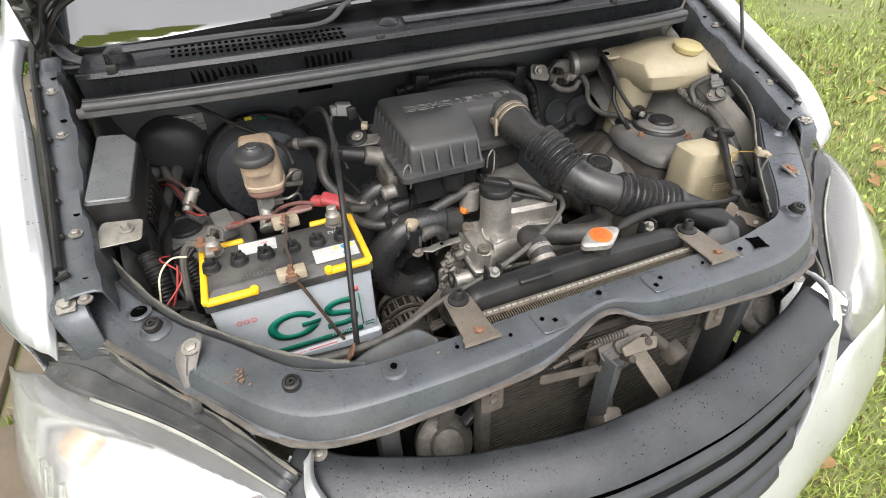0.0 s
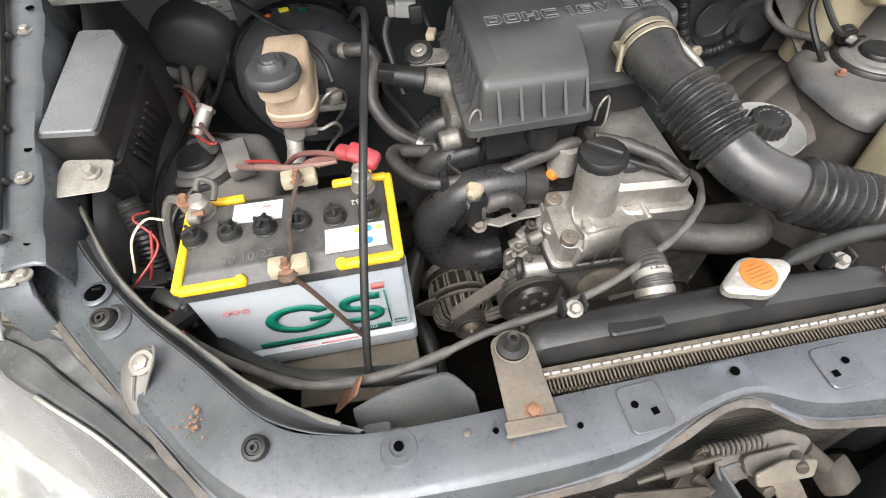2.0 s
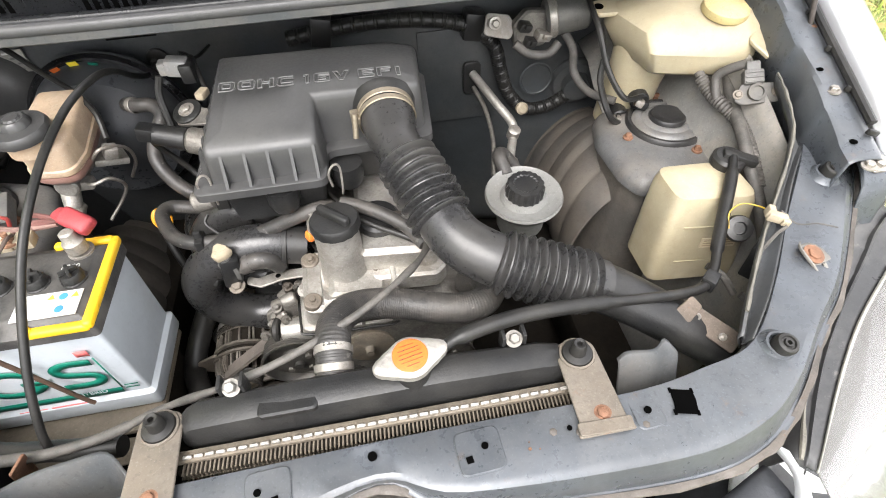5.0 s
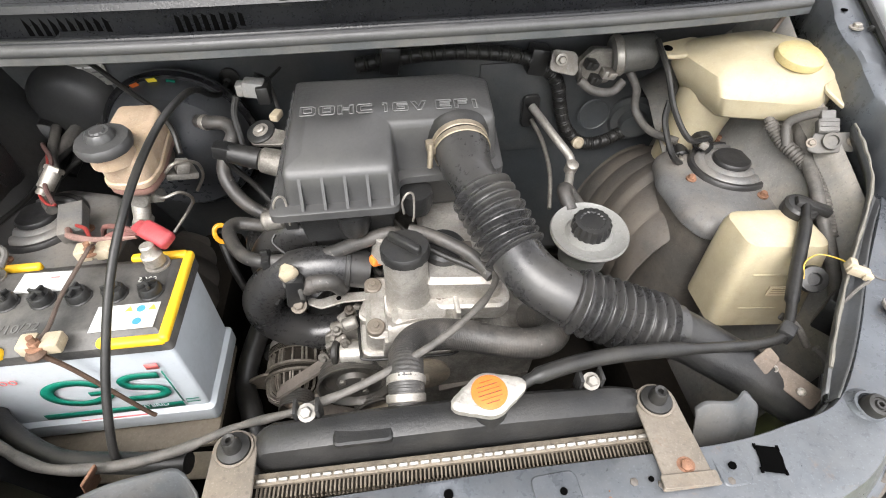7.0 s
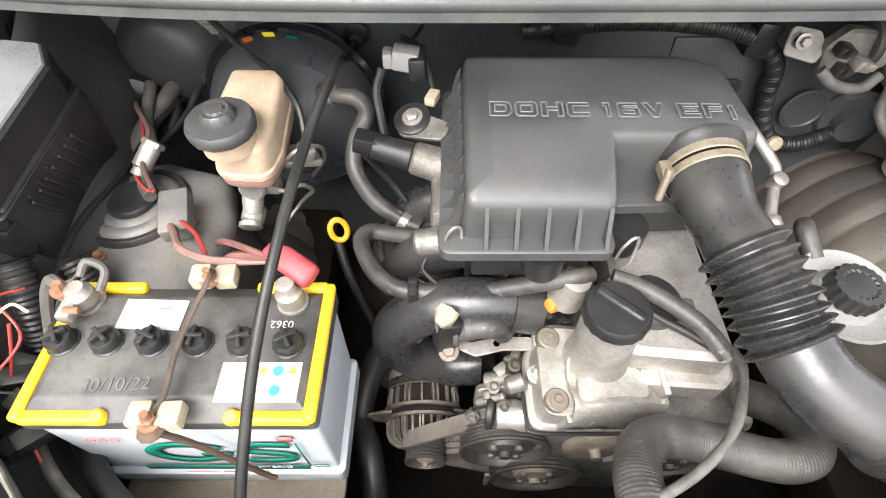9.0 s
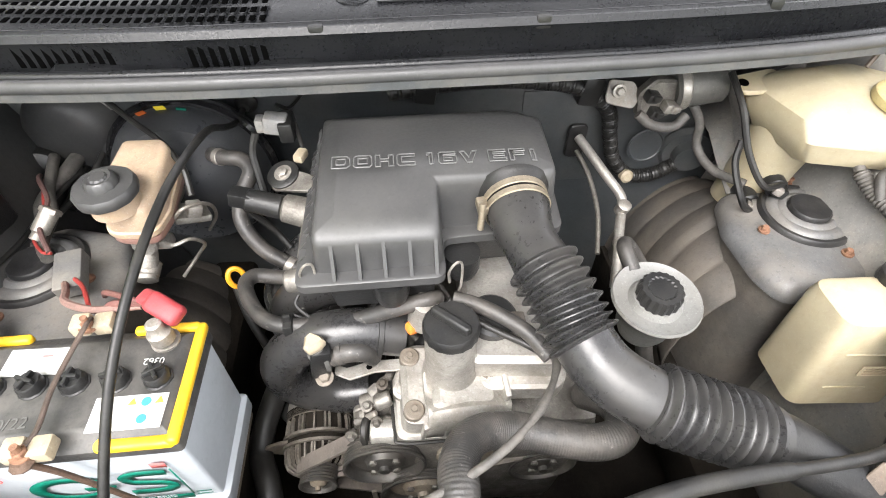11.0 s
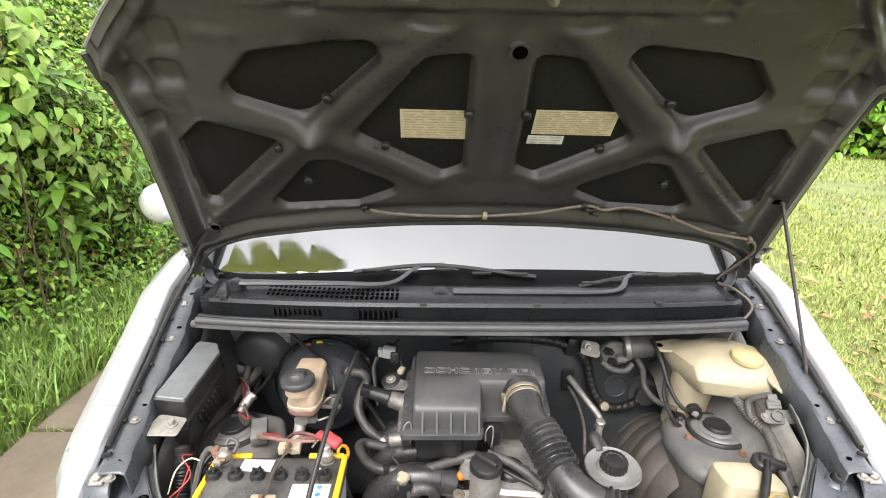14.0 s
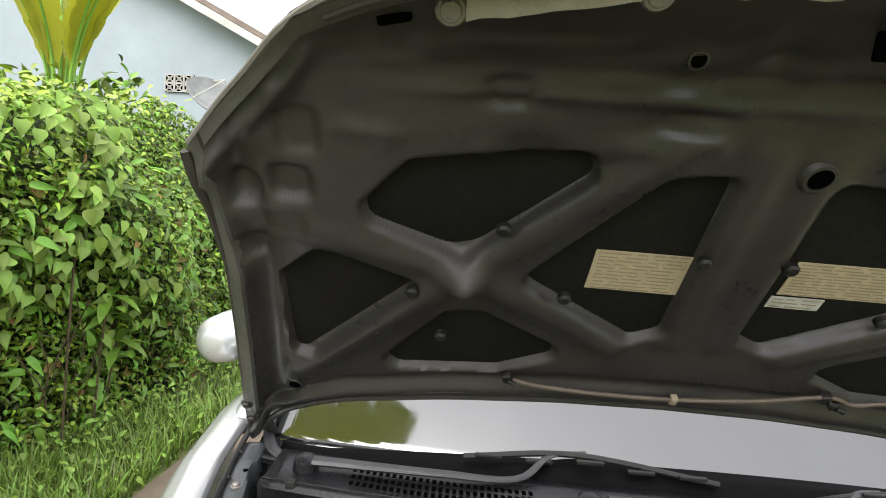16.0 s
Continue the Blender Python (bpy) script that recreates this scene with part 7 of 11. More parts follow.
# air-con pipes on the bulkhead
ac = thing("aircon_pipes", (0.3, 0.6, 0.75), "bare aluminium air-conditioning pipes from the bulkhead", "pipe")
bm = B()
tube(bm, [(0.275, 0.672, 0.815), (0.288, 0.64, 0.805), (0.31, 0.595, 0.785), (0.328, 0.562, 0.768), (0.328, 0.545, 0.755), (0.312, 0.5, 0.742), (0.3, 0.46, 0.728), (0.29, 0.42, 0.69)], 0.0085, 14)
part("pipe", bm, ALU, ac)
bm = B()
tube(bm, [(0.277, 0.672, 0.785), (0.29, 0.62, 0.765), (0.29, 0.55, 0.74), (0.275, 0.48, 0.71)], 0.0045, 10)
part("pipe", bm, ALUD, ac)
bm = B()
lathe(bm, [(0.011, 0), (0.013, 0.003), (0.013, 0.014), (0.011, 0.017)], frame_at((0.308, 0.486, 0.737), (1, 0, 0), (0.1, -0.9, -0.3)), 12)
part("fitting", bm, STEEL, ac, "small brass-grey fitting")
bm = B()
lathe(bm, [(0.012, 0), (0.012, 0.02), (0.009, 0.022)], frame_at((0.325, 0.54, 0.75), (1, 0, 0), (0.1, -0.3, 1)), 12)
part("fitting", bm, STEEL, ac, "small brass-grey fitting")
bm = B()
slab(bm, [(-0.018, -0.035), (0.018, -0.035), (0.018, 0.035), (-0.018, 0.035)], 0, 0.008, 0.012, 0.002, frame_at((0.276, 0.686, 0.8), (1, 0, 0), (0, -1, 0)))
part("flange", bm, BLACKPL, ac)

# heater hoses and breather hoses beside the air filter
h1 = thing("vacuum_hose", (-0.28, 0.5, 0.85), "black rubber servo vacuum hose in an S-bend", "hose")
bm = B()
tube(bm, [(-0.335, 0.588, 0.883), (-0.31, 0.566, 0.892), (-0.283, 0.558, 0.892), (-0.27, 0.54, 0.882), (-0.283, 0.512, 0.862), (-0.285, 0.482, 0.838), (-0.262, 0.458, 0.805), (-0.225, 0.442, 0.782), (-0.2, 0.43, 0.778)], 0.0115, 16)
part("hose", bm, HOSE, h1)
bm = B()
for p, d in (((-0.318, 0.572, 0.889), (1, -0.8, 0.2)), ((-0.222, 0.44, 0.781), (1, -0.5, -0.4))):
    bm = B()
    lathe(bm, [(0.0118, -0.006), (0.013, -0.005), (0.013, 0.005), (0.0118, 0.006)], frame_at(p, (0, 0, 1), d), 18, False, False)
    part("clamp", bm, STEEL, h1, "small hose clamp")
h2 = thing("breather_hose", (-0.15, 0.31, 0.8), "grey-black breather hose curving under the filter box", "hose")
bm = B()
tube(bm, [(-0.2, 0.405, 0.79), (-0.235, 0.402, 0.8), (-0.262, 0.4, 0.808), (-0.27, 0.378, 0.812), (-0.25, 0.335, 0.812), (-0.222, 0.312, 0.812), (-0.18, 0.305, 0.812), (-0.13, 0.303, 0.816), (-0.09, 0.3, 0.832), (-0.055, 0.297, 0.848), (-0.025, 0.298, 0.855), (-0.012, 0.305, 0.848)], 0.0105, 16)
part("hose", bm, HOSE, h2)
bm = B()
box(bm, (-0.203, 0.307, 0.812), (0.012, 0.026, 0.026), 0.002)
box(bm, (-0.203, 0.307, 0.828), (0.01, 0.006, 0.014), 0.001)
part("clip", bm, BLACKPL, h2, "black plastic clip")
h3 = thing("fuel_hose", (0.05, 0.27, 0.87), "thin black hoses beside the oil filler", "hose")
bm = B()
tube(bm, [(0.005, 0.288, 0.868), (0.03, 0.279, 0.865), (0.06, 0.262, 0.86), (0.088, 0.24, 0.853), (0.108, 0.21, 0.845)], 0.0095, 14)
part("hose", bm, HOSE, h3)
bm = B()
tube(bm, [(-0.002, 0.285, 0.87), (0.02, 0.27, 0.856), (0.05, 0.252, 0.848), (0.08, 0.236, 0.842), (0.105, 0.222, 0.835)], 0.0045, 10)
part("hose", bm, RUBBER, h3)
bm = B()
lathe(bm, [(0.03, -0.01), (0.03, 0.006), (0.026, 0.01)], frame_at((0.052, 0.275, 0.84), (1, 0, 0), (0.1, -0.1, 1)), 24)
part("valve", bm, BLACKPL, h3, "round black breather valve")

# throttle sensors left of the filter box
ts = thing("throttle_body", (-0.2, 0.43, 0.88), "throttle body with grey sensor plugs", "throttle")
bm = B()
cyl(bm, (-0.165, 0.425, 0.893), (-0.205, 0.432, 0.903), 0.021, 0.019, edge=0.003)
cyl(bm, (-0.17, 0.34, 0.865), (-0.2, 0.34, 0.86), 0.015, edge=0.003)
box(bm, (-0.168, 0.4, 0.865), (0.03, 0.1, 0.06), 0.008)
slab(bm, [(-0.03, -0.02), (0.03, -0.012), (0.03, 0.012), (-0.03, 0.02)], 0, 0.006, 0.012, 0.001, frame_at((-0.19, 0.467, 0.915), (1, -0.4, 0), (-0.2, -0.3, 1)))
part("housing", bm, ALUD, ts, "dirty cast metal housing")
bm = B()
cyl(bm, (-0.205, 0.432, 0.903), (-0.25, 0.44, 0.914), 0.0165, 0.015, edge=0.002)
box(bm, (-0.256, 0.441, 0.917), (0.03, 0.022, 0.022), 0.003, (0, 12, -8))
part("sensor_plug", bm, BLACKPL, ts, "black cylindrical sensor plug")
bm = B()
box(bm, (-0.214, 0.54, 0.962), (0.032, 0.024, 0.026), 0.004, (0, 8, -4))
box(bm, (-0.235, 0.541, 0.962), (0.012, 0.02, 0.02), 0.003)
part("air_sensor_plug", bm, pbr("grey_plug", (0.22, 0.22, 0.22), 0.5, 0, 0.15, 40, 0.1, dust=0.3), ts, "grey sensor plug")
bm = B()
box(bm, (-0.2, 0.541, 0.955), (0.02, 0.04, 0.03), 0.004)
part("bracket", bm, BLACKPL, ts)
bm = B()
lathe(bm, [(0.022, 0), (0.022, 0.006), (0.018, 0.008)], frame_at((-0.205, 0.478, 0.918), (1, 0, 0), (-0.2, -0.3, 1)), 24)
part("bracket", bm, BLACKPL, ts)
bm = B()
bolt(bm, (-0.205, 0.476, 0.925), (-0.2, -0.3, 1), 0.008, 0.007)
part("bolt", bm, STEEL, ts)
bm = B()
tube(bm, [(-0.242, 0.53, 0.955), (-0.25, 0.52, 0.93), (-0.245, 0.5, 0.9), (-0.235, 0.47, 0.86)], 0.0055, 8)
tube(bm, [(-0.2, 0.69, 0.92), (-0.215, 0.64, 0.925), (-0.222, 0.6, 0.955), (-0.195, 0.56, 0.96), (-0.18, 0.515, 0.93)], 0.003, 8)
tube(bm, [(-0.255, 0.44, 0.91), (-0.262, 0.46, 0.88), (-0.24, 0.47, 0.83), (-0.22, 0.46, 0.8)], 0.005, 8)
part("sensor_wire", bm, RUBBER, ts, "thin black wires")
bm = B()
box(bm, (-0.182, 0.5, 0.935), (0.014, 0.022, 0.012), 0.003, (0, 0, -20))
part("cream_clip", bm, CREAM, ts)

# dipstick
dip = thing("dipstick", (-0.318, 0.475, 0.6), "dipstick with a yellow-orange ring handle", "dipstick")
bm = B()
dm = frame_at((-0.325, 0.475, 0.722), (0.9, 0.3, 0.2), (0.3, -0.7, 0.5))
rings_ = []
for k in range(24):
    a = 2 * math.pi * k / 24
    c = Vector((0.012 * math.cos(a), 0.016 * math.sin(a), 0))
    d = c.normalized()
    rings_.append([dm @ (c + d * 0.0045 * math.cos(b) + Vector((0, 0, 0.0045 * math.sin(b)))) for b in (2 * math.pi * j / 8 for j in range(8))])
vs = rings(bm, rings_ + [rings_[0]], cap0=False, cap1=False)
part("handle", bm, pbr("dip_yellow", (0.8, 0.36, 0.02), 0.4, 0, 0.1, 40, 0.05), dip)
bm = B()
tube(bm, [(-0.328, 0.468, 0.706), (-0.31, 0.43, 0.66), (-0.27, 0.38, 0.57)], 0.007, 10)
part("tube", bm, RUBBER, dip)

# cables
ca = thing("control_cable", (-0.3, 0.3, 0.85), "thick black sheathed cable slung across the battery", "cable")
bm = B()
tube(bm, [(-0.297, 0.7, 0.902), (-0.303, 0.65, 0.9), (-0.298, 0.58, 0.935), (-0.285, 0.5, 0.985), (-0.275, 0.42, 1.018), (-0.279, 0.33, 1.028), (-0.29, 0.24, 1.01), (-0.305, 0.16, 0.965), (-0.322, 0.09, 0.89), (-0.334, 0.048, 0.82), (-0.338, 0.037, 0.78)], 0.0046, 12)
part("sheath", bm, RUBBER, ca)
bm = B()
lathe(bm, [(0.018, 0), (0.018, 0.006), (0.012, 0.01), (0.008, 0.02)], frame_at((-0.297, 0.704, 0.902), (1, 0, 0), (0, -1, 0)), 18)
part("grommet", bm, RUBBER, ca)
bm = B()
slab(bm, [(-0.012, -0.04), (0.01, -0.045), (0.014, 0.045), (-0.008, 0.05)], 0, 0.003, 0.004, 0.0008, frame_at((-0.362, 0.022, 0.785), (0.5, 0.75, -0.1), (-0.9, 0.3, 0.5)))
part("anchor", bm, RUST, ca, "rusty anchor bracket")
bc = thing("bonnet_cable", (-0.4, 0.6, 0.93), "thin black cable over the brake servo", "cable")
bm = B()
tube(bm, [(-0.53, 0.66, 0.995), (-0.48, 0.63, 0.972), (-0.43, 0.595, 0.945), (-0.385, 0.56, 0.928), (-0.352, 0.52, 0.912), (-0.342, 0.49, 0.885)], 0.0045, 8)
part("sheath", bm, RUBBER, bc)
oh = thing("overflow_hose", (0.3, 0.06, 0.85), "black overflow hose from radiator to coolant bottle", "hose")
bm = B()
tube(bm, [(0.088, 0.02, 0.885), (0.12, 0.032, 0.892), (0.18, 0.044, 0.892), (0.25, 0.052, 0.882), (0.33, 0.06, 0.862), (0.4, 0.07, 0.842), (0.44, 0.082, 0.832), (0.466, 0.106, 0.832), (0.488, 0.14, 0.838), (0.515, 0.18, 0.848), (0.548, 0.228, 0.862), (0.572, 0.266, 0.868)], lambda u, s: 0.0085 if (0.05 < u < 0.35 or 0.72 < u < 0.95) else 0.0062, 14)
part("hose", bm, RUBBER, oh)
bm = B()
box(bm, (0.45, 0.088, 0.832), (0.022, 0.018, 0.02), 0.003, (0, 0, 40))
part("clip", bm, BLACKPL, oh)
lm = thing("wiring_loom", (-0.2, 0.05, 0.82), "dusty taped wiring loom across the radiator", "wiring")
bm = B()
LP = [(0.112, 0.215, 0.85), (0.108, 0.19, 0.86), (0.09, 0.155, 0.872), (0.06, 0.118, 0.885), (0.015, 0.085, 0.885), (-0.06, 0.055, 0.872), (-0.13, 0.04, 0.86), (-0.2, 0.042, 0.835), (-0.27, 0.036, 0.808), (-0.34, 0.03, 0.802), (-0.41, 0.038, 0.8), (-0.475, 0.072, 0.8), (-0.53, 0.11, 0.8), (-0.58, 0.16, 0.79), (-0.62, 0.22, 0.77)]
tube(bm, LP, lambda u, s: (0.0044 if u < 0.5 else 0.006) + 0.0007 * math.sin(s * 90) * (1 if math.sin(s * 23) > 0.2 else 0), 12, 12)
part("loom", bm, TAPE, lm)
bm = B()
tube(bm, [(-0.26, 0.03, 0.79), (-0.33, 0.04, 0.785), (-0.42, 0.06, 0.775), (-0.5, 0.11, 0.765), (-0.56, 0.17, 0.75)], 0.012, 12)
part("loom", bm, RUBBER, lm)
# wires and connectors near the battery
wr = thing("loose_wiring", (-0.56, 0.2, 0.78), "loose black connectors with red and pale wires", "wiring")
for k, (x, y, z, a) in enumerate(((-0.587, 0.192, 0.835, 20), (-0.562, 0.165, 0.83, -30), (-0.548, 0.142, 0.822, 50), (-0.57, 0.14, 0.81, 70), (-0.6, 0.215, 0.82, -10))):
    bm = B()
    box(bm, (x, y, z), (0.038, 0.02, 0.018), 0.003, (10, 15, a))
    box(bm, (x + 0.018 * math.cos(radians(a)), y + 0.018 * math.sin(radians(a)), z - 0.004), (0.02, 0.014, 0.013), 0.003, (10, 15, a))
    part("connector", bm, BLACKPL, wr)
for pts, r, m in ((((-0.6, 0.2, 0.85), (-0.59, 0.22, 0.885), (-0.57, 0.235, 0.9), (-0.545, 0.225, 0.905)), 0.002, WIRE_W), (((-0.585, 0.19, 0.84), (-0.57, 0.2, 0.87), (-0.56, 0.215, 0.9)), 0.0022, WIRE_R), (((-0.575, 0.26, 0.89), (-0.585, 0.24, 0.9), (-0.56, 0.21, 0.88), (-0.6, 0.17, 0.85)), 0.002, WIRE_R), (((-0.56, 0.15, 0.83), (-0.545, 0.12, 0.8), (-0.54, 0.105, 0.77)), 0.0022, WIRE_R), (((-0.617, 0.152, 0.888), (-0.6, 0.165, 0.87), (-0.56, 0.17, 0.85)), 0.002, RUBBER), (((-0.6, 0.2, 0.83), (-0.56, 0.18, 0.81), (-0.54, 0.15, 0.83), (-0.57, 0.13, 0.8)), 0.004, RUBBER), (((-0.53, 0.3, 0.88), (-0.56, 0.27, 0.86), (-0.57, 0.22, 0.82), (-0.56, 0.17, 0.78)), 0.0055, RUBBER)):
    bm = B()
    tube(bm, pts, r * 0.72, 8)
    part("wire", bm, m, wr)
hw = thing("harness_plug", (-0.54, 0.5, 0.82), "taped harness and plugs over the suspension tower", "wiring")
bm = B()
tube(bm, [(-0.6, 0.64, 0.86), (-0.585, 0.57, 0.85), (-0.565, 0.52, 0.84), (-0.555, 0.46, 0.84), (-0.535, 0.43, 0.84)], 0.008, 10)
tube(bm, [(-0.57, 0.69, 0.85), (-0.585, 0.62, 0.84), (-0.6, 0.56, 0.83), (-0.61, 0.5, 0.8)], 0.012, 10)
part("loom", bm, TAPE, hw)
bm = B()
tube(bm, [(-0.569, 0.66, 0.825), (-0.58, 0.57, 0.838), (-0.594, 0.48, 0.832), (-0.602, 0.4, 0.842), (-0.598, 0.33, 0.845), (-0.583, 0.26, 0.835), (-0.56, 0.2, 0.8)], 0.0042, 10)
part("cable", bm, RUBBER, hw, "thin black cable")
bm = B()
box(bm, (-0.497, 0.405, 0.835), (0.035, 0.062, 0.024), 0.003, (10, 0, 14))
part("relay", bm, pbr("relay_grey", (0.1, 0.1, 0.1), 0.4, 0, 0.15, 30, 0.1, dust=0.3), hw, "dark grey relay block")
bm = B()
cyl(bm, (-0.556, 0.47, 0.852), (-0.54, 0.497, 0.872), 0.012, edge=0.002)
cyl(bm, (-0.561, 0.462, 0.846), (-0.556, 0.47, 0.852), 0.009, edge=0.001)
lathe(bm, [(0.0145, 0), (0.0145, 0.006), (0.012, 0.008)], frame_at((-0.543, 0.492, 0.868), (0.8, 0.5, 0), (0.016, 0.027, 0.02)), 6)
part("pressure_switch", bm, STEEL, hw)
bm = B()
tube(bm, [(-0.63, 0.63, 0.835), (-0.59, 0.57, 0.868), (-0.557, 0.52, 0.868), (-0.55, 0.47, 0.862), (-0.527, 0.43, 0.852)], 0.0035, 8)
part('sheathed_wire', bm, pbr('dusty_sheath', (0.1, 0.055, 0.05), 0.6, 0, 0.3, 60, 0.1), hw)
bm = B()
tube(bm, [(-0.625, 0.63, 0.83), (-0.585, 0.56, 0.858), (-0.565, 0.5, 0.85), (-0.563, 0.465, 0.85), (-0.54, 0.435, 0.85), (-0.525, 0.43, 0.85)], 0.0022, 8)
part("wire", bm, WIRE_R, hw)
bm = B()
tube(bm, [(-0.485, 0.39, 0.84), (-0.455, 0.36, 0.86), (-0.43, 0.33, 0.88), (-0.41, 0.3, 0.89)], 0.0028, 8)
part("wire", bm, WIRE_R, hw)
bm = B()
tube(bm, [(-0.5, 0.39, 0.835), (-0.47, 0.35, 0.86), (-0.44, 0.31, 0.89), (-0.41, 0.29, 0.9), (-0.385, 0.285, 0.9), (-0.34, 0.283, 0.905)], 0.0045, 8)
part("wire", bm, pbr("grubby_wire", (0.2, 0.12, 0.1), 0.6, 0, 0.2, 60, 0.1), hw)
bm = B()
lathe(bm, [(0.036, 0), (0.04, 0.012), (0.038, 0.03), (0.03, 0.036), (0.02, 0.04)], frame_at((-0.635, 0.662, 0.83), (1, 0, 0), (0.15, -1, 0.1)), 24)
part("grommet", bm, RUBBER, hw, "round rubber bulkhead grommet")
for pts, r in ((((-0.585, 0.65, 0.84), (-0.575, 0.62, 0.82), (-0.585, 0.58, 0.8)), 0.011), (((-0.53, 0.685, 0.86), (-0.535, 0.65, 0.85), (-0.55, 0.6, 0.83), (-0.58, 0.54, 0.82)), 0.005)):
    bm = B()
    tube(bm, pts, r, 10)
    part("plug_lead", bm, RUBBER, hw)

# bulkhead loom and right-hand harness
fl = thing("bulkhead_loom", (0.25, 0.65, 0.9), "black corrugated loom clipped along the bulkhead", "wiring")
part("loom", bellows([(-0.06, 0.66, 0.93), (0.06, 0.655, 0.945), (0.16, 0.65, 0.945), (0.25, 0.655, 0.925), (0.31, 0.66, 0.88), (0.33, 0.665, 0.82), (0.35, 0.665, 0.765), (0.39, 0.665, 0.725), (0.44, 0.665, 0.725), (0.49, 0.67, 0.75)], 0.0125, 0.0015, 0.006, 0.0, 1.0, 14, 260), RUBBER, fl)
bm = B()
for x, z in ((0.0, 0.94), (0.27, 0.92)):
    bm = B()
    box(bm, (x, 0.66, z), (0.035, 0.035, 0.05), 0.004, (0, 10, 0))
    part("loom_clip", bm, BLACKPL, fl)
bm = B()
lathe(bm, [(0.012, 0), (0.013, 0.012), (0.008, 0.016)], frame_at((0.375, 0.655, 0.735), (1, 0, 0), (0.1, -1, 0.3)), 12)
part("cream_clip", bm, CREAM, fl)
bm = B()
lathe(bm, [(0.05, 0), (0.052, 0.01), (0.045, 0.02), (0.03, 0.022), (0.026, 0.04)], frame_at((0.5, 0.69, 0.765), (1, 0, 0), (-0.2, -1, -0.05)), 28)
part("grommet", bm, FIREWALL, fl)
mo = thing("wiper_motor", (0.4, 0.62, 0.97), "dusty wiper motor and linkage under the cowl", "motor")
bm = B()
cyl(bm, (0.392, 0.622, 0.935), (0.47, 0.616, 0.945), 0.033, 0.031, 28, 0.006)
part("motor", bm, pbr("motor_can", (0.1, 0.1, 0.095), 0.4, 0.4, 0.25, 30, 0.1, dust=0.4, dust_rgb=(0.2, 0.185, 0.16)), mo, "dull grey motor can")
bm = B()
lathe(bm, [(0.0345, -0.004), (0.036, 0.0), (0.036, 0.008), (0.0335, 0.011)], frame_at((0.4, 0.6215, 0.936), (0, 0, 1), (1, -0.08, 0.13)), 28, False, False)
part("motor_band", bm, STEEL, mo)
bm = B()
slab(bm, [(-0.034, -0.03), (0.02, -0.034), (0.036, -0.012), (0.03, 0.026), (-0.01, 0.034), (-0.036, 0.014)], 0, 0.022, 0.012, 0.004, frame_at((0.368, 0.628, 0.922), (1, 0, 0.1), (0.05, -1, 0.1)))
part("gear_case", bm, ALUD, mo, "dusty cast gear case")
for x, y, z, w in ((0.35, 0.6, 0.934, 0.022), (0.385, 0.598, 0.915, 0.028), (0.362, 0.6, 0.905, 0.02)):
    bm = B()
    box(bm, (x, y, z), (w, 0.018, 0.016), 0.003, (10, 15, 10))
    box(bm, (x + 0.004, y - 0.01, z + 0.002), (w * 0.6, 0.008, 0.01), 0.002, (10, 15, 10))
    part("connector", bm, STEEL if w > 0.025 else BLACKPL, mo)
bm = B()
slab(bm, [(-0.03, -0.018), (0.02, -0.022), (0.03, 0.0), (0.016, 0.02), (-0.026, 0.02)], 0, 0.004, 0.01, 0.001, frame_at((0.31, 0.62, 0.93), (1, 0, -0.2), (0.1, -0.8, 0.6)))
bolt(bm, (0.3, 0.612, 0.94), (0, -1, 0.3), 0.007, 0.009)
part("link_bracket", bm, STEEL, mo, "pale dusty link bracket")
bm = B()
tube(bm, [(0.335, 0.6, 0.905), (0.36, 0.59, 0.888), (0.395, 0.588, 0.885), (0.415, 0.595, 0.9)], 0.008, 10)
part("lead", bm, TAPE, mo, "taped lead hanging under the motor")
bm = B()
tube(bm, [(0.43, 0.61, 0.91), (0.447, 0.6, 0.88), (0.452, 0.59, 0.84), (0.47, 0.55, 0.82), (0.505, 0.51, 0.82)], 0.0075, 10)
part("lead", bm, TAPE, mo, "taped lead hanging under the motor")
rh = thing("wing_harness", (0.63, 0.35, 0.88), "taped harness with plugs along the inner wing", "wiring")
bm = B()
tube(bm, [(0.645, 0.46, 0.93), (0.64, 0.42, 0.9), (0.625, 0.37, 0.885), (0.612, 0.31, 0.87), (0.606, 0.27, 0.85), (0.61, 0.22, 0.81), (0.6, 0.17, 0.78), (0.58, 0.13, 0.76)], 0.0095, 10)
part("loom", bm, TAPE, rh)
bm = B()
tube(bm, [(0.6, 0.46, 0.915), (0.598, 0.43, 0.9)], 0.008, 10)
part("loom", bm, TAPE, rh)
sm = frame_at((0.64, 0.352, 0.912), (0.95, -0.25, 0.1), (-0.3, -0.62, 0.72))
bm = B()
slab(bm, [(-0.034, -0.012), (-0.02, -0.018), (0.03, -0.016), (0.038, 0.0), (0.03, 0.013), (-0.022, 0.014)], 0.004, 0.008, 0.007, 0.001, sm)
lathe(bm, [(0.0125, 0.006), (0.0125, 0.015), (0.0085, 0.016), (0.0085, 0.0125), (0.003, 0.0125)], sm @ pose(-0.002, -0.001, 0), 22)
part("sensor_plate", bm, pbr("sensor_plastic", (0.055, 0.054, 0.052), 0.45, 0, 0.25, 40, 0.1, dust=0.5, dust_rgb=(0.17, 0.155, 0.13)), rh, "dusty grey pressure sensor")
for x, y in ((-0.027, -0.002), (0.026, -0.001)):
    bm = B()
    bolt(bm, sm @ Vector((x, y, 0.008)), sm.to_3x3() @ Vector((0, 0, 1)), 0.0048, 0.005)
    part("screw", bm, WORN, rh)
bm = B()
box(bm, (-0.006, 0.022, 0.008), (0.028, 0.022, 0.016), 0.003, m=sm)
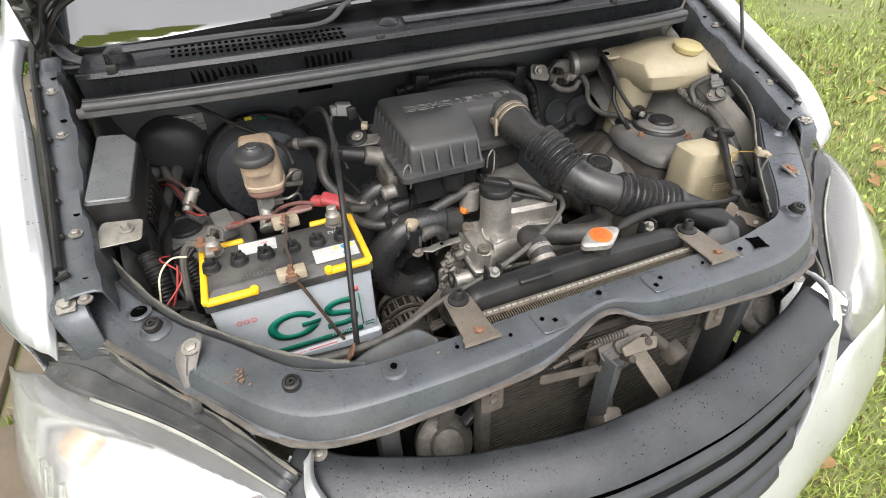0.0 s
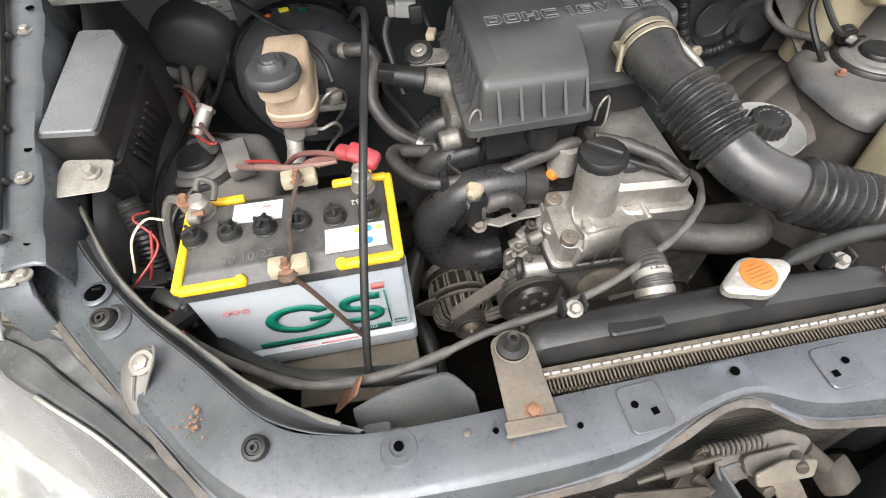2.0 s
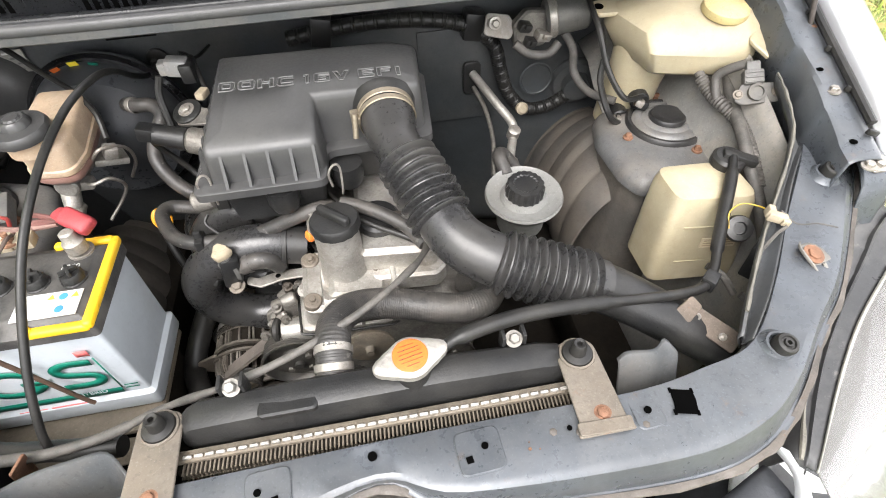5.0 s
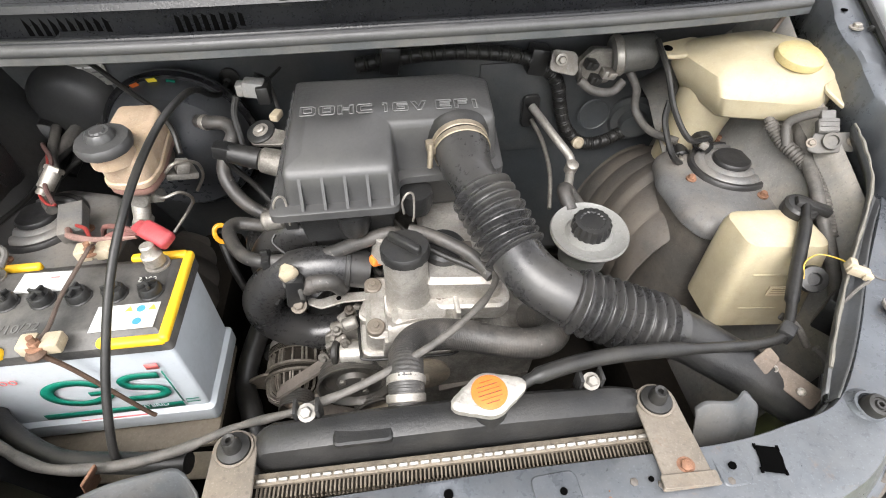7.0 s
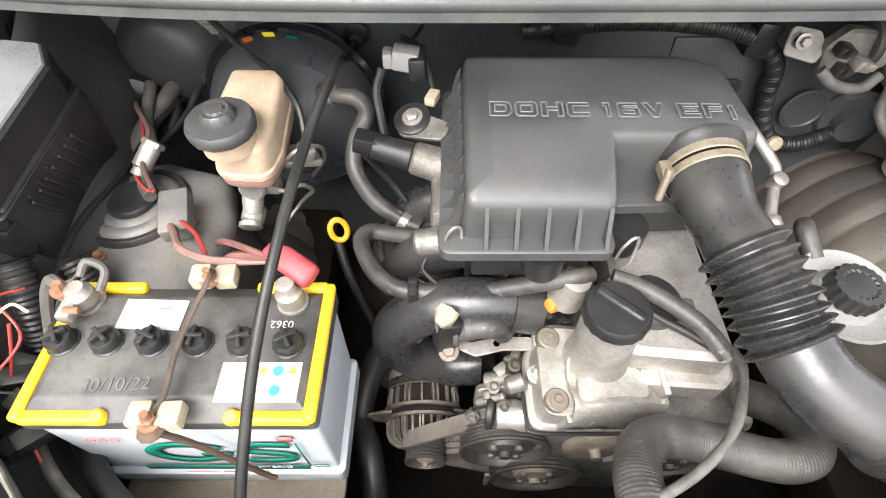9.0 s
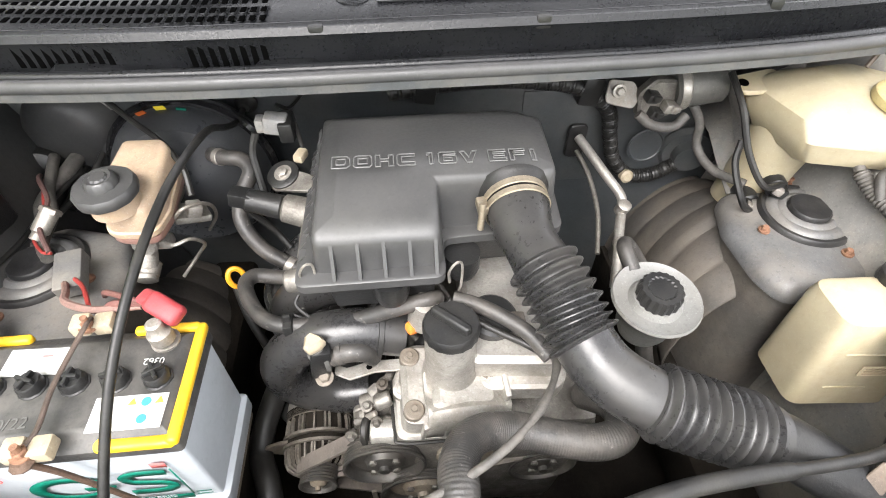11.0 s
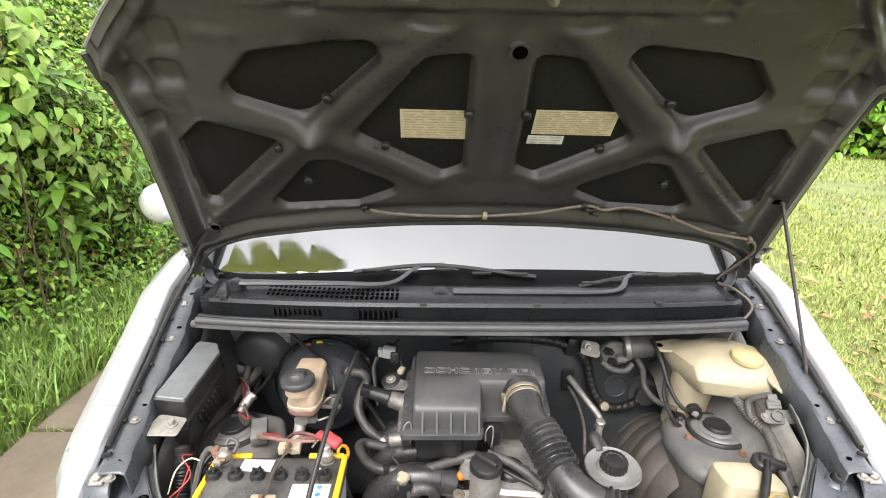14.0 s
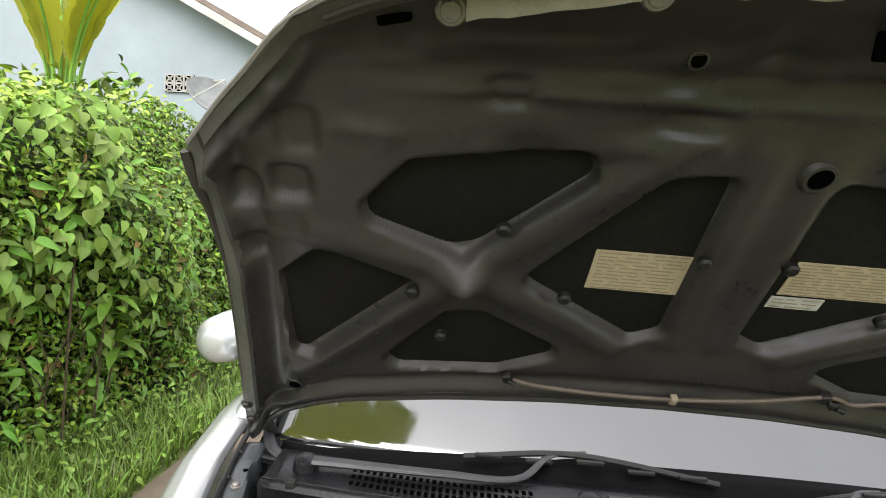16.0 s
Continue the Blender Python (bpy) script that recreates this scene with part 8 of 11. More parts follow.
for k in range(3):
    box(bm, (-0.006, 0.014 + 0.007 * k, 0.0165), (0.024, 0.0025, 0.003), 0.0008, m=sm)
box(bm, (-0.006, 0.038, 0.008), (0.02, 0.016, 0.012), 0.003, m=sm)
part("sensor_plug", bm, pbr("plug_grey", (0.09, 0.088, 0.084), 0.5, 0, 0.2, 50, 0.1, dust=0.4, dust_rgb=(0.25, 0.23, 0.2)), rh, "grey ribbed plug")
bm = B()
rings(bm, [[sm @ Vector(p) for p in r] for r in ([(-0.02, -0.014, 0.001), (-0.02, 0.012, 0.001)], [(0.03, -0.015, 0.001), (0.03, 0.013, 0.001)], [(0.04, -0.014, 0.004), (0.04, 0.014, 0.004)], [(0.055, -0.012, 0.016), (0.055, 0.014, 0.016)], [(0.066, -0.006, 0.018), (0.066, 0.01, 0.018)])], closed=False)
thicken(part("sensor_bracket", bm, BLACKPL, rh, "bent black bracket"), 0.0022)
bm = B()
bolt(bm, sm @ Vector((0.057, 0.003, 0.019)), sm.to_3x3() @ Vector((0, 0, 1)), 0.007, 0.007)
part("bolt", bm, WORN, rh)
part("loom_sleeve", bellows([(0.598, 0.43, 0.9), (0.606, 0.4, 0.886), (0.612, 0.372, 0.882), (0.62, 0.35, 0.876), (0.62, 0.315, 0.866), (0.616, 0.28, 0.852), (0.614, 0.24, 0.825)], 0.0095, 0.0016, 0.0058, 0.0, 1.0, 12, 200), TAPE, rh, "dusty corrugated loom sleeve")
bm = B()
tube(bm, [sm @ Vector((-0.006, 0.045, 0.008)), (0.618, 0.398, 0.93), (0.606, 0.405, 0.912), (0.605, 0.385, 0.886)], 0.007, 10)
part("lead", bm, TAPE, rh)
bm = B()
rl = pose(0.56, 0.118, 0.805, 0, 12, 38)
box(bm, (0, 0, 0), (0.04, 0.05, 0.05), 0.004, m=rl)
for k in range(4):
    box(bm, (-0.012 + 0.008 * k, 0.0, 0.026), (0.0028, 0.034, 0.004), 0.001, m=rl)
box(bm, (0.0, -0.036, -0.004), (0.034, 0.02, 0.036), 0.003, m=rl)
part("relay", bm, BLACKPL, rh, "black finned relay")
bm = B()
lathe(bm, [(0.017, -0.006), (0.019, 0.0), (0.017, 0.007), (0.009, 0.008), (0.008, 0.003)], frame_at((0.535, 0.165, 0.83), (1, 0, 0), (-0.3, -0.6, 0.7)), 22)
part("grommet", bm, BLACKPL, rh, "black round plug body")
bm = B()
tube(bm, [(0.512, 0.158, 0.842), (0.515, 0.172, 0.858), (0.53, 0.175, 0.868), (0.545, 0.163, 0.872), (0.548, 0.145, 0.878)], 0.001, 8)
part("wire", bm, pbr("ochre_wire", (0.4, 0.27, 0.03), 0.5, 0, 0.2, 40, 0), rh, "ochre yellow wire")
bm = B()
cp = pose(0.543, 0.13, 0.884, 0, 10, -25)
box(bm, (0, 0, 0), (0.024, 0.011, 0.012), 0.002, m=cp)
box(bm, (-0.01, 0.004, 0.003), (0.009, 0.012, 0.014), 0.002, m=cp)
box(bm, (0.01, -0.005, 0.0), (0.01, 0.008, 0.009), 0.0015, m=cp)
part("cream_plug", bm, CREAM, rh, "cream plastic plug")
bm = B()
tube(bm, [(0.55, 0.135, 0.889), (0.56, 0.115, 0.884), (0.585, 0.11, 0.884), (0.605, 0.1, 0.883)], 0.0011, 6)
tube(bm, [(0.512, 0.1, 0.85), (0.53, 0.108, 0.878), (0.545, 0.113, 0.884)], 0.0022, 6)
part("tie_wire", bm, TAPE, rh)
for p, q in (((0.468, 0.12, 0.82), (0.5, 0.09, 0.79)), ((0.5, 0.08, 0.8), (0.52, 0.06, 0.77))):
    bm = B()
    tube(bm, [p, Vector(p).lerp(Vector(q), 0.5) + Vector((0, 0, 0.008)), q], 0.005, 8)
    part("lead", bm, TAPE, rh)
sb = thing("snorkel_bracket", (0.415, 0.02, 0.82), "rust-spotted steel bracket holding the inlet snorkel", "bracket")
bm = B()
smx = frame_at((0.422, 0.035, 0.82), (0.75, 0.6, 0), (-0.25, -0.35, 1))
slab(bm, [(-0.015, -0.038), (0.012, -0.04), (0.013, 0.022), (-0.013, 0.024)], 0, 0.003, 0.004, 0.0008, smx)
slab(bm, [(-0.016, 0.02), (0.012, 0.018), (0.016, 0.036), (-0.014, 0.042)], 0.004, 0.007, 0.005, 0.0008, smx @ pose(0, 0, 0, 14, 0, 0))
part("plate", bm, pbr("rusty_bracket", (0.1, 0.078, 0.06), 0.6, 0.15, 0.35, 30, 0.25, dust=0.4, dust_rgb=(0.1, 0.075, 0.055), spots=0.8, spot_rgb=(0.16, 0.07, 0.036)), sb)
for x, y in ((-0.004, -0.02), (0.0, 0.015)):
    bm = B()
    lathe(bm, [(0.0048, 0), (0.0048, 0.0022), (0.0035, 0.003), (0.0016, 0.001)], frame_at(smx @ Vector((x, y, 0.003)), (1, 0, 0), (-0.25, -0.35, 1)), 16)
    part("rivet", bm, STEEL, sb)
# side deflectors by the radiator
for s in (-1, 1):
    df = thing("air_deflector", (s * 0.31, 0, 0.75), "thin dark folded air deflector beside the radiator", "deflector", "radiator deflectors")
    top = [(-0.352, -0.016, 0.826), (-0.32, -0.006, 0.83), (-0.28, 0.0, 0.832), (-0.25, 0.001, 0.832), (-0.228, -0.022, 0.826)] if s < 0 else [(0.288, -0.002, 0.842), (0.3, 0.0, 0.85), (0.328, -0.003, 0.85), (0.342, 0.004, 0.856), (0.354, -0.006, 0.846)]
    rows = []
    for p in smooth_path(top, 4):
        rows.append([p + Vector((0, 0.004, 0.0015)), p + Vector((0, 0.0, 0.0008)), p + Vector((0.0, -0.004, -0.004)), p + Vector((-s * 0.004, -0.022, -0.03)), p + Vector((-s * 0.008, -0.034, -0.075)), p + Vector((-s * 0.008, -0.034, -0.14))])
    bm = B()
    rings(bm, rows, closed=False)
    thicken(part("flap", bm, BAYDARK, df), 0.002)

# ---- nose of the car ----
GR = [(-0.45, -0.07), (-0.425, -0.088), (-0.385, -0.117), (-0.267, -0.166), (-0.194, -0.184), (-0.075, -0.203), (0.07, -0.2), (0.17, -0.187), (0.323, -0.151), (0.425, -0.115)]
gr = smooth_path([(x, y, 0) for x, y in GR], 5)


def nose(prof, pts=None):
    """Rows across the nose: prof of (metres ahead of the cover's rear edge, height)."""
    rows = []
    p = pts or gr
    for i, q in enumerate(p):
        t = (p[min(i + 1, len(p) - 1)] - p[max(i - 1, 0)]).normalized()
        n = Vector((t.y, -t.x, 0))
        if n.y > 0:
            n = -n
        rows.append([q + n * d + Vector((0, 0, z)) for d, z in prof])
    return rows


grl = thing("front_grille", (0, -0.26, 0.6), "matt black plastic grille with a dusty top cover and curved bars", "grille")
bm = B()
rings(bm, nose([(0.0, 0.755), (-0.002, 0.767), (0.004, 0.772), (0.028, 0.769), (0.05, 0.759), (0.064, 0.749), (0.072, 0.738), (0.066, 0.73)]), closed=False)
cov = thicken(part("top_cover", bm, GRILLE, grl, "dusty black plastic grille top cover", 60), 0.003)
for z, d, lim in ((0.71, 0.084, 0.386), (0.675, 0.102, 0.35), (0.64, 0.119, 0.3), (0.605, 0.131, 0.255)):
    bm = B()
    run = [q for q in gr if abs(q.x) < lim]
    rows = nose([(d - 0.0135, z + 0.0105), (d - 0.006, z + 0.009), (d, z + 0.003), (d + 0.002, z - 0.004), (d - 0.004, z - 0.009), (d - 0.0155, z + 0.003)], run)
    rings(bm, [[p + Vector((0, 0.05, -0.012)) * max(0.0, (abs(q.x) - lim + 0.07) / 0.07) ** 2 for p in r] for q, r in zip(run, rows)], closed=True)
    part("bar", bm, GRILLE, grl, "curved black grille bar")
# added black sheet that stands for the shade behind the bars
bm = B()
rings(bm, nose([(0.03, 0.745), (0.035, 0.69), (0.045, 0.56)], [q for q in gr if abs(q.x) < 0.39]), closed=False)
thicken(part("shade_backing", bm, DARKHOLE, grl), 0.003)
r3 = random.Random(2)
bm = B()
for k in range(230):
    i = r3.randrange(6, len(gr) - 6)
    q = gr[i]
    d = r3.uniform(0.006, 0.062)
    t = (gr[i + 1] - gr[i - 1]).normalized()
    p = q + Vector((t.y, -t.x, 0)) * d + t * r3.uniform(-0.02, 0.02)
    box(bm, (p.x, p.y, interp(d, [0.004, 0.028, 0.05, 0.064], [0.7722, 0.7692, 0.7592, 0.7492])), (r3.uniform(.0005, .0012), r3.uniform(.0006, .0016), 0.0008), 0, (0, 0, r3.uniform(0, 90)))
tagged(part("dirt_specks", bm, DARKHOLE, grl), kind="stuff")

# bumper skin, curved across the nose
bump = thing("front_bumper", (0, -0.3, 0.4), "silver painted front bumper", "bumper")
bm = B()


PLAN = smooth_path([(-0.82, 0.3, 0), (-0.81, 0.03, 0), (-0.72, -0.15, 0), (-0.58, -0.238, 0), (-0.4, -0.292, 0), (-0.2, -0.335, 0), (0, -0.35, 0), (0.2, -0.335, 0), (0.4, -0.292, 0), (0.58, -0.238, 0), (0.72, -0.15, 0), (0.81, 0.03, 0), (0.82, 0.3, 0)], 6)


def bumper(u, v):
    p = PLAN[min(len(PLAN) - 1, round(u * (len(PLAN) - 1)))]
    top = interp(abs(p.x), [0, 0.2, 0.246, 0.337, 0.4, 0.47, 0.52, 0.62, 0.73, 0.805, 0.82], [0.545, 0.55, 0.57, 0.62, 0.67, 0.695, 0.68, 0.652, 0.65, 0.672, 0.72])
    z = top + (0.22 - top) * v
    pull = (1 - v) ** 3 * interp(abs(p.x), [0, 0.2, 0.246, 0.337, 0.4, 0.5, 0.6, 0.8], [0.03, 0.035, 0.04, 0.05, 0.072, 0.075, 0.07, 0.02])
    back = 0.12 * max(0.0, v - 0.6) - 0.018 * math.sin(min(1.0, v / 0.7) * math.pi)
    return Vector((p.x * (1 - 0.06 * pull + (0.03 * math.sin(min(1.0, v / 0.7) * math.pi) if abs(p.x) > 0.5 else 0.0) * min(1.0, (abs(p.x) - 0.5) / 0.15)), p.y + pull + back, z))


grid(bm, bumper, 72, 14)
thicken(part("skin", bm, SILVER, bump), 0.003)
bm = B()
grid(bm, lambda u, v: bumper(0.22 + 0.56 * u, 0) + Vector((0, 0.16 * v - 0.004, -0.03 * v + 0.002)), 40, 4)
thicken(part("lower_lip", bm, GRILLE, bump, "black plastic lip below the grille"), 0.003)
# silver surround beside the grille, up to the lamps
for s in (-1, 1):
    bm = B()
    A = [(s * 0.43, -0.097, 0.788), (s * 0.438, -0.132, 0.783), (s * 0.427, -0.162, 0.764), (s * 0.406, -0.186, 0.74), (s * 0.36, -0.225, 0.705), (s * 0.295, -0.267, 0.65), (s * 0.225, -0.297, 0.602), (s * 0.15, -0.317, 0.58)]
    C = [(s * 0.443, -0.104, 0.782), (s * 0.449, -0.142, 0.764), (s * 0.443, -0.175, 0.735), (s * 0.422, -0.2, 0.702), (s * 0.38, -0.235, 0.672), (s * 0.316, -0.272, 0.624), (s * 0.242, -0.3, 0.58), (s * 0.16, -0.32, 0.562)]
    rings(bm, [[a, a.lerp(c, 0.08) + Vector((s * 0.004, -0.004, 0.006)), a.lerp(c, 0.3) + Vector((s * 0.006, -0.006, 0.004)), a.lerp(c, 0.7) + Vector((s * 0.008, -0.008, 0.004)), c] for a, c in zip(smooth_path(A, 5), smooth_path(C, 5))], closed=False)
    thicken(part("grille_surround", bm, SILVER, bump, "silver surround beside the grille"), 0.003)
    bm = B()
    bolt(bm, (s * 0.427, -0.098, 0.774), (0, -0.1, 1), 0.007, 0.006)
    part("bolt", bm, STEEL, bump)

# headlamps
for s in (-1, 1):
    hl = thing("headlamp", (s * 0.66, 0.05, 0.7), "large clear headlamp with yellowed lens and dusty grey top", "headlamp", "headlamps")
    inner = smooth_path([(s * 0.456, -0.117, 0.775), (s * 0.534, -0.011, 0.79), (s * 0.602, 0.06, 0.812), (s * 0.645, 0.106, 0.83), (s * 0.672, 0.136, 0.842), (s * 0.74, 0.16, 0.846)], 6)
    ridge = smooth_path([(s * 0.478, -0.13, 0.766), (s * 0.55, -0.05, 0.786), (s * 0.616, 0.013, 0.802), (s * 0.684, 0.064, 0.82), (s * 0.73, 0.1, 0.831), (s * 0.758, 0.138, 0.83)], 6)
    mid = smooth_path([(s * 0.466, -0.183, 0.722), (s * 0.61, -0.135, 0.742), (s * 0.7, -0.065, 0.757), (s * 0.765, 0.02, 0.768), (s * 0.81, 0.12, 0.778), (s * 0.838, 0.225, 0.786)], 6)
    low = smooth_path([(s * 0.466, -0.2, 0.662), (s * 0.62, -0.158, 0.645), (s * 0.72, -0.09, 0.638), (s * 0.79, 0.0, 0.642), (s * 0.845, 0.12, 0.652), (s * 0.868, 0.28, 0.67)], 6)
    bm = B()
    rows = []
    for k, (a, b) in enumerate(zip(inner, ridge)):
        wv = 0.0015 * math.sin(k * 1.3) + 0.001 * math.sin(k * 2.9)
        rows.append([a + Vector((-s * 0.012, 0.012, -0.05)), a + Vector((-s * 0.003, 0.003, -0.002)), a + Vector((0, 0, 0.004 + wv)), a.lerp(b, 0.1) + Vector((0, 0, 0.004 + wv)), a.lerp(b, 0.16) + Vector((0, 0, -0.003)), a.lerp(b, 0.45) + Vector((0, 0, -0.004 + wv)), a.lerp(b, 0.5) + Vector((0, 0, 0.002)), a.lerp(b, 0.56) + Vector((0, 0, -0.002)), a.lerp(b, 0.85) + Vector((0, 0, -0.001)), b])
    rings(bm, rows, closed=False)
    thicken(part("lamp_housing", bm, HOUSING, hl, "scratched dark grey housing top", 25), 0.003)
    bm = B()
    tube(bm, [p + Vector((s * 0.002, -0.002, 0.0065 + 0.0012 * math.sin(k * 2.2))) for k, p in enumerate(inner)], lambda u, q: 0.0022 + 0.0012 * math.sin(q * 70), 6, 2)
    part("lamp_seal", bm, pbr("old_sealant", (0.17, 0.16, 0.13), 0.6, 0, 0.35, 40, 0.2, dust=0.4, dust_rgb=(0.06, 0.055, 0.05)), hl, "grimy yellowed sealing edge")
    bm = B()
    rings(bm, [[b.lerp(a, 0.04) + Vector((0, 0, 0.002)), b + Vector((0, 0, 0.0035)), b.lerp(m, 0.03) + Vector((0, 0, 0.0025)), b.lerp(m, 0.035)] for a, b, m in zip(inner, ridge, mid)][:20], closed=False)
    thicken(part("lens_rim", bm, pbr("hazed_rim", (0.28, 0.28, 0.25), 0.4, 0, 0.25, 30, 0.1, dust=0.3), hl, "hazed lens rim"), 0.002)
    bm = B()
    rings(bm, [[b, b.lerp(m, 0.5) + Vector((s * 0.008, -0.008, 0.012)), m, m.lerp(l, 0.5) + Vector((s * 0.01, -0.012, 0.0)), l] for b, m, l in zip(ridge, mid, low)], closed=False)
    thicken(part("lens", bm, LENS, hl, "clear yellowed lens with some painted glare", 70), 0.003).visible_shadow = False
    bm = B()
    rows = []
    for k, (b, m, l) in enumerate(zip(ridge, mid, low)):
        off = Vector((-s * (0.02 + 0.006 * (k % 3)), 0.03 + 0.01 * (k % 2), -0.02 + 0.012 * math.sin(k * 1.9)))
        rows.append([b + off, b.lerp(m, 0.6) + off * 1.6, m + off * 2.2, m.lerp(l, 0.5) + off * 2.2, l + Vector((-s * 0.02, 0.02, 0.01))])
    rings(bm, rows, closed=False)
    thicken(part("reflector", bm, CHROME, hl, "silvered facetted reflector, whitened for glare", 20), 0.002)
    bm = B()
    lathe(bm, [(0.05, 0), (0.06, 0.02), (0.062, 0.03), (0.04, 0.01), (0.012, -0.012)], frame_at((s * 0.64, -0.03, 0.71), (1, 0, 0), (s * 0.25, -1, 0.35)), 28)
    part("bulb_bowl", bm, CHROME, hl)
    bm = B()
    lathe(bm, [(0.022, 0), (0.026, 0.014), (0.027, 0.019), (0.018, 0.006), (0.006, -0.008)], frame_at((s * 0.735, 0.075, 0.735), (1, 0, 0), (s * 0.6, -1, 0.3)), 24)
    part("indicator_bowl", bm, pbr("amber_bowl", (0.6, 0.46, 0.32), 0.3, 0.6, 0.1, 30, 0.02), hl, "amber indicator bowl")
    bm = B()
    rings(bm, [[b + Vector((-s * 0.004, 0.006, -0.006)), b.lerp(m, 0.16) + Vector((-s * 0.006, 0.008, -0.01))] for b, m in zip(ridge, mid)], closed=False)
    thicken(part("bezel", bm, HOUSING, hl, "dark inner bezel"), 0.002)
    for k in range(9):
        bm = B()
        f = 0.55 + 0.05 * k
        i = int(f * (len(mid) - 1))
        a, c = mid[i] + Vector((-s * 0.006, 0.006, 0)), low[i] + Vector((-s * 0.006, 0.006, 0))
        tube(bm, [a, a.lerp(c, 0.5) + Vector((s * 0.006, -0.008, 0)), c], 0.004, 6, 4)
        part("lens_flute", bm, LENS, hl)

# condenser, latch and horns behind the grille
con = thing("condenser", (0.02, -0.075, 0.45), "dark finned air-conditioning condenser", "condenser")
# dark block again stands for shade between the fins
bm = B()
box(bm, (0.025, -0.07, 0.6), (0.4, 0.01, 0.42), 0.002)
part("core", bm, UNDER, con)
for k in range(45):
    bm = B()
    box(bm, (0.025, -0.081, 0.43 + k * 0.0085), (0.39, 0.012, 0.0042), 0, seg=1)
    part("fin", bm, CONDF, con)
for x in (-0.18, 0.23):
    bm = B()
    box(bm, (x, -0.078, 0.61), (0.02, 0.026, 0.42), 0.004)
    part("end_tank", bm, ALUD, con)
    bm = B()
    slab(bm, [(-0.02, -0.045), (0.016, -0.045), (0.018, 0.045), (-0.016, 0.05)], 0, 0.004, 0.008, 0.001, frame_at((x, -0.105, 0.79), (1, 0, 0), (0, -1, 0.1)))
    bolt(bm, (x, -0.109, 0.785), (0, -1, 0), 0.007, 0.006)
    bolt(bm, (x, -0.109, 0.768), (0, -1, 0), 0.007, 0.006)
    part("bracket", bm, WORN, con, "dusty steel bracket")
stay = thing("latch_stay", (0.02, -0.12, 0.45), "grey painted centre stay below the bonnet latch", "bracket")
bm = B()
slab(bm, [(-0.03, -0.14), (0.036, -0.15), (0.04, -0.1), (0.02, 0.0), (0.034, 0.12), (-0.022, 0.12), (-0.014, 0.0)], 0, 0.004, 0.012, 0.001, frame_at((0.0, -0.135, 0.7), (1, 0.1, 0), (0.1, -1, 0.05)))
slab(bm, [(-0.03, -0.15), (-0.026, 0.0), (-0.02, 0.12), (-0.016, 0.12), (-0.02, 0.0), (-0.024, -0.15)], 0, 0.03, 0.002, 0.0008, frame_at((0.0, -0.135, 0.7), (1, 0.1, 0), (0.1, -1, 0.05)))
part("upright", bm, BAYDARK, stay)
bm = B()
box(bm, (-0.010, -0.161, 0.690), (0.034, 0.03, 0.05), 0.006, (20, 15, -15))
part("foot", bm, WORN, stay, "worn steel clip")
lat = thing("bonnet_latch", (0.02, -0.13, 0.8), "greasy bonnet latch with spring and release lever", "latch")
bm = B()
slab(bm, [(-0.045, -0.014), (0.05, -0.018), (0.055, 0.008), (0.03, 0.02), (-0.04, 0.018)], 0, 0.004, 0.01, 0.001, frame_at((0.02, -0.128, 0.815), (1, 0.03, 0.02), (0, -0.6, 1)))
slab(bm, [(-0.03, -0.009), (0.02, -0.012), (0.03, 0.009), (-0.03, 0.01)], 0.003, 0.012, 0.008, 0.001, frame_at((0.03, -0.13, 0.815), (1, 0.05, 0.02), (0, -0.6, 1)))
part("plate", bm, SEAMRUST, lat)
bm = B()
slab(bm, [(-0.06, -0.05), (-0.02, -0.03), (0.035, -0.04), (0.05, 0.0), (0.03, 0.022), (-0.035, 0.022)], 0, 0.005, 0.01, 0.001, frame_at((0.002, -0.118, 0.8), (1, 0.03, 0), (0, -1, 0.35)))
part("back_plate", bm, GRIME, lat, "greasy dark back plate")
for x, y, z, ax, ln in ((-0.038, -0.132, 0.8, (0.4, -1, 0.3), 0.02), (0.012, -0.14, 0.808, (0, -1, 0.6), 0.024), (0.05, -0.134, 0.822, (-0.3, -1, 0.5), 0.018), (-0.012, -0.136, 0.782, (0, -1, 0.2), 0.014)):
    bm = B()
    cyl(bm, (x, y, z), Vector((x, y, z)) + Vector(ax).normalized() * ln, 0.0075, 0.006, edge=0.0015)
    part("pivot", bm, GRIME, lat)
bm = B()
slab(bm, [(-0.03, -0.007), (0.028, -0.011), (0.036, 0.004), (0.0, 0.012), (-0.03, 0.006)], 0, 0.004, 0.005, 0.001, frame_at((0.03, -0.146, 0.826), (0.9, -0.3, 0.3), (0.1, -0.7, 0.7)))
part("pawl", bm, WORN, lat, "worn steel pawl")
bm = B()
pts = [(-0.03 + 0.06 * k / 120, -0.118 + 0.0055 * math.sin(k * 0.62), 0.826 + 0.0055 * math.cos(k * 0.62)) for k in range(121)]
tube(bm, pts, 0.0017, 6, smooth=False)
part("spring", bm, SEAMRUST, lat, "coiled steel spring")
bm = B()
slab(bm, [(-0.045, -0.006), (0.05, -0.005), (0.05, 0.006), (-0.04, 0.007)], 0, 0.004, 0.006, 0.001, frame_at((-0.085, -0.142, 0.815), (1, -0.08, -0.1), (0, -0.8, 0.6)))
part("release_arm", bm, GRIME, lat)
bm = B()
p0, p1 = Vector((0.040, -0.126, 0.805)), Vector((0.088, -0.179, 0.715))
along = (p1 - p0).normalized()
across = along.cross(Vector((0, -0.8, 0.6))).normalized() * 0.0135
face = across.cross(along).normalized() * 0.0016
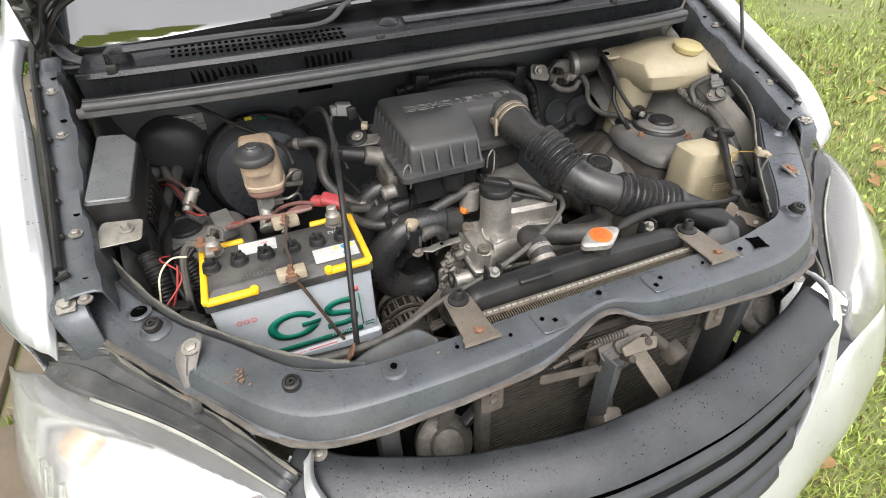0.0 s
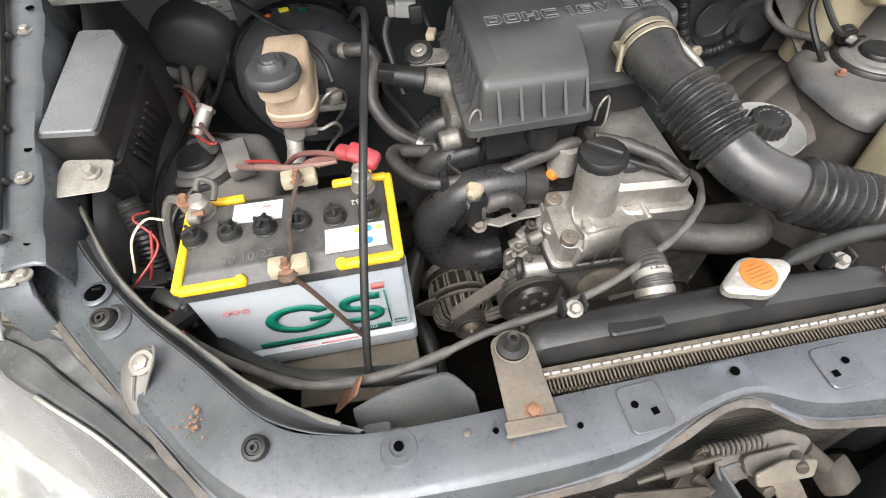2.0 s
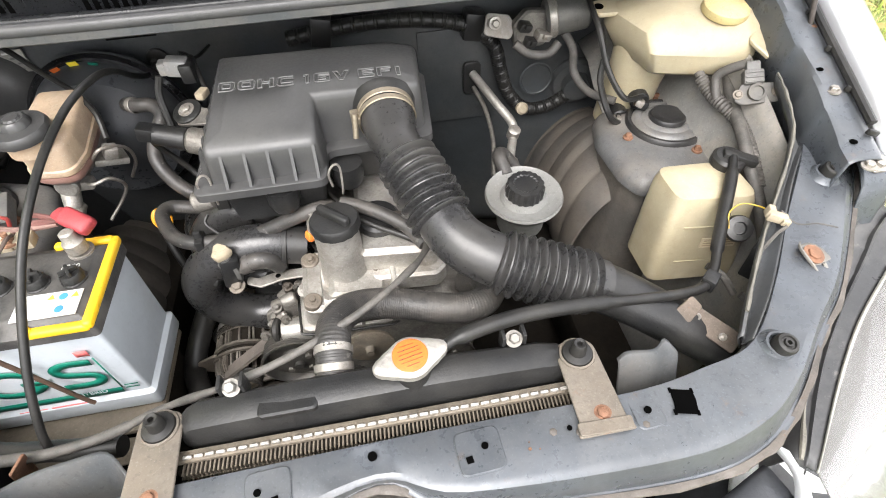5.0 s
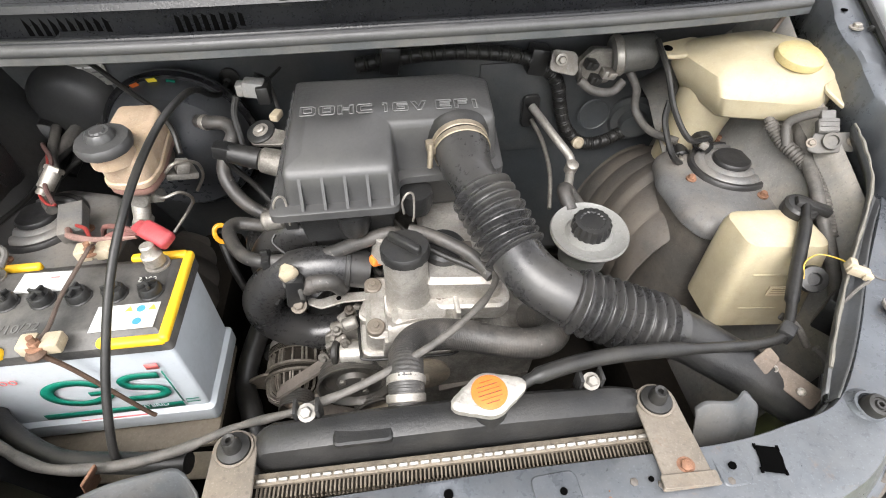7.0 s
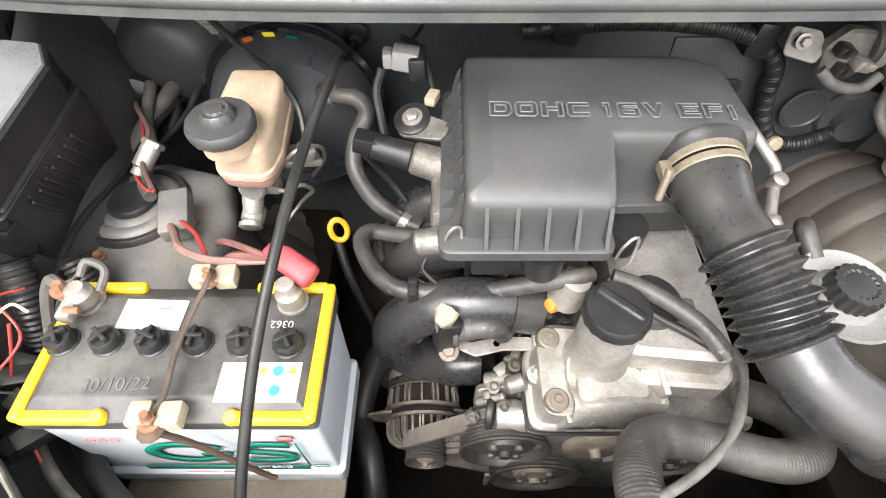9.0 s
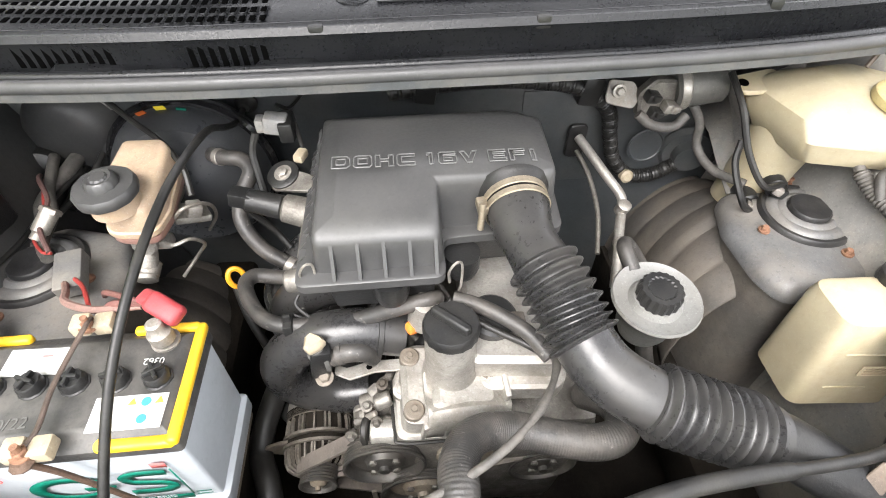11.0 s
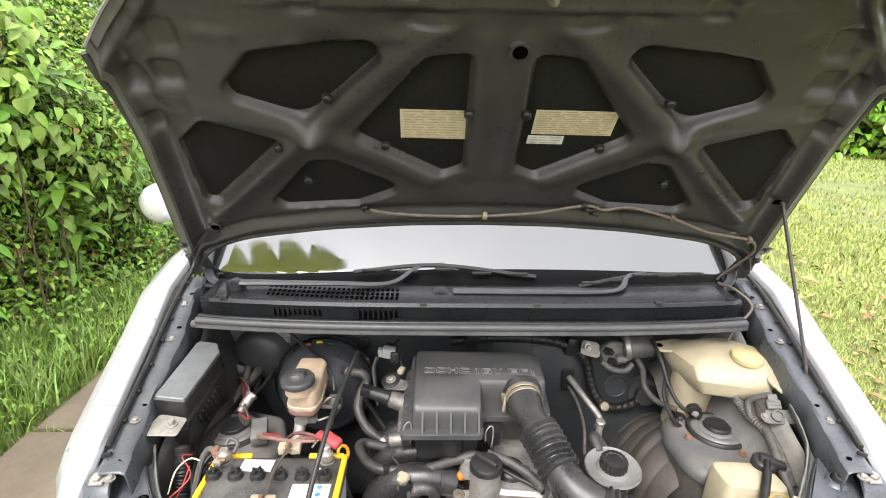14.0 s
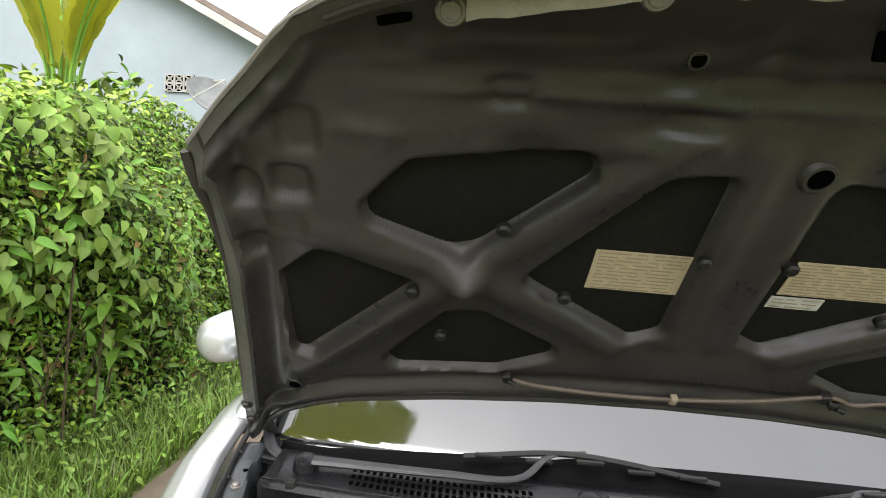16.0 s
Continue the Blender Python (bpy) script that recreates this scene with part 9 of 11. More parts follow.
rings(bm, [[p + across * w + face, p + across * w - face, p - across * w - face, p - across * w + face] for p, w in ((p0, 0.9), (p0.lerp(p1, 0.5), 1.0), (p0.lerp(p1, 0.9), 0.95), (p0.lerp(p1, 0.97), 0.7), (p1, 0.35))])
box(bm, (0.053, -0.126, 0.810), (0.05, 0.022, 0.012), 0.003, (25, 15, -10))
part("safety_lever", bm, WORN, lat, "flat worn safety lever")
bm = B()
tube(bm, [(-0.1, -0.13, 0.822), (-0.07, -0.128, 0.826), (-0.02, -0.125, 0.83)], 0.003, 8)
cyl(bm, (-0.075, -0.128, 0.826), (-0.05, -0.127, 0.828), 0.006)
part("cable_end", bm, GRIME, lat)
bm = B()
box(bm, (0.100, -0.151, 0.785), (0.036, 0.03, 0.026), 0.006, (20, 20, 20))
cyl(bm, (0.067, -0.127, 0.815), (0.100, -0.151, 0.785), 0.009)
part("sensor", bm, GRIME, lat)
for x, z in ((-0.24, 0.62), (0.42, 0.66)):
    hn = thing("horn", (x, -0.05, z), "round grey disc horn on a bent bracket", "horn", "horns")
    bm = B()
    hm = frame_at((x, -0.06, z), (1, 0, 0), (0.1, -0.75, 0.65))
    lathe(bm, [(0.03, -0.03), (0.045, -0.02), (0.05, 0.0), (0.05, 0.006), (0.044, 0.012), (0.03, 0.016), (0.026, 0.022), (0.012, 0.024)], hm, 32)
    part("disc", bm, ALUD, hn)
    bm = B()
    tube(bm, [(x, -0.05, z + 0.02), (x + 0.01, -0.06, z + 0.08), (x + 0.012, -0.095, z + 0.15 if x > 0 else z + 0.19)], 0.012, 8, flat=0.25)
    part("bracket", bm, BRACKET, hn)
    bm = B()
    box(bm, (x + 0.05, -0.06, z + 0.05), (0.04, 0.018, 0.016), 0.003, (0, -20, 20))
    part("plug", bm, BLACKPL, hn)
    bm = B()
    tube(bm, [(x + 0.06, -0.05, z + 0.06), (x + 0.075, -0.05, z + 0.085), (x + 0.05, -0.045, z + 0.1), (x + 0.02, -0.04, z + 0.08)], 0.002, 6)
    part("wire", bm, WIRE_R, hn)
# dark cross beam behind the bumper
bm = B()
tube(bm, [(-0.6, -0.05, 0.5), (-0.3, -0.12, 0.5), (0.3, -0.12, 0.5), (0.6, -0.05, 0.5)], 0.045, 10)
part("bumper_beam", bm, UNDER, car)
for s in (-1, 1):
    bm = B()
    box(bm, (s * 0.33, -0.06, 0.62), (0.03, 0.06, 0.42), 0.006)
    part("side_upright", bm, BAYDARK, car)
    bm = B()
    grid(bm, lambda u, v: Vector((s * (0.42 + 0.28 * u), -0.02 + 0.16 * u, 0.84 - 0.4 * v)), 8, 8)
    thicken(part("lamp_panel", bm, BAYDARK, car), 0.003)

# ---- bonnet ----
HO = Vector((0.0, 0.514, 1.328))
HU, HN = Vector((0, -0.648, 0.762)), Vector((0, -0.762, -0.648))
hood = thing("bonnet", (0, 0.7, 1.12), "raised bonnet with a dusty black ribbed underside", "bonnet")
PK = [
    [(-0.462, 0.335), (-0.455, 0.305), (-0.335, 0.255), (-0.192, 0.39), (-0.205, 0.425), (-0.336, 0.412), (-0.402, 0.4)],
    [(-0.584, 0.203), (-0.52, 0.262), (-0.392, 0.208), (-0.397, 0.185), (-0.557, 0.02), (-0.598, 0.022)],
    [(-0.455, 0.026), (-0.354, 0.155), (-0.307, 0.16), (-0.191, 0.092), (-0.185, 0.06), (-0.27, 0.015), (-0.432, 0.0)],
    [(-0.264, 0.222), (-0.125, 0.4), (-0.055, 0.404), (-0.046, 0.392), (-0.047, 0.137), (-0.094, 0.111)],
]
PK += [[(-x, y) for x, y in p[::-1]] for p in PK]
PKA = [np.array([(q.x, q.y) for q in round_poly([Vector(v) for v in p], 0.022, 3)]) - np.array([0.0, 0.008]) for p in PK]


def poly_sd(px, py, poly):
    """Signed distance of many points to a polygon; inside is negative."""
    a, b = poly, np.roll(poly, -1, 0)
    d = np.full(px.shape, 9.0)
    inside = np.zeros(px.shape, bool)
    for (x0, y0), (x1, y1) in zip(a, b):
        ex, ey = x1 - x0, y1 - y0
        t = np.clip(((px - x0) * ex + (py - y0) * ey) / (ex * ex + ey * ey), 0, 1)
        d = np.minimum(d, np.hypot(px - x0 - t * ex, py - y0 - t * ey))
        c = ((y0 > py) != (y1 > py)) & (px < (x1 - x0) * (py - y0) / (y1 - y0 + 1e-12) + x0)
        inside ^= c
    return np.where(inside, -d, d)


def seg_d(px, py, x0, y0, x1, y1):
    ex, ey = x1 - x0, y1 - y0
    t = np.clip(((px - x0) * ex + (py - y0) * ey) / (ex * ex + ey * ey), 0, 1)
    return np.hypot(px - x0 - t * ex, py - y0 - t * ey)


NU, NV = 260, 170
U = np.linspace(-1, 1, NU + 1)[:, None] * np.ones((1, NV + 1))
V = np.ones((NU + 1, 1)) * np.linspace(0, 1, NV + 1)[None]
SR = np.interp(abs(U), [0, 0.25, 0.5, 0.75, 0.86, 0.95, 1.0], [-0.048, -0.053, -0.072, -0.108, -0.145, -0.2, -0.285])
FRONT_U, FRONT_S = [0, 0.35, 0.58, 0.658, 0.734, 0.787, 0.851, 0.925, 1.0], [0.642, 0.628, 0.589, 0.573, 0.552, 0.516, 0.475, 0.429, 0.378]
SF = np.interp(abs(U), FRONT_U, FRONT_S)
S = SR + (SF - SR) * V
WID = np.interp(S, [-0.3, -0.15, 0.05, 0.2, 0.3, 0.4, 0.62], [0.735, 0.712, 0.675, 0.65, 0.652, 0.66, 0.665])
X = U * WID
sd = np.full(X.shape, 9.0)
for p in PKA:
    sd = np.minimum(sd, poly_sd(X, S, p))


def sstep(x, a, b):
    t = np.clip((x - a) / (b - a), 0, 1)
    return t * t * (3 - 2 * t)


Dh = np.zeros(X.shape)
Dh -= 0.02 * (1 - sstep(sd, -0.008, 0.003))                     # recesses
for x0, y0, x1, y1, w, h in ((-0.6, 0.3, -0.33, 0.228, 0.024, 0.011), (-0.33, 0.228, -0.1, 0.44, 0.024, 0.011), (-0.33, 0.228, -0.58, -0.02, 0.024, 0.011), (-0.33, 0.228, -0.12, 0.1, 0.024, 0.011), (-0.03, 0.42, -0.03, 0.12, 0.02, 0.006)):
    for m in (-1, 1):
        dd = seg_d(X, S, m * -x0 * -1 if m > 0 else -x0, y0, m * -x1 * -1 if m > 0 else -x1, y1)
        Dh += h * np.exp(-(dd / w) ** 2)
Dh += 0.010 * np.exp(-((S - SR - 0.028) / 0.014) ** 2)          # rib along the rear edge
Dh -= 0.006 * np.exp(-((S - SR - 0.055) / 0.012) ** 2)
edge = (1 - abs(U)) * WID
Dh += 0.011 * np.exp(-((SF - S - 0.042) / 0.013) ** 2) * sstep(abs(U), 0.7, 0.78)   # bead along the chamfered corner
Dh += 0.012 * np.exp(-((edge - 0.02) / 0.012) ** 2) - 0.01 * np.exp(-((edge - 0.055) / 0.02) ** 2)
Dh += 0.066 * sstep(S + 0.12 * np.maximum(0, abs(U) - 0.6), 0.5, 0.625)   # nose curls towards the ground
Dh += 0.0035 * np.exp(-((S - 0.475) / 0.006) ** 2) * sstep(0.45 - abs(X), 0, 0.1)
Dh -= 0.004 * np.exp(-((S - 0.5) / 0.012) ** 2) * sstep(0.48 - abs(X), 0, 0.1)
for m in (-1, 1):                                               # pressed pockets at the front corners
    for cx, cy, w, h, dp in ((0.6, 0.33, 0.02, 0.02, 0.016), (0.54, 0.35, 0.024, 0.022, 0.014), (0.61, 0.24, 0.018, 0.016, 0.012), (0.52, 0.42, 0.022, 0.025, 0.01), (0.56, 0.29, 0.03, 0.014, 0.008), (0.3, 0.475, 0.02, 0.015, 0.008), (0.12, 0.455, 0.035, 0.012, 0.006)):
        Dh -= dp * np.clip(1.6 * np.exp(-((X - m * cx) / w) ** 4 - ((S - cy) / h) ** 4), 0, 1)
Dh -= 0.02 * sstep(abs(U), 0.8, 1.0) * sstep(S, 0.15, 0.4)
rngh = np.random.RandomState(5)
for _ in range(110):
    cx, cy = rngh.uniform(-0.62, 0.62), rngh.uniform(0.4, 0.56)
    Dh += rngh.uniform(-0.0055, 0.0055) * np.exp(-((X - cx) / rngh.uniform(.01, .04)) ** 2 - ((S - cy) / rngh.uniform(.006, .02)) ** 2)


def skin_d(x, s):
    """How far the inner panel stands out at a place on the bonnet."""
    k = int(np.argmin((X - x) ** 2 + (S - s) ** 2))
    return float(Dh.flat[k])


def on_hood(x, s, d=0.0):
    return HO + Vector((x, 0, 0)) + HU * s + HN * d


verts, faces = [], []
for i in range(NU + 1):
    for j in range(NV + 1):
        verts.append(HO + Vector((X[i, j], 0, 0)) + HU * S[i, j] + HN * Dh[i, j])
fm = []
for i in range(NU):
    for j in range(NV):
        a = i * (NV + 1) + j
        faces.append((a, a + 1, a + NV + 2, a + NV + 1))
        fm.append(0)
me = bpy.data.meshes.new("inner_panel")
me.from_pydata([tuple(v) for v in verts], [], faces)
ob = link_mesh("inner_panel", me, [HOODIN, HOODPAD], hood, "dusty black pressed inner panel", 60)
me.polygons.foreach_set("material_index", fm)
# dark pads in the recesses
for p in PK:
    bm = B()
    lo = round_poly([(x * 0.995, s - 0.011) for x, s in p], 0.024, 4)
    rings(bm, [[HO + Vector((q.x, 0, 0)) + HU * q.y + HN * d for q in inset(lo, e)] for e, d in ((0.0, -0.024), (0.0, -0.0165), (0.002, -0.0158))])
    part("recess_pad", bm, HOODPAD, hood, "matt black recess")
# outer skin and folded rim
verts, faces = [], []
nu, nv = 40, 30
for i in range(nu + 1):
    for j in range(nv + 1):
        a, b = round(i * NU / nu), round(j * NV / nv)
        cr = 0.03 + 0.02 * (1 - (X[a, b] / 0.7) ** 2)
        rim = min(1.0, min(i, nu - i, j * 1.5, (nv - j)) / 2.0)
        lift = 0.066 * float(sstep(S[a, b], 0.5, 0.625))
        verts.append(tuple(on_hood(X[a, b] * 1.004, S[a, b] + (0.004 if j == nv else 0), lift - 0.02 * float(sstep(abs(U[a, b]), 0.8, 1.0) * sstep(S[a, b], 0.15, 0.4)) - 0.012 - (cr - 0.008) * rim)))
for i in range(nu):
    for j in range(nv):
        a = i * (nv + 1) + j
        faces.append((a, a + nv + 1, a + nv + 2, a + 1))
me = bpy.data.meshes.new("outer_skin")
me.from_pydata(verts, [], faces)
link_mesh("outer_skin", me, SILVER, hood, "silver painted outer skin", 60)
for m in (-1, 1):
    bm = B()
    tube(bm, [on_hood(X[(0 if m < 0 else NU), j], S[0, j], -0.004 + float(Dh[0, j]) * 0.5) for j in range(0, NV + 1, 10)], 0.007, 8, 3)
    part("side_hem", bm, HOODIN, hood, "folded edge")
bm = B()
tube(bm, [on_hood(X[i, NV], S[i, NV] + 0.002, float(Dh[i, NV]) - 0.006) for i in range(0, NU + 1, 10)], 0.005, 8, 3)
part("front_hem", bm, pbr("front_hem_dust", (0.16, 0.155, 0.14), 0.5, 0.1, 0.2, 12, 0.1, dust=0.4, dust_rgb=(0.2, 0.17, 0.13)), hood, "dusty folded front edge")
bm = B()
tube(bm, [on_hood(X[i, 0], S[i, 0] - 0.002, 0.0) for i in range(0, NU + 1, 10)], 0.006, 8, 3)
part("rear_hem", bm, HOODIN, hood)
# pale edge strips: the sheen along the bonnet's rim is in their colour
EDGEM = pbr("bonnet_edge_dust_sheen", (0.1, 0.098, 0.092), 0.36, 0.1, 0.25, 9, 0.08, dust=0.4, dust_rgb=(0.13, 0.12, 0.1))
for m in (-1, 1):
    bm = B()
    rows = []
    for j in range(18, NV + 1, 4):
        row = []
        for k in (0, 1, 2, 4, 5):
            i = k if m < 0 else NU - k
            row.append(on_hood(X[i, j], S[i, j], Dh[i, j] + (0.0035 if k < 5 else -0.002)))
        rows.append(row)
    rings(bm, rows, closed=False)
    part("edge_flange", bm, EDGEM, hood, "dusty side flange, paled for sky sheen", 60)
    bm = B()
    rows = []
    for i in range(2, 58, 4):
        ii = i if m < 0 else NU - i
        rows.append([on_hood(X[ii, j], S[ii, j], Dh[ii, j] + 0.003) for j in (NV, NV - 2, NV - 3, NV - 4, NV - 5)])
    rings(bm, rows, closed=False)
    part("edge_flange", bm, EDGEM, hood, "dusty corner flange, paled for sky sheen", 60)
# labels
hx = Matrix((Vector((1, 0, 0)), HU, Vector((1, 0, 0)).cross(HU))).transposed().to_4x4()
hx.translation = HO
for cx, cy, w, h, m in ((-0.111, 0.235, 0.121, 0.069, OLDPAPER), (0.146, 0.243, 0.15, 0.058, OLDPAPER), (0.1, 0.2, 0.068, 0.021, PALE)):
    bm = B()
    box(bm, (cx, cy, -0.0148), (w, h, 0.0012), 0, (0, 0, -1), 1, hx)
    lab = part("label", bm, m, hood, "aged printed label")
    bm = B()
    r4 = random.Random(int(cx * 1000))
    n = 3 if h < 0.03 else 11
    for k in range(n):
        y = cy - h / 2 + h * (k + 0.5) / n
        x = cx - w / 2 + 0.006
        while x < cx + w / 2 - 0.015:
            l = r4.uniform(0.008, 0.04)
            l = min(l, cx + w / 2 - 0.006 - x)
            box(bm, (x + l / 2, y, -0.0139), (l, 0.0016, 0.0006), 0, (0, 0, -1), 1, hx)
            x += l + r4.uniform(0.002, 0.01)
    tagged(part("print_bar", bm, OLDINK, lab), kind="stuff")
# holes, stops, striker
for x, s, r in ((0.02, 0.406, 0.0125), (-0.143, 0.522, 0.007), (0.2, 0.515, 0.007), (-0.61, -0.08, 0.0105), (0.607, -0.1, 0.0105)):
    d = skin_d(x, s) + 0.001
    bm = B()
    lathe(bm, [(r * 1.6, -0.004), (r * 1.3, 0.0015), (r, 0.002), (r * 0.95, -0.004)], hx @ pose(x, s, d), 24, False, False)
    ring = part("hole_rim", bm, HOODIN, hood)
    bm = B()
    lathe(bm, [(r, -0.002), (r, 0.0006)], hx @ pose(x, s, d), 20)
    part("hole", bm, DARKHOLE, ring)
for x, s, w, h, t in ((-0.405, 0.552, 0.03, 0.013, 12), (0.465, 0.538, 0.03, 0.013, -12), (0.026, 0.556, 0.1, 0.036, 0)):
    bm = B()
    slab(bm, [(-w / 2, -h / 2), (w / 2, -h / 2), (w / 2, h / 2), (-w / 2, h / 2)], -0.002, 0.002, 0.003, 0.0005, hx @ pose(x, s, skin_d(x, s) + (0.004 if w > 0.08 else 0.001), -30 if s > 0.5 else 0, 0, t))
    part("slot", bm, DARKHOLE, hood)
bm = B()
tube(bm, [hx @ Vector(p) for p in ((0.036, 0.565, 0.03), (0.036, 0.56, 0.07), (0.04, 0.53, 0.075), (0.04, 0.505, 0.02))], 0.0045, 10)
part("striker", bm, STEEL, hood, "bright steel latch striker")
STRIP = pbr("front_strip", (0.4, 0.38, 0.34), 0.5, 0.1, 0.12, 10, 0.1, dust=0.4, dust_rgb=(0.24, 0.2, 0.15))


def front_line(x, off=0.0, half=0.0):
    """Along the bonnet's front, never past its edge."""
    return min(0.592 - 0.17 * max(0.0, abs(x) - 0.19) + off, interp(abs(x) / 0.66, FRONT_U, FRONT_S) - half - 0.002)


def ribbon(x0, x1, off, half, up, n=24):
    """A flat strip along the bonnet's front, so far ahead of the line of the stops."""
    bm = B()
    rows = []
    for k in range(n + 1):
        u = k / n
        x = x0 + (x1 - x0) * u
        h = half(u) if callable(half) else half
        c = front_line(x, off, h) + 0.0012 * math.sin(k * 1.3)
        d = skin_d(x, c) + up
        rows.append([hx @ Vector((x, c + a, d + b)) for a, b in ((-h, -0.01), (-h, 0.0), (0.0, 0.002), (h, 0.0), (h, -0.01))])
    rings(bm, rows)
    return bm


for x0, x1, s0 in ((-0.345, -0.08, 1), (0.16, 0.41, 0)):
    part("seal_strip", ribbon(x0, x1, 0.0, lambda u: 0.003 + 0.008 * (1 - u if s0 else u), 0.004), STRIP, hood, "pale dusty seal strip")
for x0, x1 in ((-0.46, -0.07), (0.13, 0.47)):
    bm = B()
    tube(bm, [hx @ Vector((x, front_line(x, 0.019, 0.008), skin_d(x, front_line(x, 0.019, 0.008)) + 0.003)) for x in [x0 + (x1 - x0) * k / 9 for k in range(10)]], lambda u, s: 0.0035 + 0.004 * math.sin(u * 3.1), 8, 3)
    part("grille_lip", bm, HOODIN, hood, "dark moulded lip")
part("edge_strip", ribbon(-0.3, 0.31, 0.034, 0.0075, 0.005, 40), STRIP, hood, "pale dusty flange strip")
part("front_seal", ribbon(-0.24, 0.25, 0.05, 0.006, 0.008, 44), RUBBER, hood, "black rubber seal along the front lip")
for x in (-0.36, -0.21, -0.1, -0.035, 0.05, 0.11, 0.2, 0.3, 0.39):
    bm = B()
    c = front_line(x, 0.033, 0.009)
    w = 0.02 if abs(x - 0.01) < 0.07 else 0.009
    box(bm, (x, c, skin_d(x, c) + 0.006), (w, 0.018, 0.012), 0.002, (0, 0, -8 * x), 2, hx)
    part("trim_clip", bm, RUBBER, hood, "black trim clip")
for x, s in ((-0.357, 0.563), (-0.206, 0.587), (0.269, 0.585), (0.419, 0.555)):
    bm = B()
    lathe(bm, [(0.0135, -0.008), (0.0135, 0.001), (0.0115, 0.004), (0.009, 0.0035), (0.008, 0.006), (0.004, 0.006)], hx @ pose(x, s, skin_d(x, s) + 0.004), 22)
    part("rubber_stop", bm, BRACKET, hood, "dusty round rubber stop")
# washer tube with clips
WP = [(-0.253, 0.013), (-0.2, 0.0), (-0.112, -0.007), (0.004, -0.006), (0.118, 0.008), (0.215, 0.034), (0.26, 0.02), (0.317, 0.029), (0.42, -0.009), (0.521, -0.06), (0.627, -0.088), (0.66, -0.11), (0.675, -0.15), (0.665, -0.22), (0.655, -0.29)]
bm = B()
tube(bm, [on_hood(x, s, 0.014) for x, s in WP] + [(0.665, 0.62, 1.1), (0.69, 0.58, 1.07), (0.64, 0.55, 1.03), (0.62, 0.54, 1.0)], 0.0036, 8)
part("washer_tube", bm, BEIGEW, hood, "brown washer tube along the rear edge")
for x, s in ((0.004, -0.006), (0.637, -0.092), (0.42, -0.009)):
    bm = B()
    box(bm, (x, s, 0.014), (0.011, 0.018, 0.012), 0.003, (0, 0, 0), 2, hx)
    part("tube_clip", bm, CREAM if x < 0.01 else BEIGEW, hood)
for x, s in ((-0.255, 0.016), (0.215, 0.03), (0.235, 0.015)):
    bm = B()
    box(bm, (x, s, 0.012), (0.016, 0.018, 0.014), 0.003, (0, 0, 20), 2, hx)
    cyl(bm, hx @ Vector((x, s, 0.02)), hx @ Vector((x + 0.012, s - 0.004, 0.022)), 0.004)
    part("nozzle", bm, RUBBER, hood, "small black washer nozzle")
for x, s in ((-0.4, 0.19), (-0.2, 0.2), (-0.29, 0.31), (0.29, 0.31), (0.2, 0.2), (0.42, 0.14), (-0.05, 0.28), (0.05, 0.28), (-0.36, 0.1), (0.36, 0.1)):
    bm = B()
    lathe(bm, [(0.009, -0.004), (0.009, 0.004), (0.006, 0.007)], hx @ pose(x, s, 0.006), 12)
    part("fixing_plug", bm, RUBBER, hood)
# hinges
for m in (-1, 1):
    bm = B()
    a = on_hood(m * 0.7, -0.16, 0.006)
    c = Vector((m * 0.7, 0.735, 1.1))
    tube(bm, [a, a.lerp(c, 0.3) + Vector((0, 0.01, 0.0)), c.lerp(a, 0.25), c], lambda u, s: 0.018 - 0.004 * u, 10, flat=0.35)
    bolt(bm, on_hood(m * 0.7, -0.13, 0.016), HN, 0.007, 0.007)
    bolt(bm, on_hood(m * 0.703, -0.18, 0.016), HN, 0.007, 0.007)
    part("hinge", bm, HOODIN, hood, "dark bonnet hinge")
prop = thing("bonnet_prop", (0.704, 0.388, 0.99), "thin dark steel bonnet prop rod", "rod")
bm = B()
tip = on_hood(0.64, (1.355 - HO.z) / HU.z, skin_d(0.64, (1.355 - HO.z) / HU.z))
tube(bm, [(0.704, 0.385, 0.985), (0.702, 0.388, 1.02), tip + Vector((0.012, -0.012, -0.03)), tip + Vector((0.009, -0.008, -0.008)), tip + HN * -0.012], 0.0038, 10)
part("rod", bm, pbr("prop_steel", (0.07, 0.06, 0.055), 0.5, 0.4, 0.2, 40, 0.1, spots=0.4), prop)
bm = B()
box(bm, (0.704, 0.386, 0.993), (0.018, 0.022, 0.008), 0.002)
part("socket", bm, RUST, prop, "rusty pivot")
bm = B()
slab(bm, [(-0.014, -0.006), (0.01, -0.008), (0.012, 0.006), (-0.012, 0.008)], 0.0, 0.002, 0.004, 0.0005, frame_at(tip + HN * 0.001, (1, 0, 0), HN))
part("prop_slot", bm, DARKHOLE, hood)

# ---- hedge, house, plants ----
LEAF = pbr("hedge_leaf", (0.14, 0.26, 0.022), 0.34, 0, 0.4, 2.0, 0.05, per=0.7, sub=0.0)
VINE = pbr("vine_leaf", (0.23, 0.38, 0.06), 0.45, 0, 0.25, 3.0, 0.05, per=0.35)
# brighter than hedge_leaf, for the hedge's top and some outer leaves
BRIGHTLEAF = pbr("bright_leaf", (0.28, 0.42, 0.04), 0.35, 0, 0.25, 3.0, 0.05, per=0.4)
LEAFB = pbr("broad_leaf", (0.16, 0.33, 0.04), 0.4, 0, 0.25, 3.0, 0.05, per=0.4)
DEAD = pbr("dry_leaf", (0.3, 0.2, 0.07), 0.8, 0, 0.3, 5, 0.1, per=0.4)
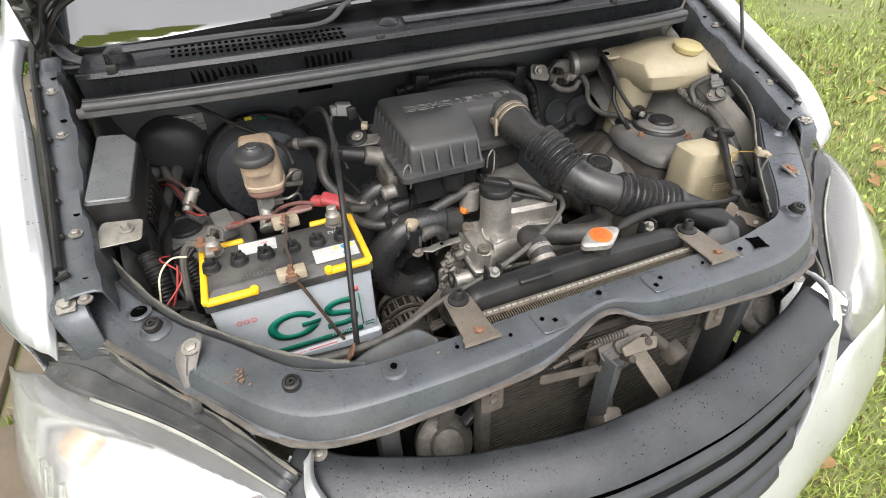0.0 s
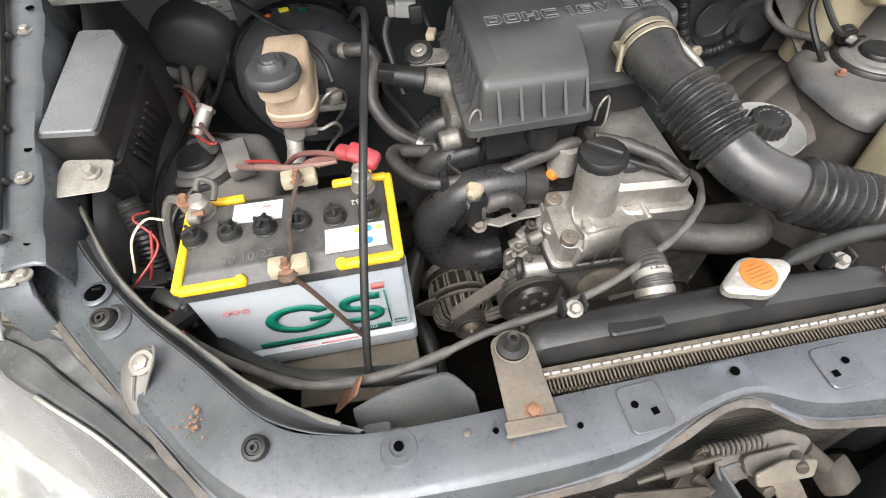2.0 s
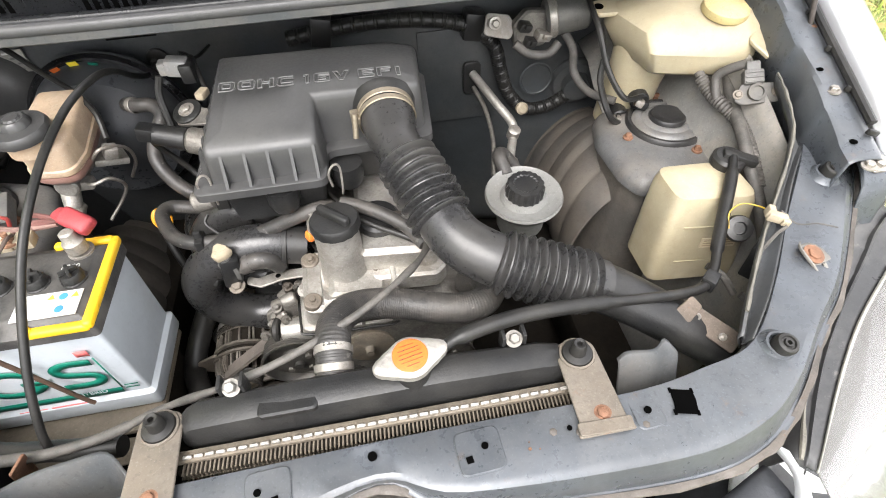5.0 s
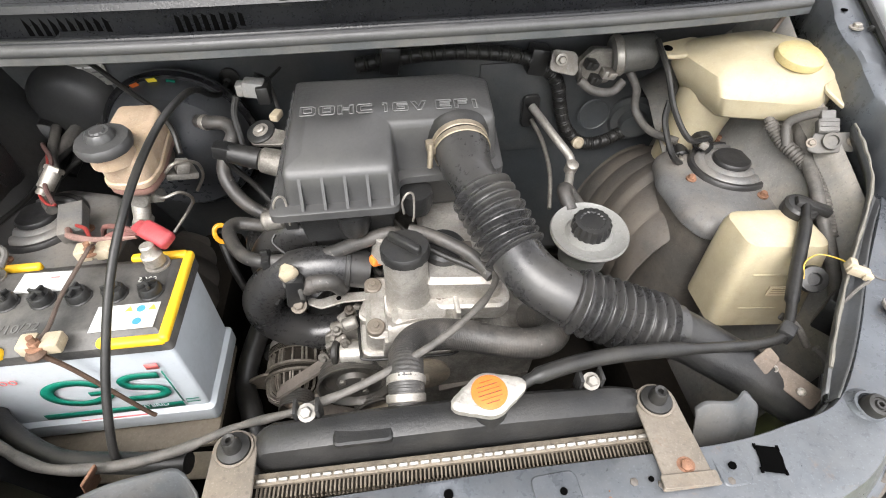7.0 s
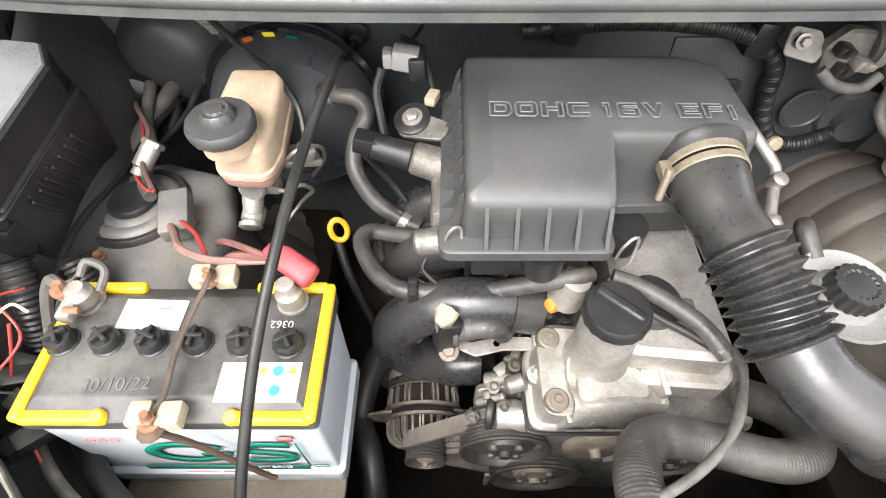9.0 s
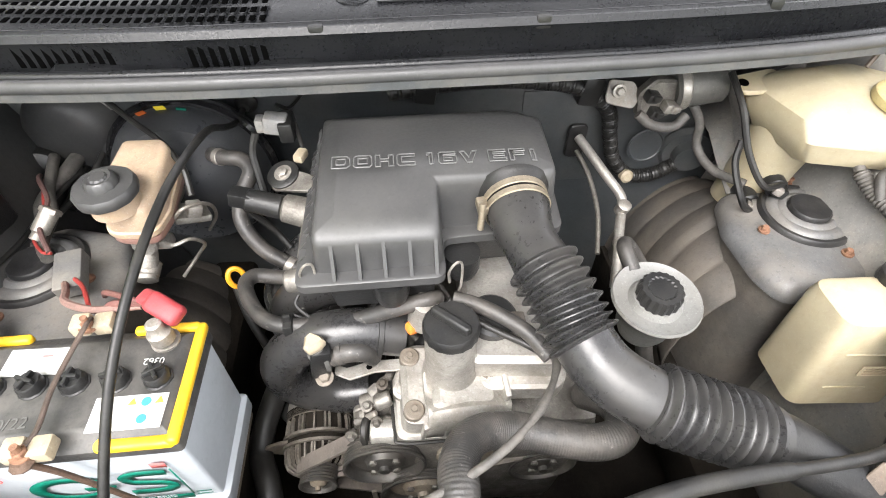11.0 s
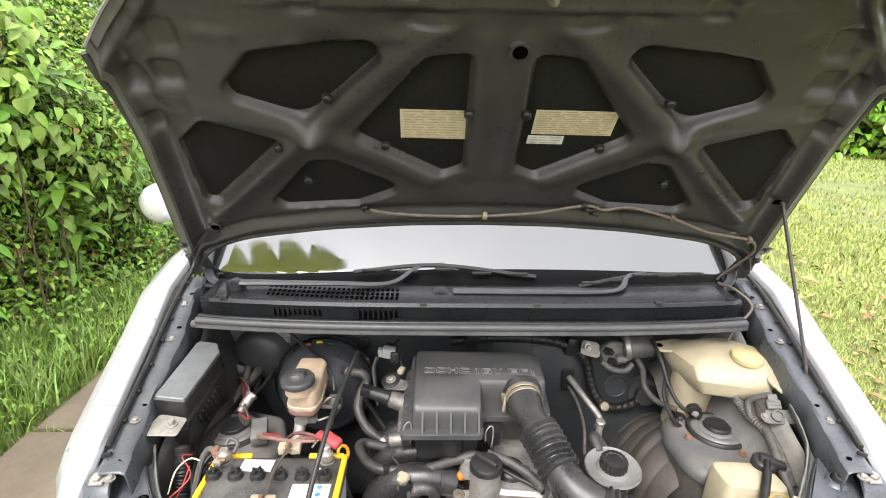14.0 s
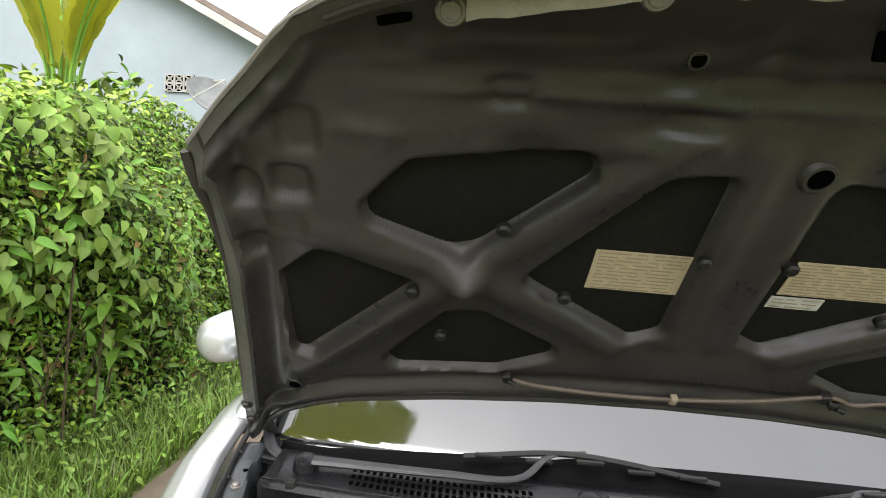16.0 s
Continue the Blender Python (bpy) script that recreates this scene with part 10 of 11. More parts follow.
GRASS = pbr("grass_blade", (0.275, 0.345, 0.075), 0.5, 0, 0.3, 1.5, 0.0, per=0.4)
STRAW = pbr("dry_grass", (0.33, 0.26, 0.12), 0.7, 0, 0.3, 2, 0, per=0.3)
# near-black green: the shade between leaves is in this colour
INNER = pbr("hedge_inner_shade", (0.018, 0.03, 0.008), 0.9, 0, 0.4, 6, 0.3)
TWIG = pbr("twig", (0.12, 0.085, 0.05), 0.8, 0, 0.3, 20, 0.2)
for m in (LEAF, LEAFB, GRASS, VINE, BRIGHTLEAF):
    b = m.node_tree.nodes["Principled BSDF"]
    b.inputs["Subsurface Weight"].default_value = 0.12
    b.inputs["Subsurface Radius"].default_value = (0.02, 0.04, 0.01)
rs = np.random.RandomState(12)


def scatter_leaves(name, pos, nrm, length, width, material, parent=None, fold=0.25, droop=0.3, label=""):
    """Many folded leaves in one mesh: pos and nrm are arrays; each leaf has a midrib and two halves."""
    n = len(pos)
    nrm = nrm / np.linalg.norm(nrm, axis=1)[:, None]
    rnd = rs.normal(size=(n, 3))
    rnd[:, 2] -= droop * 2
    d = rnd - nrm * (rnd * nrm).sum(1)[:, None]
    d /= np.linalg.norm(d, axis=1)[:, None] + 1e-9
    s = np.cross(nrm, d)
    L = length * rs.uniform(0.6, 1.3, n)[:, None]
    Wd = width * rs.uniform(0.7, 1.2, n)[:, None]
    base, tip = pos, pos + d * L - nrm * L * 0.18
    f = nrm * Wd * fold
    if n > 12000:
        m1, m2 = pos + d * L * 0.3 + nrm * L * 0.03, pos + d * L * 0.68
        v = np.stack([base, m1 + s * Wd * 0.5 + f, m2 + s * Wd * 0.42 + f, tip, m2 - s * Wd * 0.42 + f, m1 - s * Wd * 0.5 + f, m1, m2], 1).reshape(-1, 3)
        k = np.arange(n)[:, None] * 8
        tri = np.array([[0, 1, 6], [0, 6, 5], [7, 2, 3], [7, 3, 4]])
        quad = np.array([[6, 1, 2, 7], [6, 7, 4, 5]])
    else:
        mids, left, right = [], [], []
        for u, w in ((0.07, 0.34), (0.2, 0.5), (0.42, 0.47), (0.66, 0.29), (0.85, 0.11)):
            c = pos + d * L * u + nrm * L * (0.1 * u - 0.28 * u * u)
            mids.append(c)
            left.append(c + s * Wd * w + f * w * 2 - d * L * (0.06 if u < 0.1 else 0.0))
            right.append(c - s * Wd * w + f * w * 2 - d * L * (0.06 if u < 0.1 else 0.0))
        v = np.stack([base, *mids, *left, *right, tip], 1).reshape(-1, 3)
        k = np.arange(n)[:, None] * 17
        tri = np.array([[0, 6, 1], [0, 1, 11], [5, 10, 16], [5, 16, 15]])
        quad = np.array([[1 + i, 6 + i, 7 + i, 2 + i] for i in range(4)] + [[1 + i, 2 + i, 12 + i, 11 + i] for i in range(4)])
    faces = [tuple(r) for r in (k[:, :, None] + tri[None]).reshape(-1, 3).tolist()] + [tuple(r) for r in (k[:, :, None] + quad[None]).reshape(-1, 4).tolist()]
    me = bpy.data.meshes.new(name)
    me.from_pydata(v.tolist(), [], faces)
    return link_mesh(name, me, material, parent, label, 180)


hedge = thing("hedge", (-3.3, 4, 0), "dense bright green leafy hedge, overgrown and uneven", "hedge", kind="stuff")


def hedge_face(y, z):
    """The hedge's face: how far it stands out at a place along it and a height."""
    return -2.72 + 0.14 * np.sin(y * 2.1 + z) + 0.11 * np.sin(z * 3.7 + y * 0.9) + 0.1 * np.sin(y * 5.3) * np.sin(z * 4.1) - 0.28 * np.maximum(0, z - 1.5) ** 2 + 0.05 * (y - 3)


def hedge_top(y):
    return 2.2 + 0.14 * np.sin(y * 1.9) + 0.1 * np.sin(y * 4.7 + 1) - 0.02 * (y - 3)


# added dark sheet behind the leaves, standing for the hedge's inner shade
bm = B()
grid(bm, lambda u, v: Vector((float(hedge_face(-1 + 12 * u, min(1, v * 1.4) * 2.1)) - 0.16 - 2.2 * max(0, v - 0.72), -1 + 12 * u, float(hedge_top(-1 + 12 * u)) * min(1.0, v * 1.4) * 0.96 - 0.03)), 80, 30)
part("hedge_shade_sheet", bm, INNER, hedge)
N = 64000
y = -1 + 12 * rs.rand(N)
z = hedge_top(y) * rs.rand(N) ** 0.9 + 0.03
x = hedge_face(y, z) - 0.14 * rs.rand(N) ** 1.5 + 0.03
nr = np.stack([np.ones(N) * 0.9, rs.normal(size=N) * 0.65 - 0.25, 0.7 + rs.normal(size=N) * 0.6], 1)
scatter_leaves("hedge_leaves", np.stack([x, y, z], 1), nr, 0.052, 0.025, LEAF, hedge)
pick = rs.rand(N) < 0.16
scatter_leaves("hedge_leaves", np.stack([x + 0.03, y, z], 1)[pick], nr[pick] + np.array([0, 0, 0.5]), 0.055, 0.024, BRIGHTLEAF, hedge)
N = 6500
y = -1 + 12 * rs.rand(N)
z = hedge_top(y) + rs.normal(size=N) * 0.06
x = hedge_face(y, z) - rs.rand(N) * 1.6
z = z + 0.12 * rs.rand(N) ** 4
scatter_leaves("hedge_leaves", np.stack([x, y, z], 1), np.stack([rs.normal(size=N) * 0.5 + 0.3, rs.normal(size=N) * 0.5 - 0.4, np.ones(N)], 1), 0.075, 0.036, BRIGHTLEAF, hedge)
N = 620
y = 0.9 + 2.3 * rs.rand(N) ** 1.1
z = hedge_top(y) * (0.22 + 0.8 * rs.rand(N) ** 0.7)
x = hedge_face(y, z) + 0.03 + 0.12 * rs.rand(N)
keep = np.sin(y * 6.1 + 2 * np.sin(z * 3.3)) + np.sin(z * 5.2 + y) > -0.5
x, y, z = x[keep], y[keep], z[keep]
N = len(x)
scatter_leaves("vine_leaves", np.stack([x, y, z], 1), np.stack([np.ones(N), rs.normal(size=N) * 0.3 - 0.35, 0.45 + rs.normal(size=N) * 0.3], 1), 0.095, 0.07, VINE, hedge, droop=0.9)
N = 260
y = 1.6 + 3.4 * rs.rand(N)
z = hedge_top(y) * (0.08 + 0.75 * rs.rand(N))
x = hedge_face(y, z) + 0.04 + 0.06 * rs.rand(N)
scatter_leaves("broad_leaves", np.stack([x, y, z], 1), np.stack([np.ones(N), rs.normal(size=N) * 0.4 - 0.3, 0.6 + rs.normal(size=N) * 0.4], 1), 0.13, 0.048, LEAFB, hedge, droop=0.1)
for k in range(26):
    yy, zz = rs.uniform(1.2, 4.5), rs.uniform(0.2, 0.9)
    xx = float(hedge_face(yy, zz)) + 0.05
    bm = B()
    tube(bm, [(xx - 0.1, yy, zz - 0.2), (xx, yy + rs.uniform(-.1, .1), zz + 0.1), (xx + 0.04, yy + rs.uniform(-.25, .25), zz + rs.uniform(0.25, 0.5))], 0.004, 5, 5)
    part("twig", bm, TWIG, hedge)
N = 350
y = 1.0 + 6 * rs.rand(N)
z = hedge_top(y) * rs.rand(N) * 0.9
x = hedge_face(y, z) + 0.01
scatter_leaves("dry_leaves", np.stack([x, y, z], 1), np.stack([np.ones(N), rs.normal(size=N) * 0.5, rs.normal(size=N) * 0.5], 1), 0.08, 0.05, DEAD, hedge)
# a seedling with broad leaves in front of the hedge
for cx, cy, cz in ((-2.58, 2.85, 0.95), (-2.62, 3.0, 0.62), (-2.6, 2.62, 1.72)):
    sap = thing("sapling", (cx, cy, 0), "young plant with long glossy light green leaves", "plant", "saplings")
    bm = B()
    tube(bm, [(cx - 0.08, cy, 0.0), (cx - 0.04, cy, cz * 0.6), (cx, cy, cz)], 0.007, 6)
    part("stem", bm, TWIG, sap)
    for k in range(7):
        a = k * 2.4
        bm = B()
        d = Vector((math.cos(a) * 0.7 + 0.4, math.sin(a), 0.5 if k % 2 else -0.15)).normalized()
        sd2 = d.cross(Vector((0, 0, 1))).normalized()
        rows = []
        for t in range(8):
            u = t / 7
            p = Vector((cx, cy, cz - 0.02 * k)) + d * 0.22 * u + Vector((0, 0, 0.05 * u - 0.12 * u * u))
            w = 0.036 * math.sin(math.pi * min(1, u * 0.95 + 0.05)) ** 0.8
            rows.append([p - sd2 * w + Vector((0, 0, w * 0.3)), p, p + sd2 * w + Vector((0, 0, w * 0.3))])
        rings(bm, rows, closed=False)
        part("leaf", bm, LEAFB, sap)


def banana(name, at, height, n, seed, leaf_len, label, lean=(0, 0, 0)):
    r = random.Random(seed)
    th = thing(name, at, label, "banana plant")
    bm = B()
    at = Vector(at)
    top = at + Vector((0.1, 0, height))
    tube(bm, [at, at.lerp(top, 0.5) + Vector((0.03, 0, 0)), top], lambda u, s: 0.1 - 0.04 * u, 14)
    part("trunk", bm, pbr("banana_stem", (0.34, 0.33, 0.12), 0.5, 0, 0.3, 6, 0.2, spots=0.4, spot_rgb=(0.2, 0.11, 0.04)), th, "pale green-brown trunk")
    mat = leaflike(pbr("banana_leaf", (0.36, 0.38, 0.04), 0.35, 0, 0.25, 4, 0.05), (0.5, 0.5, 0.04))
    for k in range(n):
        a = k * 2.39 + r.uniform(-.3, .3)
        out = Vector((math.cos(a), math.sin(a), 0)) + Vector(lean)
        L = leaf_len * r.uniform(0.8, 1.15)
        side = Vector((-out.y, out.x, 0)).normalized()
        rows, rib = [], []
        for t in range(41):
            u = t / 40
            p = top + out * (0.12 + 0.75 * u * u * 0.9 + 0.1 * u) * L * 0.8 + Vector((0, 0, L * (0.95 * u - 0.75 * u * u)))
            w = 0.24 * L / 1.6 * max(0.03, math.sin(math.pi * min(1.0, max(0.0, (u - 0.12) / 0.88)))) ** 0.6
            tear = 0.8 if t % 6 == 0 else 1.0
            rib.append(p)
            rows.append([p - side * w * tear + Vector((0, 0, 0.12 * w + 0.02 * math.sin(t))), p - side * w * 0.5 + Vector((0, 0, 0.18 * w)), p, p + side * w * 0.5 + Vector((0, 0, 0.18 * w)), p + side * w * tear + Vector((0, 0, 0.12 * w))])
        bm = B()
        rings(bm, rows, closed=False)
        lf = part("leaf", bm, mat, th, "broad torn banana leaf")
        bm = B()
        tube(bm, rib[::4], lambda u, s: 0.022 * (1 - 0.8 * u), 6, 2)
        part("midrib", bm, LEAFB, lf)
    return th


banana("banana_plant", (-4.98, 5.2, 0.0), 2.55, 8, 3, 1.5, "banana plant with upright pale stalks above the hedge", (0, 0, 1.6))
# the large leaf that hangs above the car
lf = thing("banana_frond", (-2.75, 0.0, 0), "banana leaf arching over beside the car", "banana plant")
bm = B()
tube(bm, [(-2.8, 0.15, 0.0), (-2.76, 0.2, 1.2), (-2.6, 0.25, 2.0)], lambda u, s: 0.09 - 0.04 * u, 12)
part("trunk", bm, TWIG, lf)
bm = B()
rows = []
side = Vector((-0.16, 0.98, 0))
for t in range(61):
    u = t / 60
    p = Vector((-2.6, 0.25, 2.0)).lerp(Vector((-0.6, 0.64, 2.04)), u) + Vector((0, 0, 0.25 * math.sin(u * 3.1)))
    w = 0.34 * max(0.02, math.sin(math.pi * min(1, 0.06 + 0.94 * u))) ** 0.62
    tear = 0.55 if t % 6 == 0 else (0.85 if t % 6 == 5 else 1.0)
    rows.append([p - side * w * tear * 1.4, p - side * w * 0.7 + Vector((0, 0, 0.04)), p + Vector((0, 0, 0.05)), p + side * w * 0.5 + Vector((0, 0, 0.04)), p + side * w * tear])
rings(bm, rows, closed=False)
part("leaf", bm, leaflike(pbr("frond_leaf", (0.34, 0.4, 0.07), 0.4, 0, 0.25, 4, 0.05, spots=0.5, spot_rgb=(0.3, 0.2, 0.04)), (0.3, 0.33, 0.05)), lf, "torn banana leaf")

# house beyond the hedge
WALL = pbr("blue_grey_render", (0.34, 0.4, 0.44), 0.8, 0, 0.08, 0.9, 0.2, dust=0.2, dust_rgb=(0.26, 0.29, 0.3), spots=0.15, spot_rgb=(0.2, 0.23, 0.22))
ROOFM = pbr("roof_sheet", (0.2, 0.16, 0.13), 0.7, 0, 0.25, 2, 0.2)
FASC = pbr("old_fascia", (0.55, 0.54, 0.5), 0.7, 0, 0.2, 3, 0.2, spots=0.3)
house = thing("house", (-10, 12.5, 0), "house with blue-grey rendered gable wall and a pierced vent", "house")
bm = B()
prof = [(-18.5, 0), (-3.4, 0), (-3.4, 4.25), (-10.5, 7.75), (-18.5, 3.9)]
rings(bm, [[Vector((x, y, z)) for x, z in prof] for y in (11.0, 11.2)])
part("gable_wall", bm, WALL, house, "blue-grey rendered wall")
bm = B()
rings(bm, [[Vector((-3.4, y, z)) for y, z in ((11.2, 0), (19, 0), (19, 4.25), (11.2, 4.25))], [Vector((-3.6, y, z)) for y, z in ((11.2, 0), (19, 0), (19, 4.25), (11.2, 4.25))]])
part("side_wall", bm, WALL, house)
for a, c in (((-10.5, 7.9), (-2.9, 4.14)), ((-10.5, 7.9), (-19, 3.8))):
    bm = B()
    rings(bm, [[Vector((a[0], y, a[1])), Vector((c[0], y, c[1])), Vector((c[0], y, c[1] + 0.12)), Vector((a[0], y, a[1] + 0.12))] for y in (10.6, 19)])
    rf = part("roof", bm, ROOFM, house, "brown sheet roof")
    bm = B()
    rings(bm, [[Vector((a[0], y, a[1] - 0.02)), Vector((c[0], y, c[1] - 0.02)), Vector((c[0], y, c[1] - 0.2)), Vector((a[0], y, a[1] - 0.2))] for y in (10.55, 10.6)])
    part("fascia", bm, FASC, rf, "weathered fascia board")
bm = B()
box(bm, (-6.95, 10.995, 4.22), (0.66, 0.03, 0.4), 0.0)
vent = part("vent", bm, DARKHOLE, house, "pierced vent block")
for k in range(3):
    for j in range(2):
        c = Vector((-7.165 + 0.215 * k, 10.97, 4.125 + 0.19 * j))
        bm = B()
        for dx, dz, w, h, r in ((-0.1, 0, 0.018, 0.19, 0), (0.1, 0, 0.018, 0.19, 0), (0, 0.088, 0.2, 0.018, 0), (0, -0.088, 0.2, 0.018, 0), (0, 0, 0.2, 0.02, 42), (0, 0, 0.2, 0.02, -42)):
            box(bm, (c.x + dx, c.y, c.z + dz), (w, 0.03, h), 0, (0, r, 0))
        lathe(bm, [(0.04, -0.015), (0.04, 0.015)], frame_at(c, (1, 0, 0), (0, -1, 0)), 12)
        part("vent_tile", bm, FASC, vent)
dish = thing("satellite_dish", (-4.45, 7.7, 0), "pale mesh satellite dish behind the hedge", "satellite dish")
bm = B()
dm = frame_at((-4.42, 7.6, 3.12), (1, 0, 0), (0.5, -0.4, 0.6))
MESHM = pbr("dish_mesh", (0.3, 0.31, 0.31), 0.6, 0.3, 0.2, 6, 0.2)
bm = B()
lathe(bm, [(0.02, 0.0), (0.13, 0.015), (0.26, 0.055), (0.38, 0.12), (0.44, 0.17), (0.44, 0.176), (0.38, 0.126), (0.26, 0.061), (0.13, 0.021), (0.02, 0.006)], dm, 36, False, False)
part("bowl", bm, MESHM, dish)
for k in range(3):
    a = 2.1 * k
    bm = B()
    tube(bm, [dm @ Vector((0.42 * math.cos(a), 0.42 * math.sin(a), 0.16)), dm @ Vector((0, 0, 0.5))], 0.01, 6)
    part("strut", bm, FASC, dish)
bm = B()
tube(bm, [(-4.45, 7.7, 0), (-4.44, 7.68, 3.06)], 0.035, 8)
part("mast", bm, FASC, dish)
# neighbouring roof seen past the bonnet
nb = thing("shed", (19, 24, 0), "low building with a pale roof edge beyond the trees", "building")
bm = B()
box(bm, (22, 26, 2.9), (7, 4, 5.8), 0.02)
part("wall", bm, pbr("shed_wall", (0.33, 0.31, 0.28), 0.8, 0, 0.2, 1, 0.2), nb)
bm = B()
box(bm, (21.5, 25.5, 6.4), (9, 7, 0.18), 0.02, (14, 0, 0))
part("roof", bm, pbr("shed_roof", (0.5, 0.44, 0.4), 0.6, 0, 0.2, 1, 0.2), nb)
# trees far behind, all round
for name, cx, cy, hgt, rad, n in (("tree", 14, 19, 8.0, 2.8, 5000), ("tree", 19, 12, 5, 2.4, 2600), ("tree", -7.5, 8.5, 3.2, 1.2, 1600), ("tree", 9, -6, 6, 2.6, 1500), ("tree", -9, -5, 6, 2.6, 1500)):
    tr = thing(name, (cx, cy, 0), "leafy broadleaf tree at the edge of the lawn", "tree", "trees round the lawn")
    bm = B()
    tube(bm, [(cx, cy, 0), (cx + 0.1, cy, hgt * 0.4), (cx, cy + 0.1, hgt * 0.75)], lambda u, s: 0.13 * (1 - 0.6 * u), 10)
    for k in range(6):
        a = k * 1.05
        tube(bm, [(cx + 0.08, cy, hgt * 0.38), (cx + math.cos(a) * rad * 0.4, cy + math.sin(a) * rad * 0.4, hgt * 0.65), (cx + math.cos(a) * rad * 0.8, cy + math.sin(a) * rad * 0.8, hgt * (0.75 + 0.1 * math.sin(k)))], lambda u, s: 0.06 * (1 - 0.8 * u), 6)
    part("trunk", bm, TWIG, tr)
    cl = rs.normal(size=(16, 3)) * np.array([rad * 0.5, rad * 0.5, hgt * 0.16])
    pick = rs.randint(0, 16, n)
    pos = cl[pick] + rs.normal(size=(n, 3)) * rad * 0.22 + np.array([cx, cy, hgt * 0.78])
    scatter_leaves("crown", pos, rs.normal(size=(n, 3)) + np.array([0, 0, 0.8]), 0.26, 0.14, LEAF, tr)


# bushes that close the far side of the lawn
bush = thing("bushes", (12, 14, 0), "loose green bushes along the far edge of the lawn", "bushes", kind="stuff")
N = 9000
t = rs.rand(N)
bx, by = 4 + 20 * t + rs.normal(size=N) * 0.5, 17 - 9 * t + rs.normal(size=N) * 0.5
bz = (2.6 + 0.7 * np.sin(t * 23) + 0.5 * np.sin(t * 51)) * rs.rand(N) ** 0.8
scatter_leaves("bush_leaves", np.stack([bx, by, bz], 1), np.stack([rs.normal(size=N) - 0.4, rs.normal(size=N) - 0.8, 0.8 + rs.normal(size=N) * 0.6], 1), 0.32, 0.18, LEAF, bush)
# the same painted shade as a sheet behind the bush leaves
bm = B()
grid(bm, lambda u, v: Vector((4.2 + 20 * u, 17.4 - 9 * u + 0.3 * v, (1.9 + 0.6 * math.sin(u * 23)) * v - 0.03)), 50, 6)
part("bush_shade_sheet", bm, INNER, bush)


# grass blades
def blades(name, x, y, h, w, material, label):
    n = len(x)
    a = rs.rand(n) * 6.283
    lean = rs.rand(n) * 0.7
    hh = h * rs.uniform(0.5, 1.3, n)
    b = np.stack([x, y, np.full(n, -0.015)], 1)
    s = np.stack([np.cos(a), np.sin(a), np.zeros(n)], 1) * (w * rs.uniform(0.6, 1.3, n))[:, None]
    d = np.stack([-np.sin(a) * lean, np.cos(a) * lean, np.ones(n)], 1)
    m = b + d * (hh * 0.55)[:, None]
    t = b + d * hh[:, None] + np.stack([-np.sin(a), np.cos(a), -0.4 * np.ones(n)], 1) * (lean * hh * 0.6)[:, None]
    v = np.stack([b - s, b + s, m + s * 0.7, m - s * 0.7, t], 1).reshape(-1, 3)
    k = (np.arange(n) * 5)
    faces = [(i, i + 1, i + 2, i + 3) for i in k.tolist()] + [(i + 3, i + 2, i + 4) for i in k.tolist()]
    me = bpy.data.meshes.new(name)
    me.from_pydata(v.tolist(), [], faces)
    return tagged(link_mesh(name, me, material, None, "", 180), label, "grass", kind="stuff")


def lawn(n, x0, x1, y0, y1, p=1.0):
    x = x0 + (x1 - x0) * rs.rand(n) ** p
    y = y0 + (y1 - y0) * rs.rand(n)
    keep = (np.sin(x * 2.3 + 1.7 * np.sin(y * 1.1)) + np.sin(y * 1.9 + x) + rs.rand(n) * 2.2) > 0.2
    return x[keep], y[keep]


blades("grass", *lawn(190000, 0.62, 5.5, -2.2, 7.5, 1.5), 0.042, 0.0026, GRASS, "short light green lawn grass")
blades("grass", *lawn(34000, 3, 13, 0, 16), 0.07, 0.009, GRASS, "short light green lawn grass further off")
blades("dry_grass", *lawn(70000, 0.62, 5.5, -2.2, 7.5, 1.5), 0.034, 0.0024, STRAW, "dry straw-coloured grass")
VERGE = pbr("verge_grass", (0.19, 0.31, 0.055), 0.45, 0, 0.3, 1.5, 0.0, per=0.5)
x, y = lawn(22000, -2.85, -2.02, -0.5, 8)
blades("grass", x, y, 0.18, 0.0048, VERGE, "long soft grass along the hedge foot")
x, y = lawn(1500, -2.05, -0.9, 0, 8)
j = rs.randint(0, 16, len(y))
blades("grass", x, -2.2 + j * 0.62 + rs.normal(size=len(y)) * 0.02, 0.06, 0.004, GRASS, "grass between the path slabs")
N = 1300
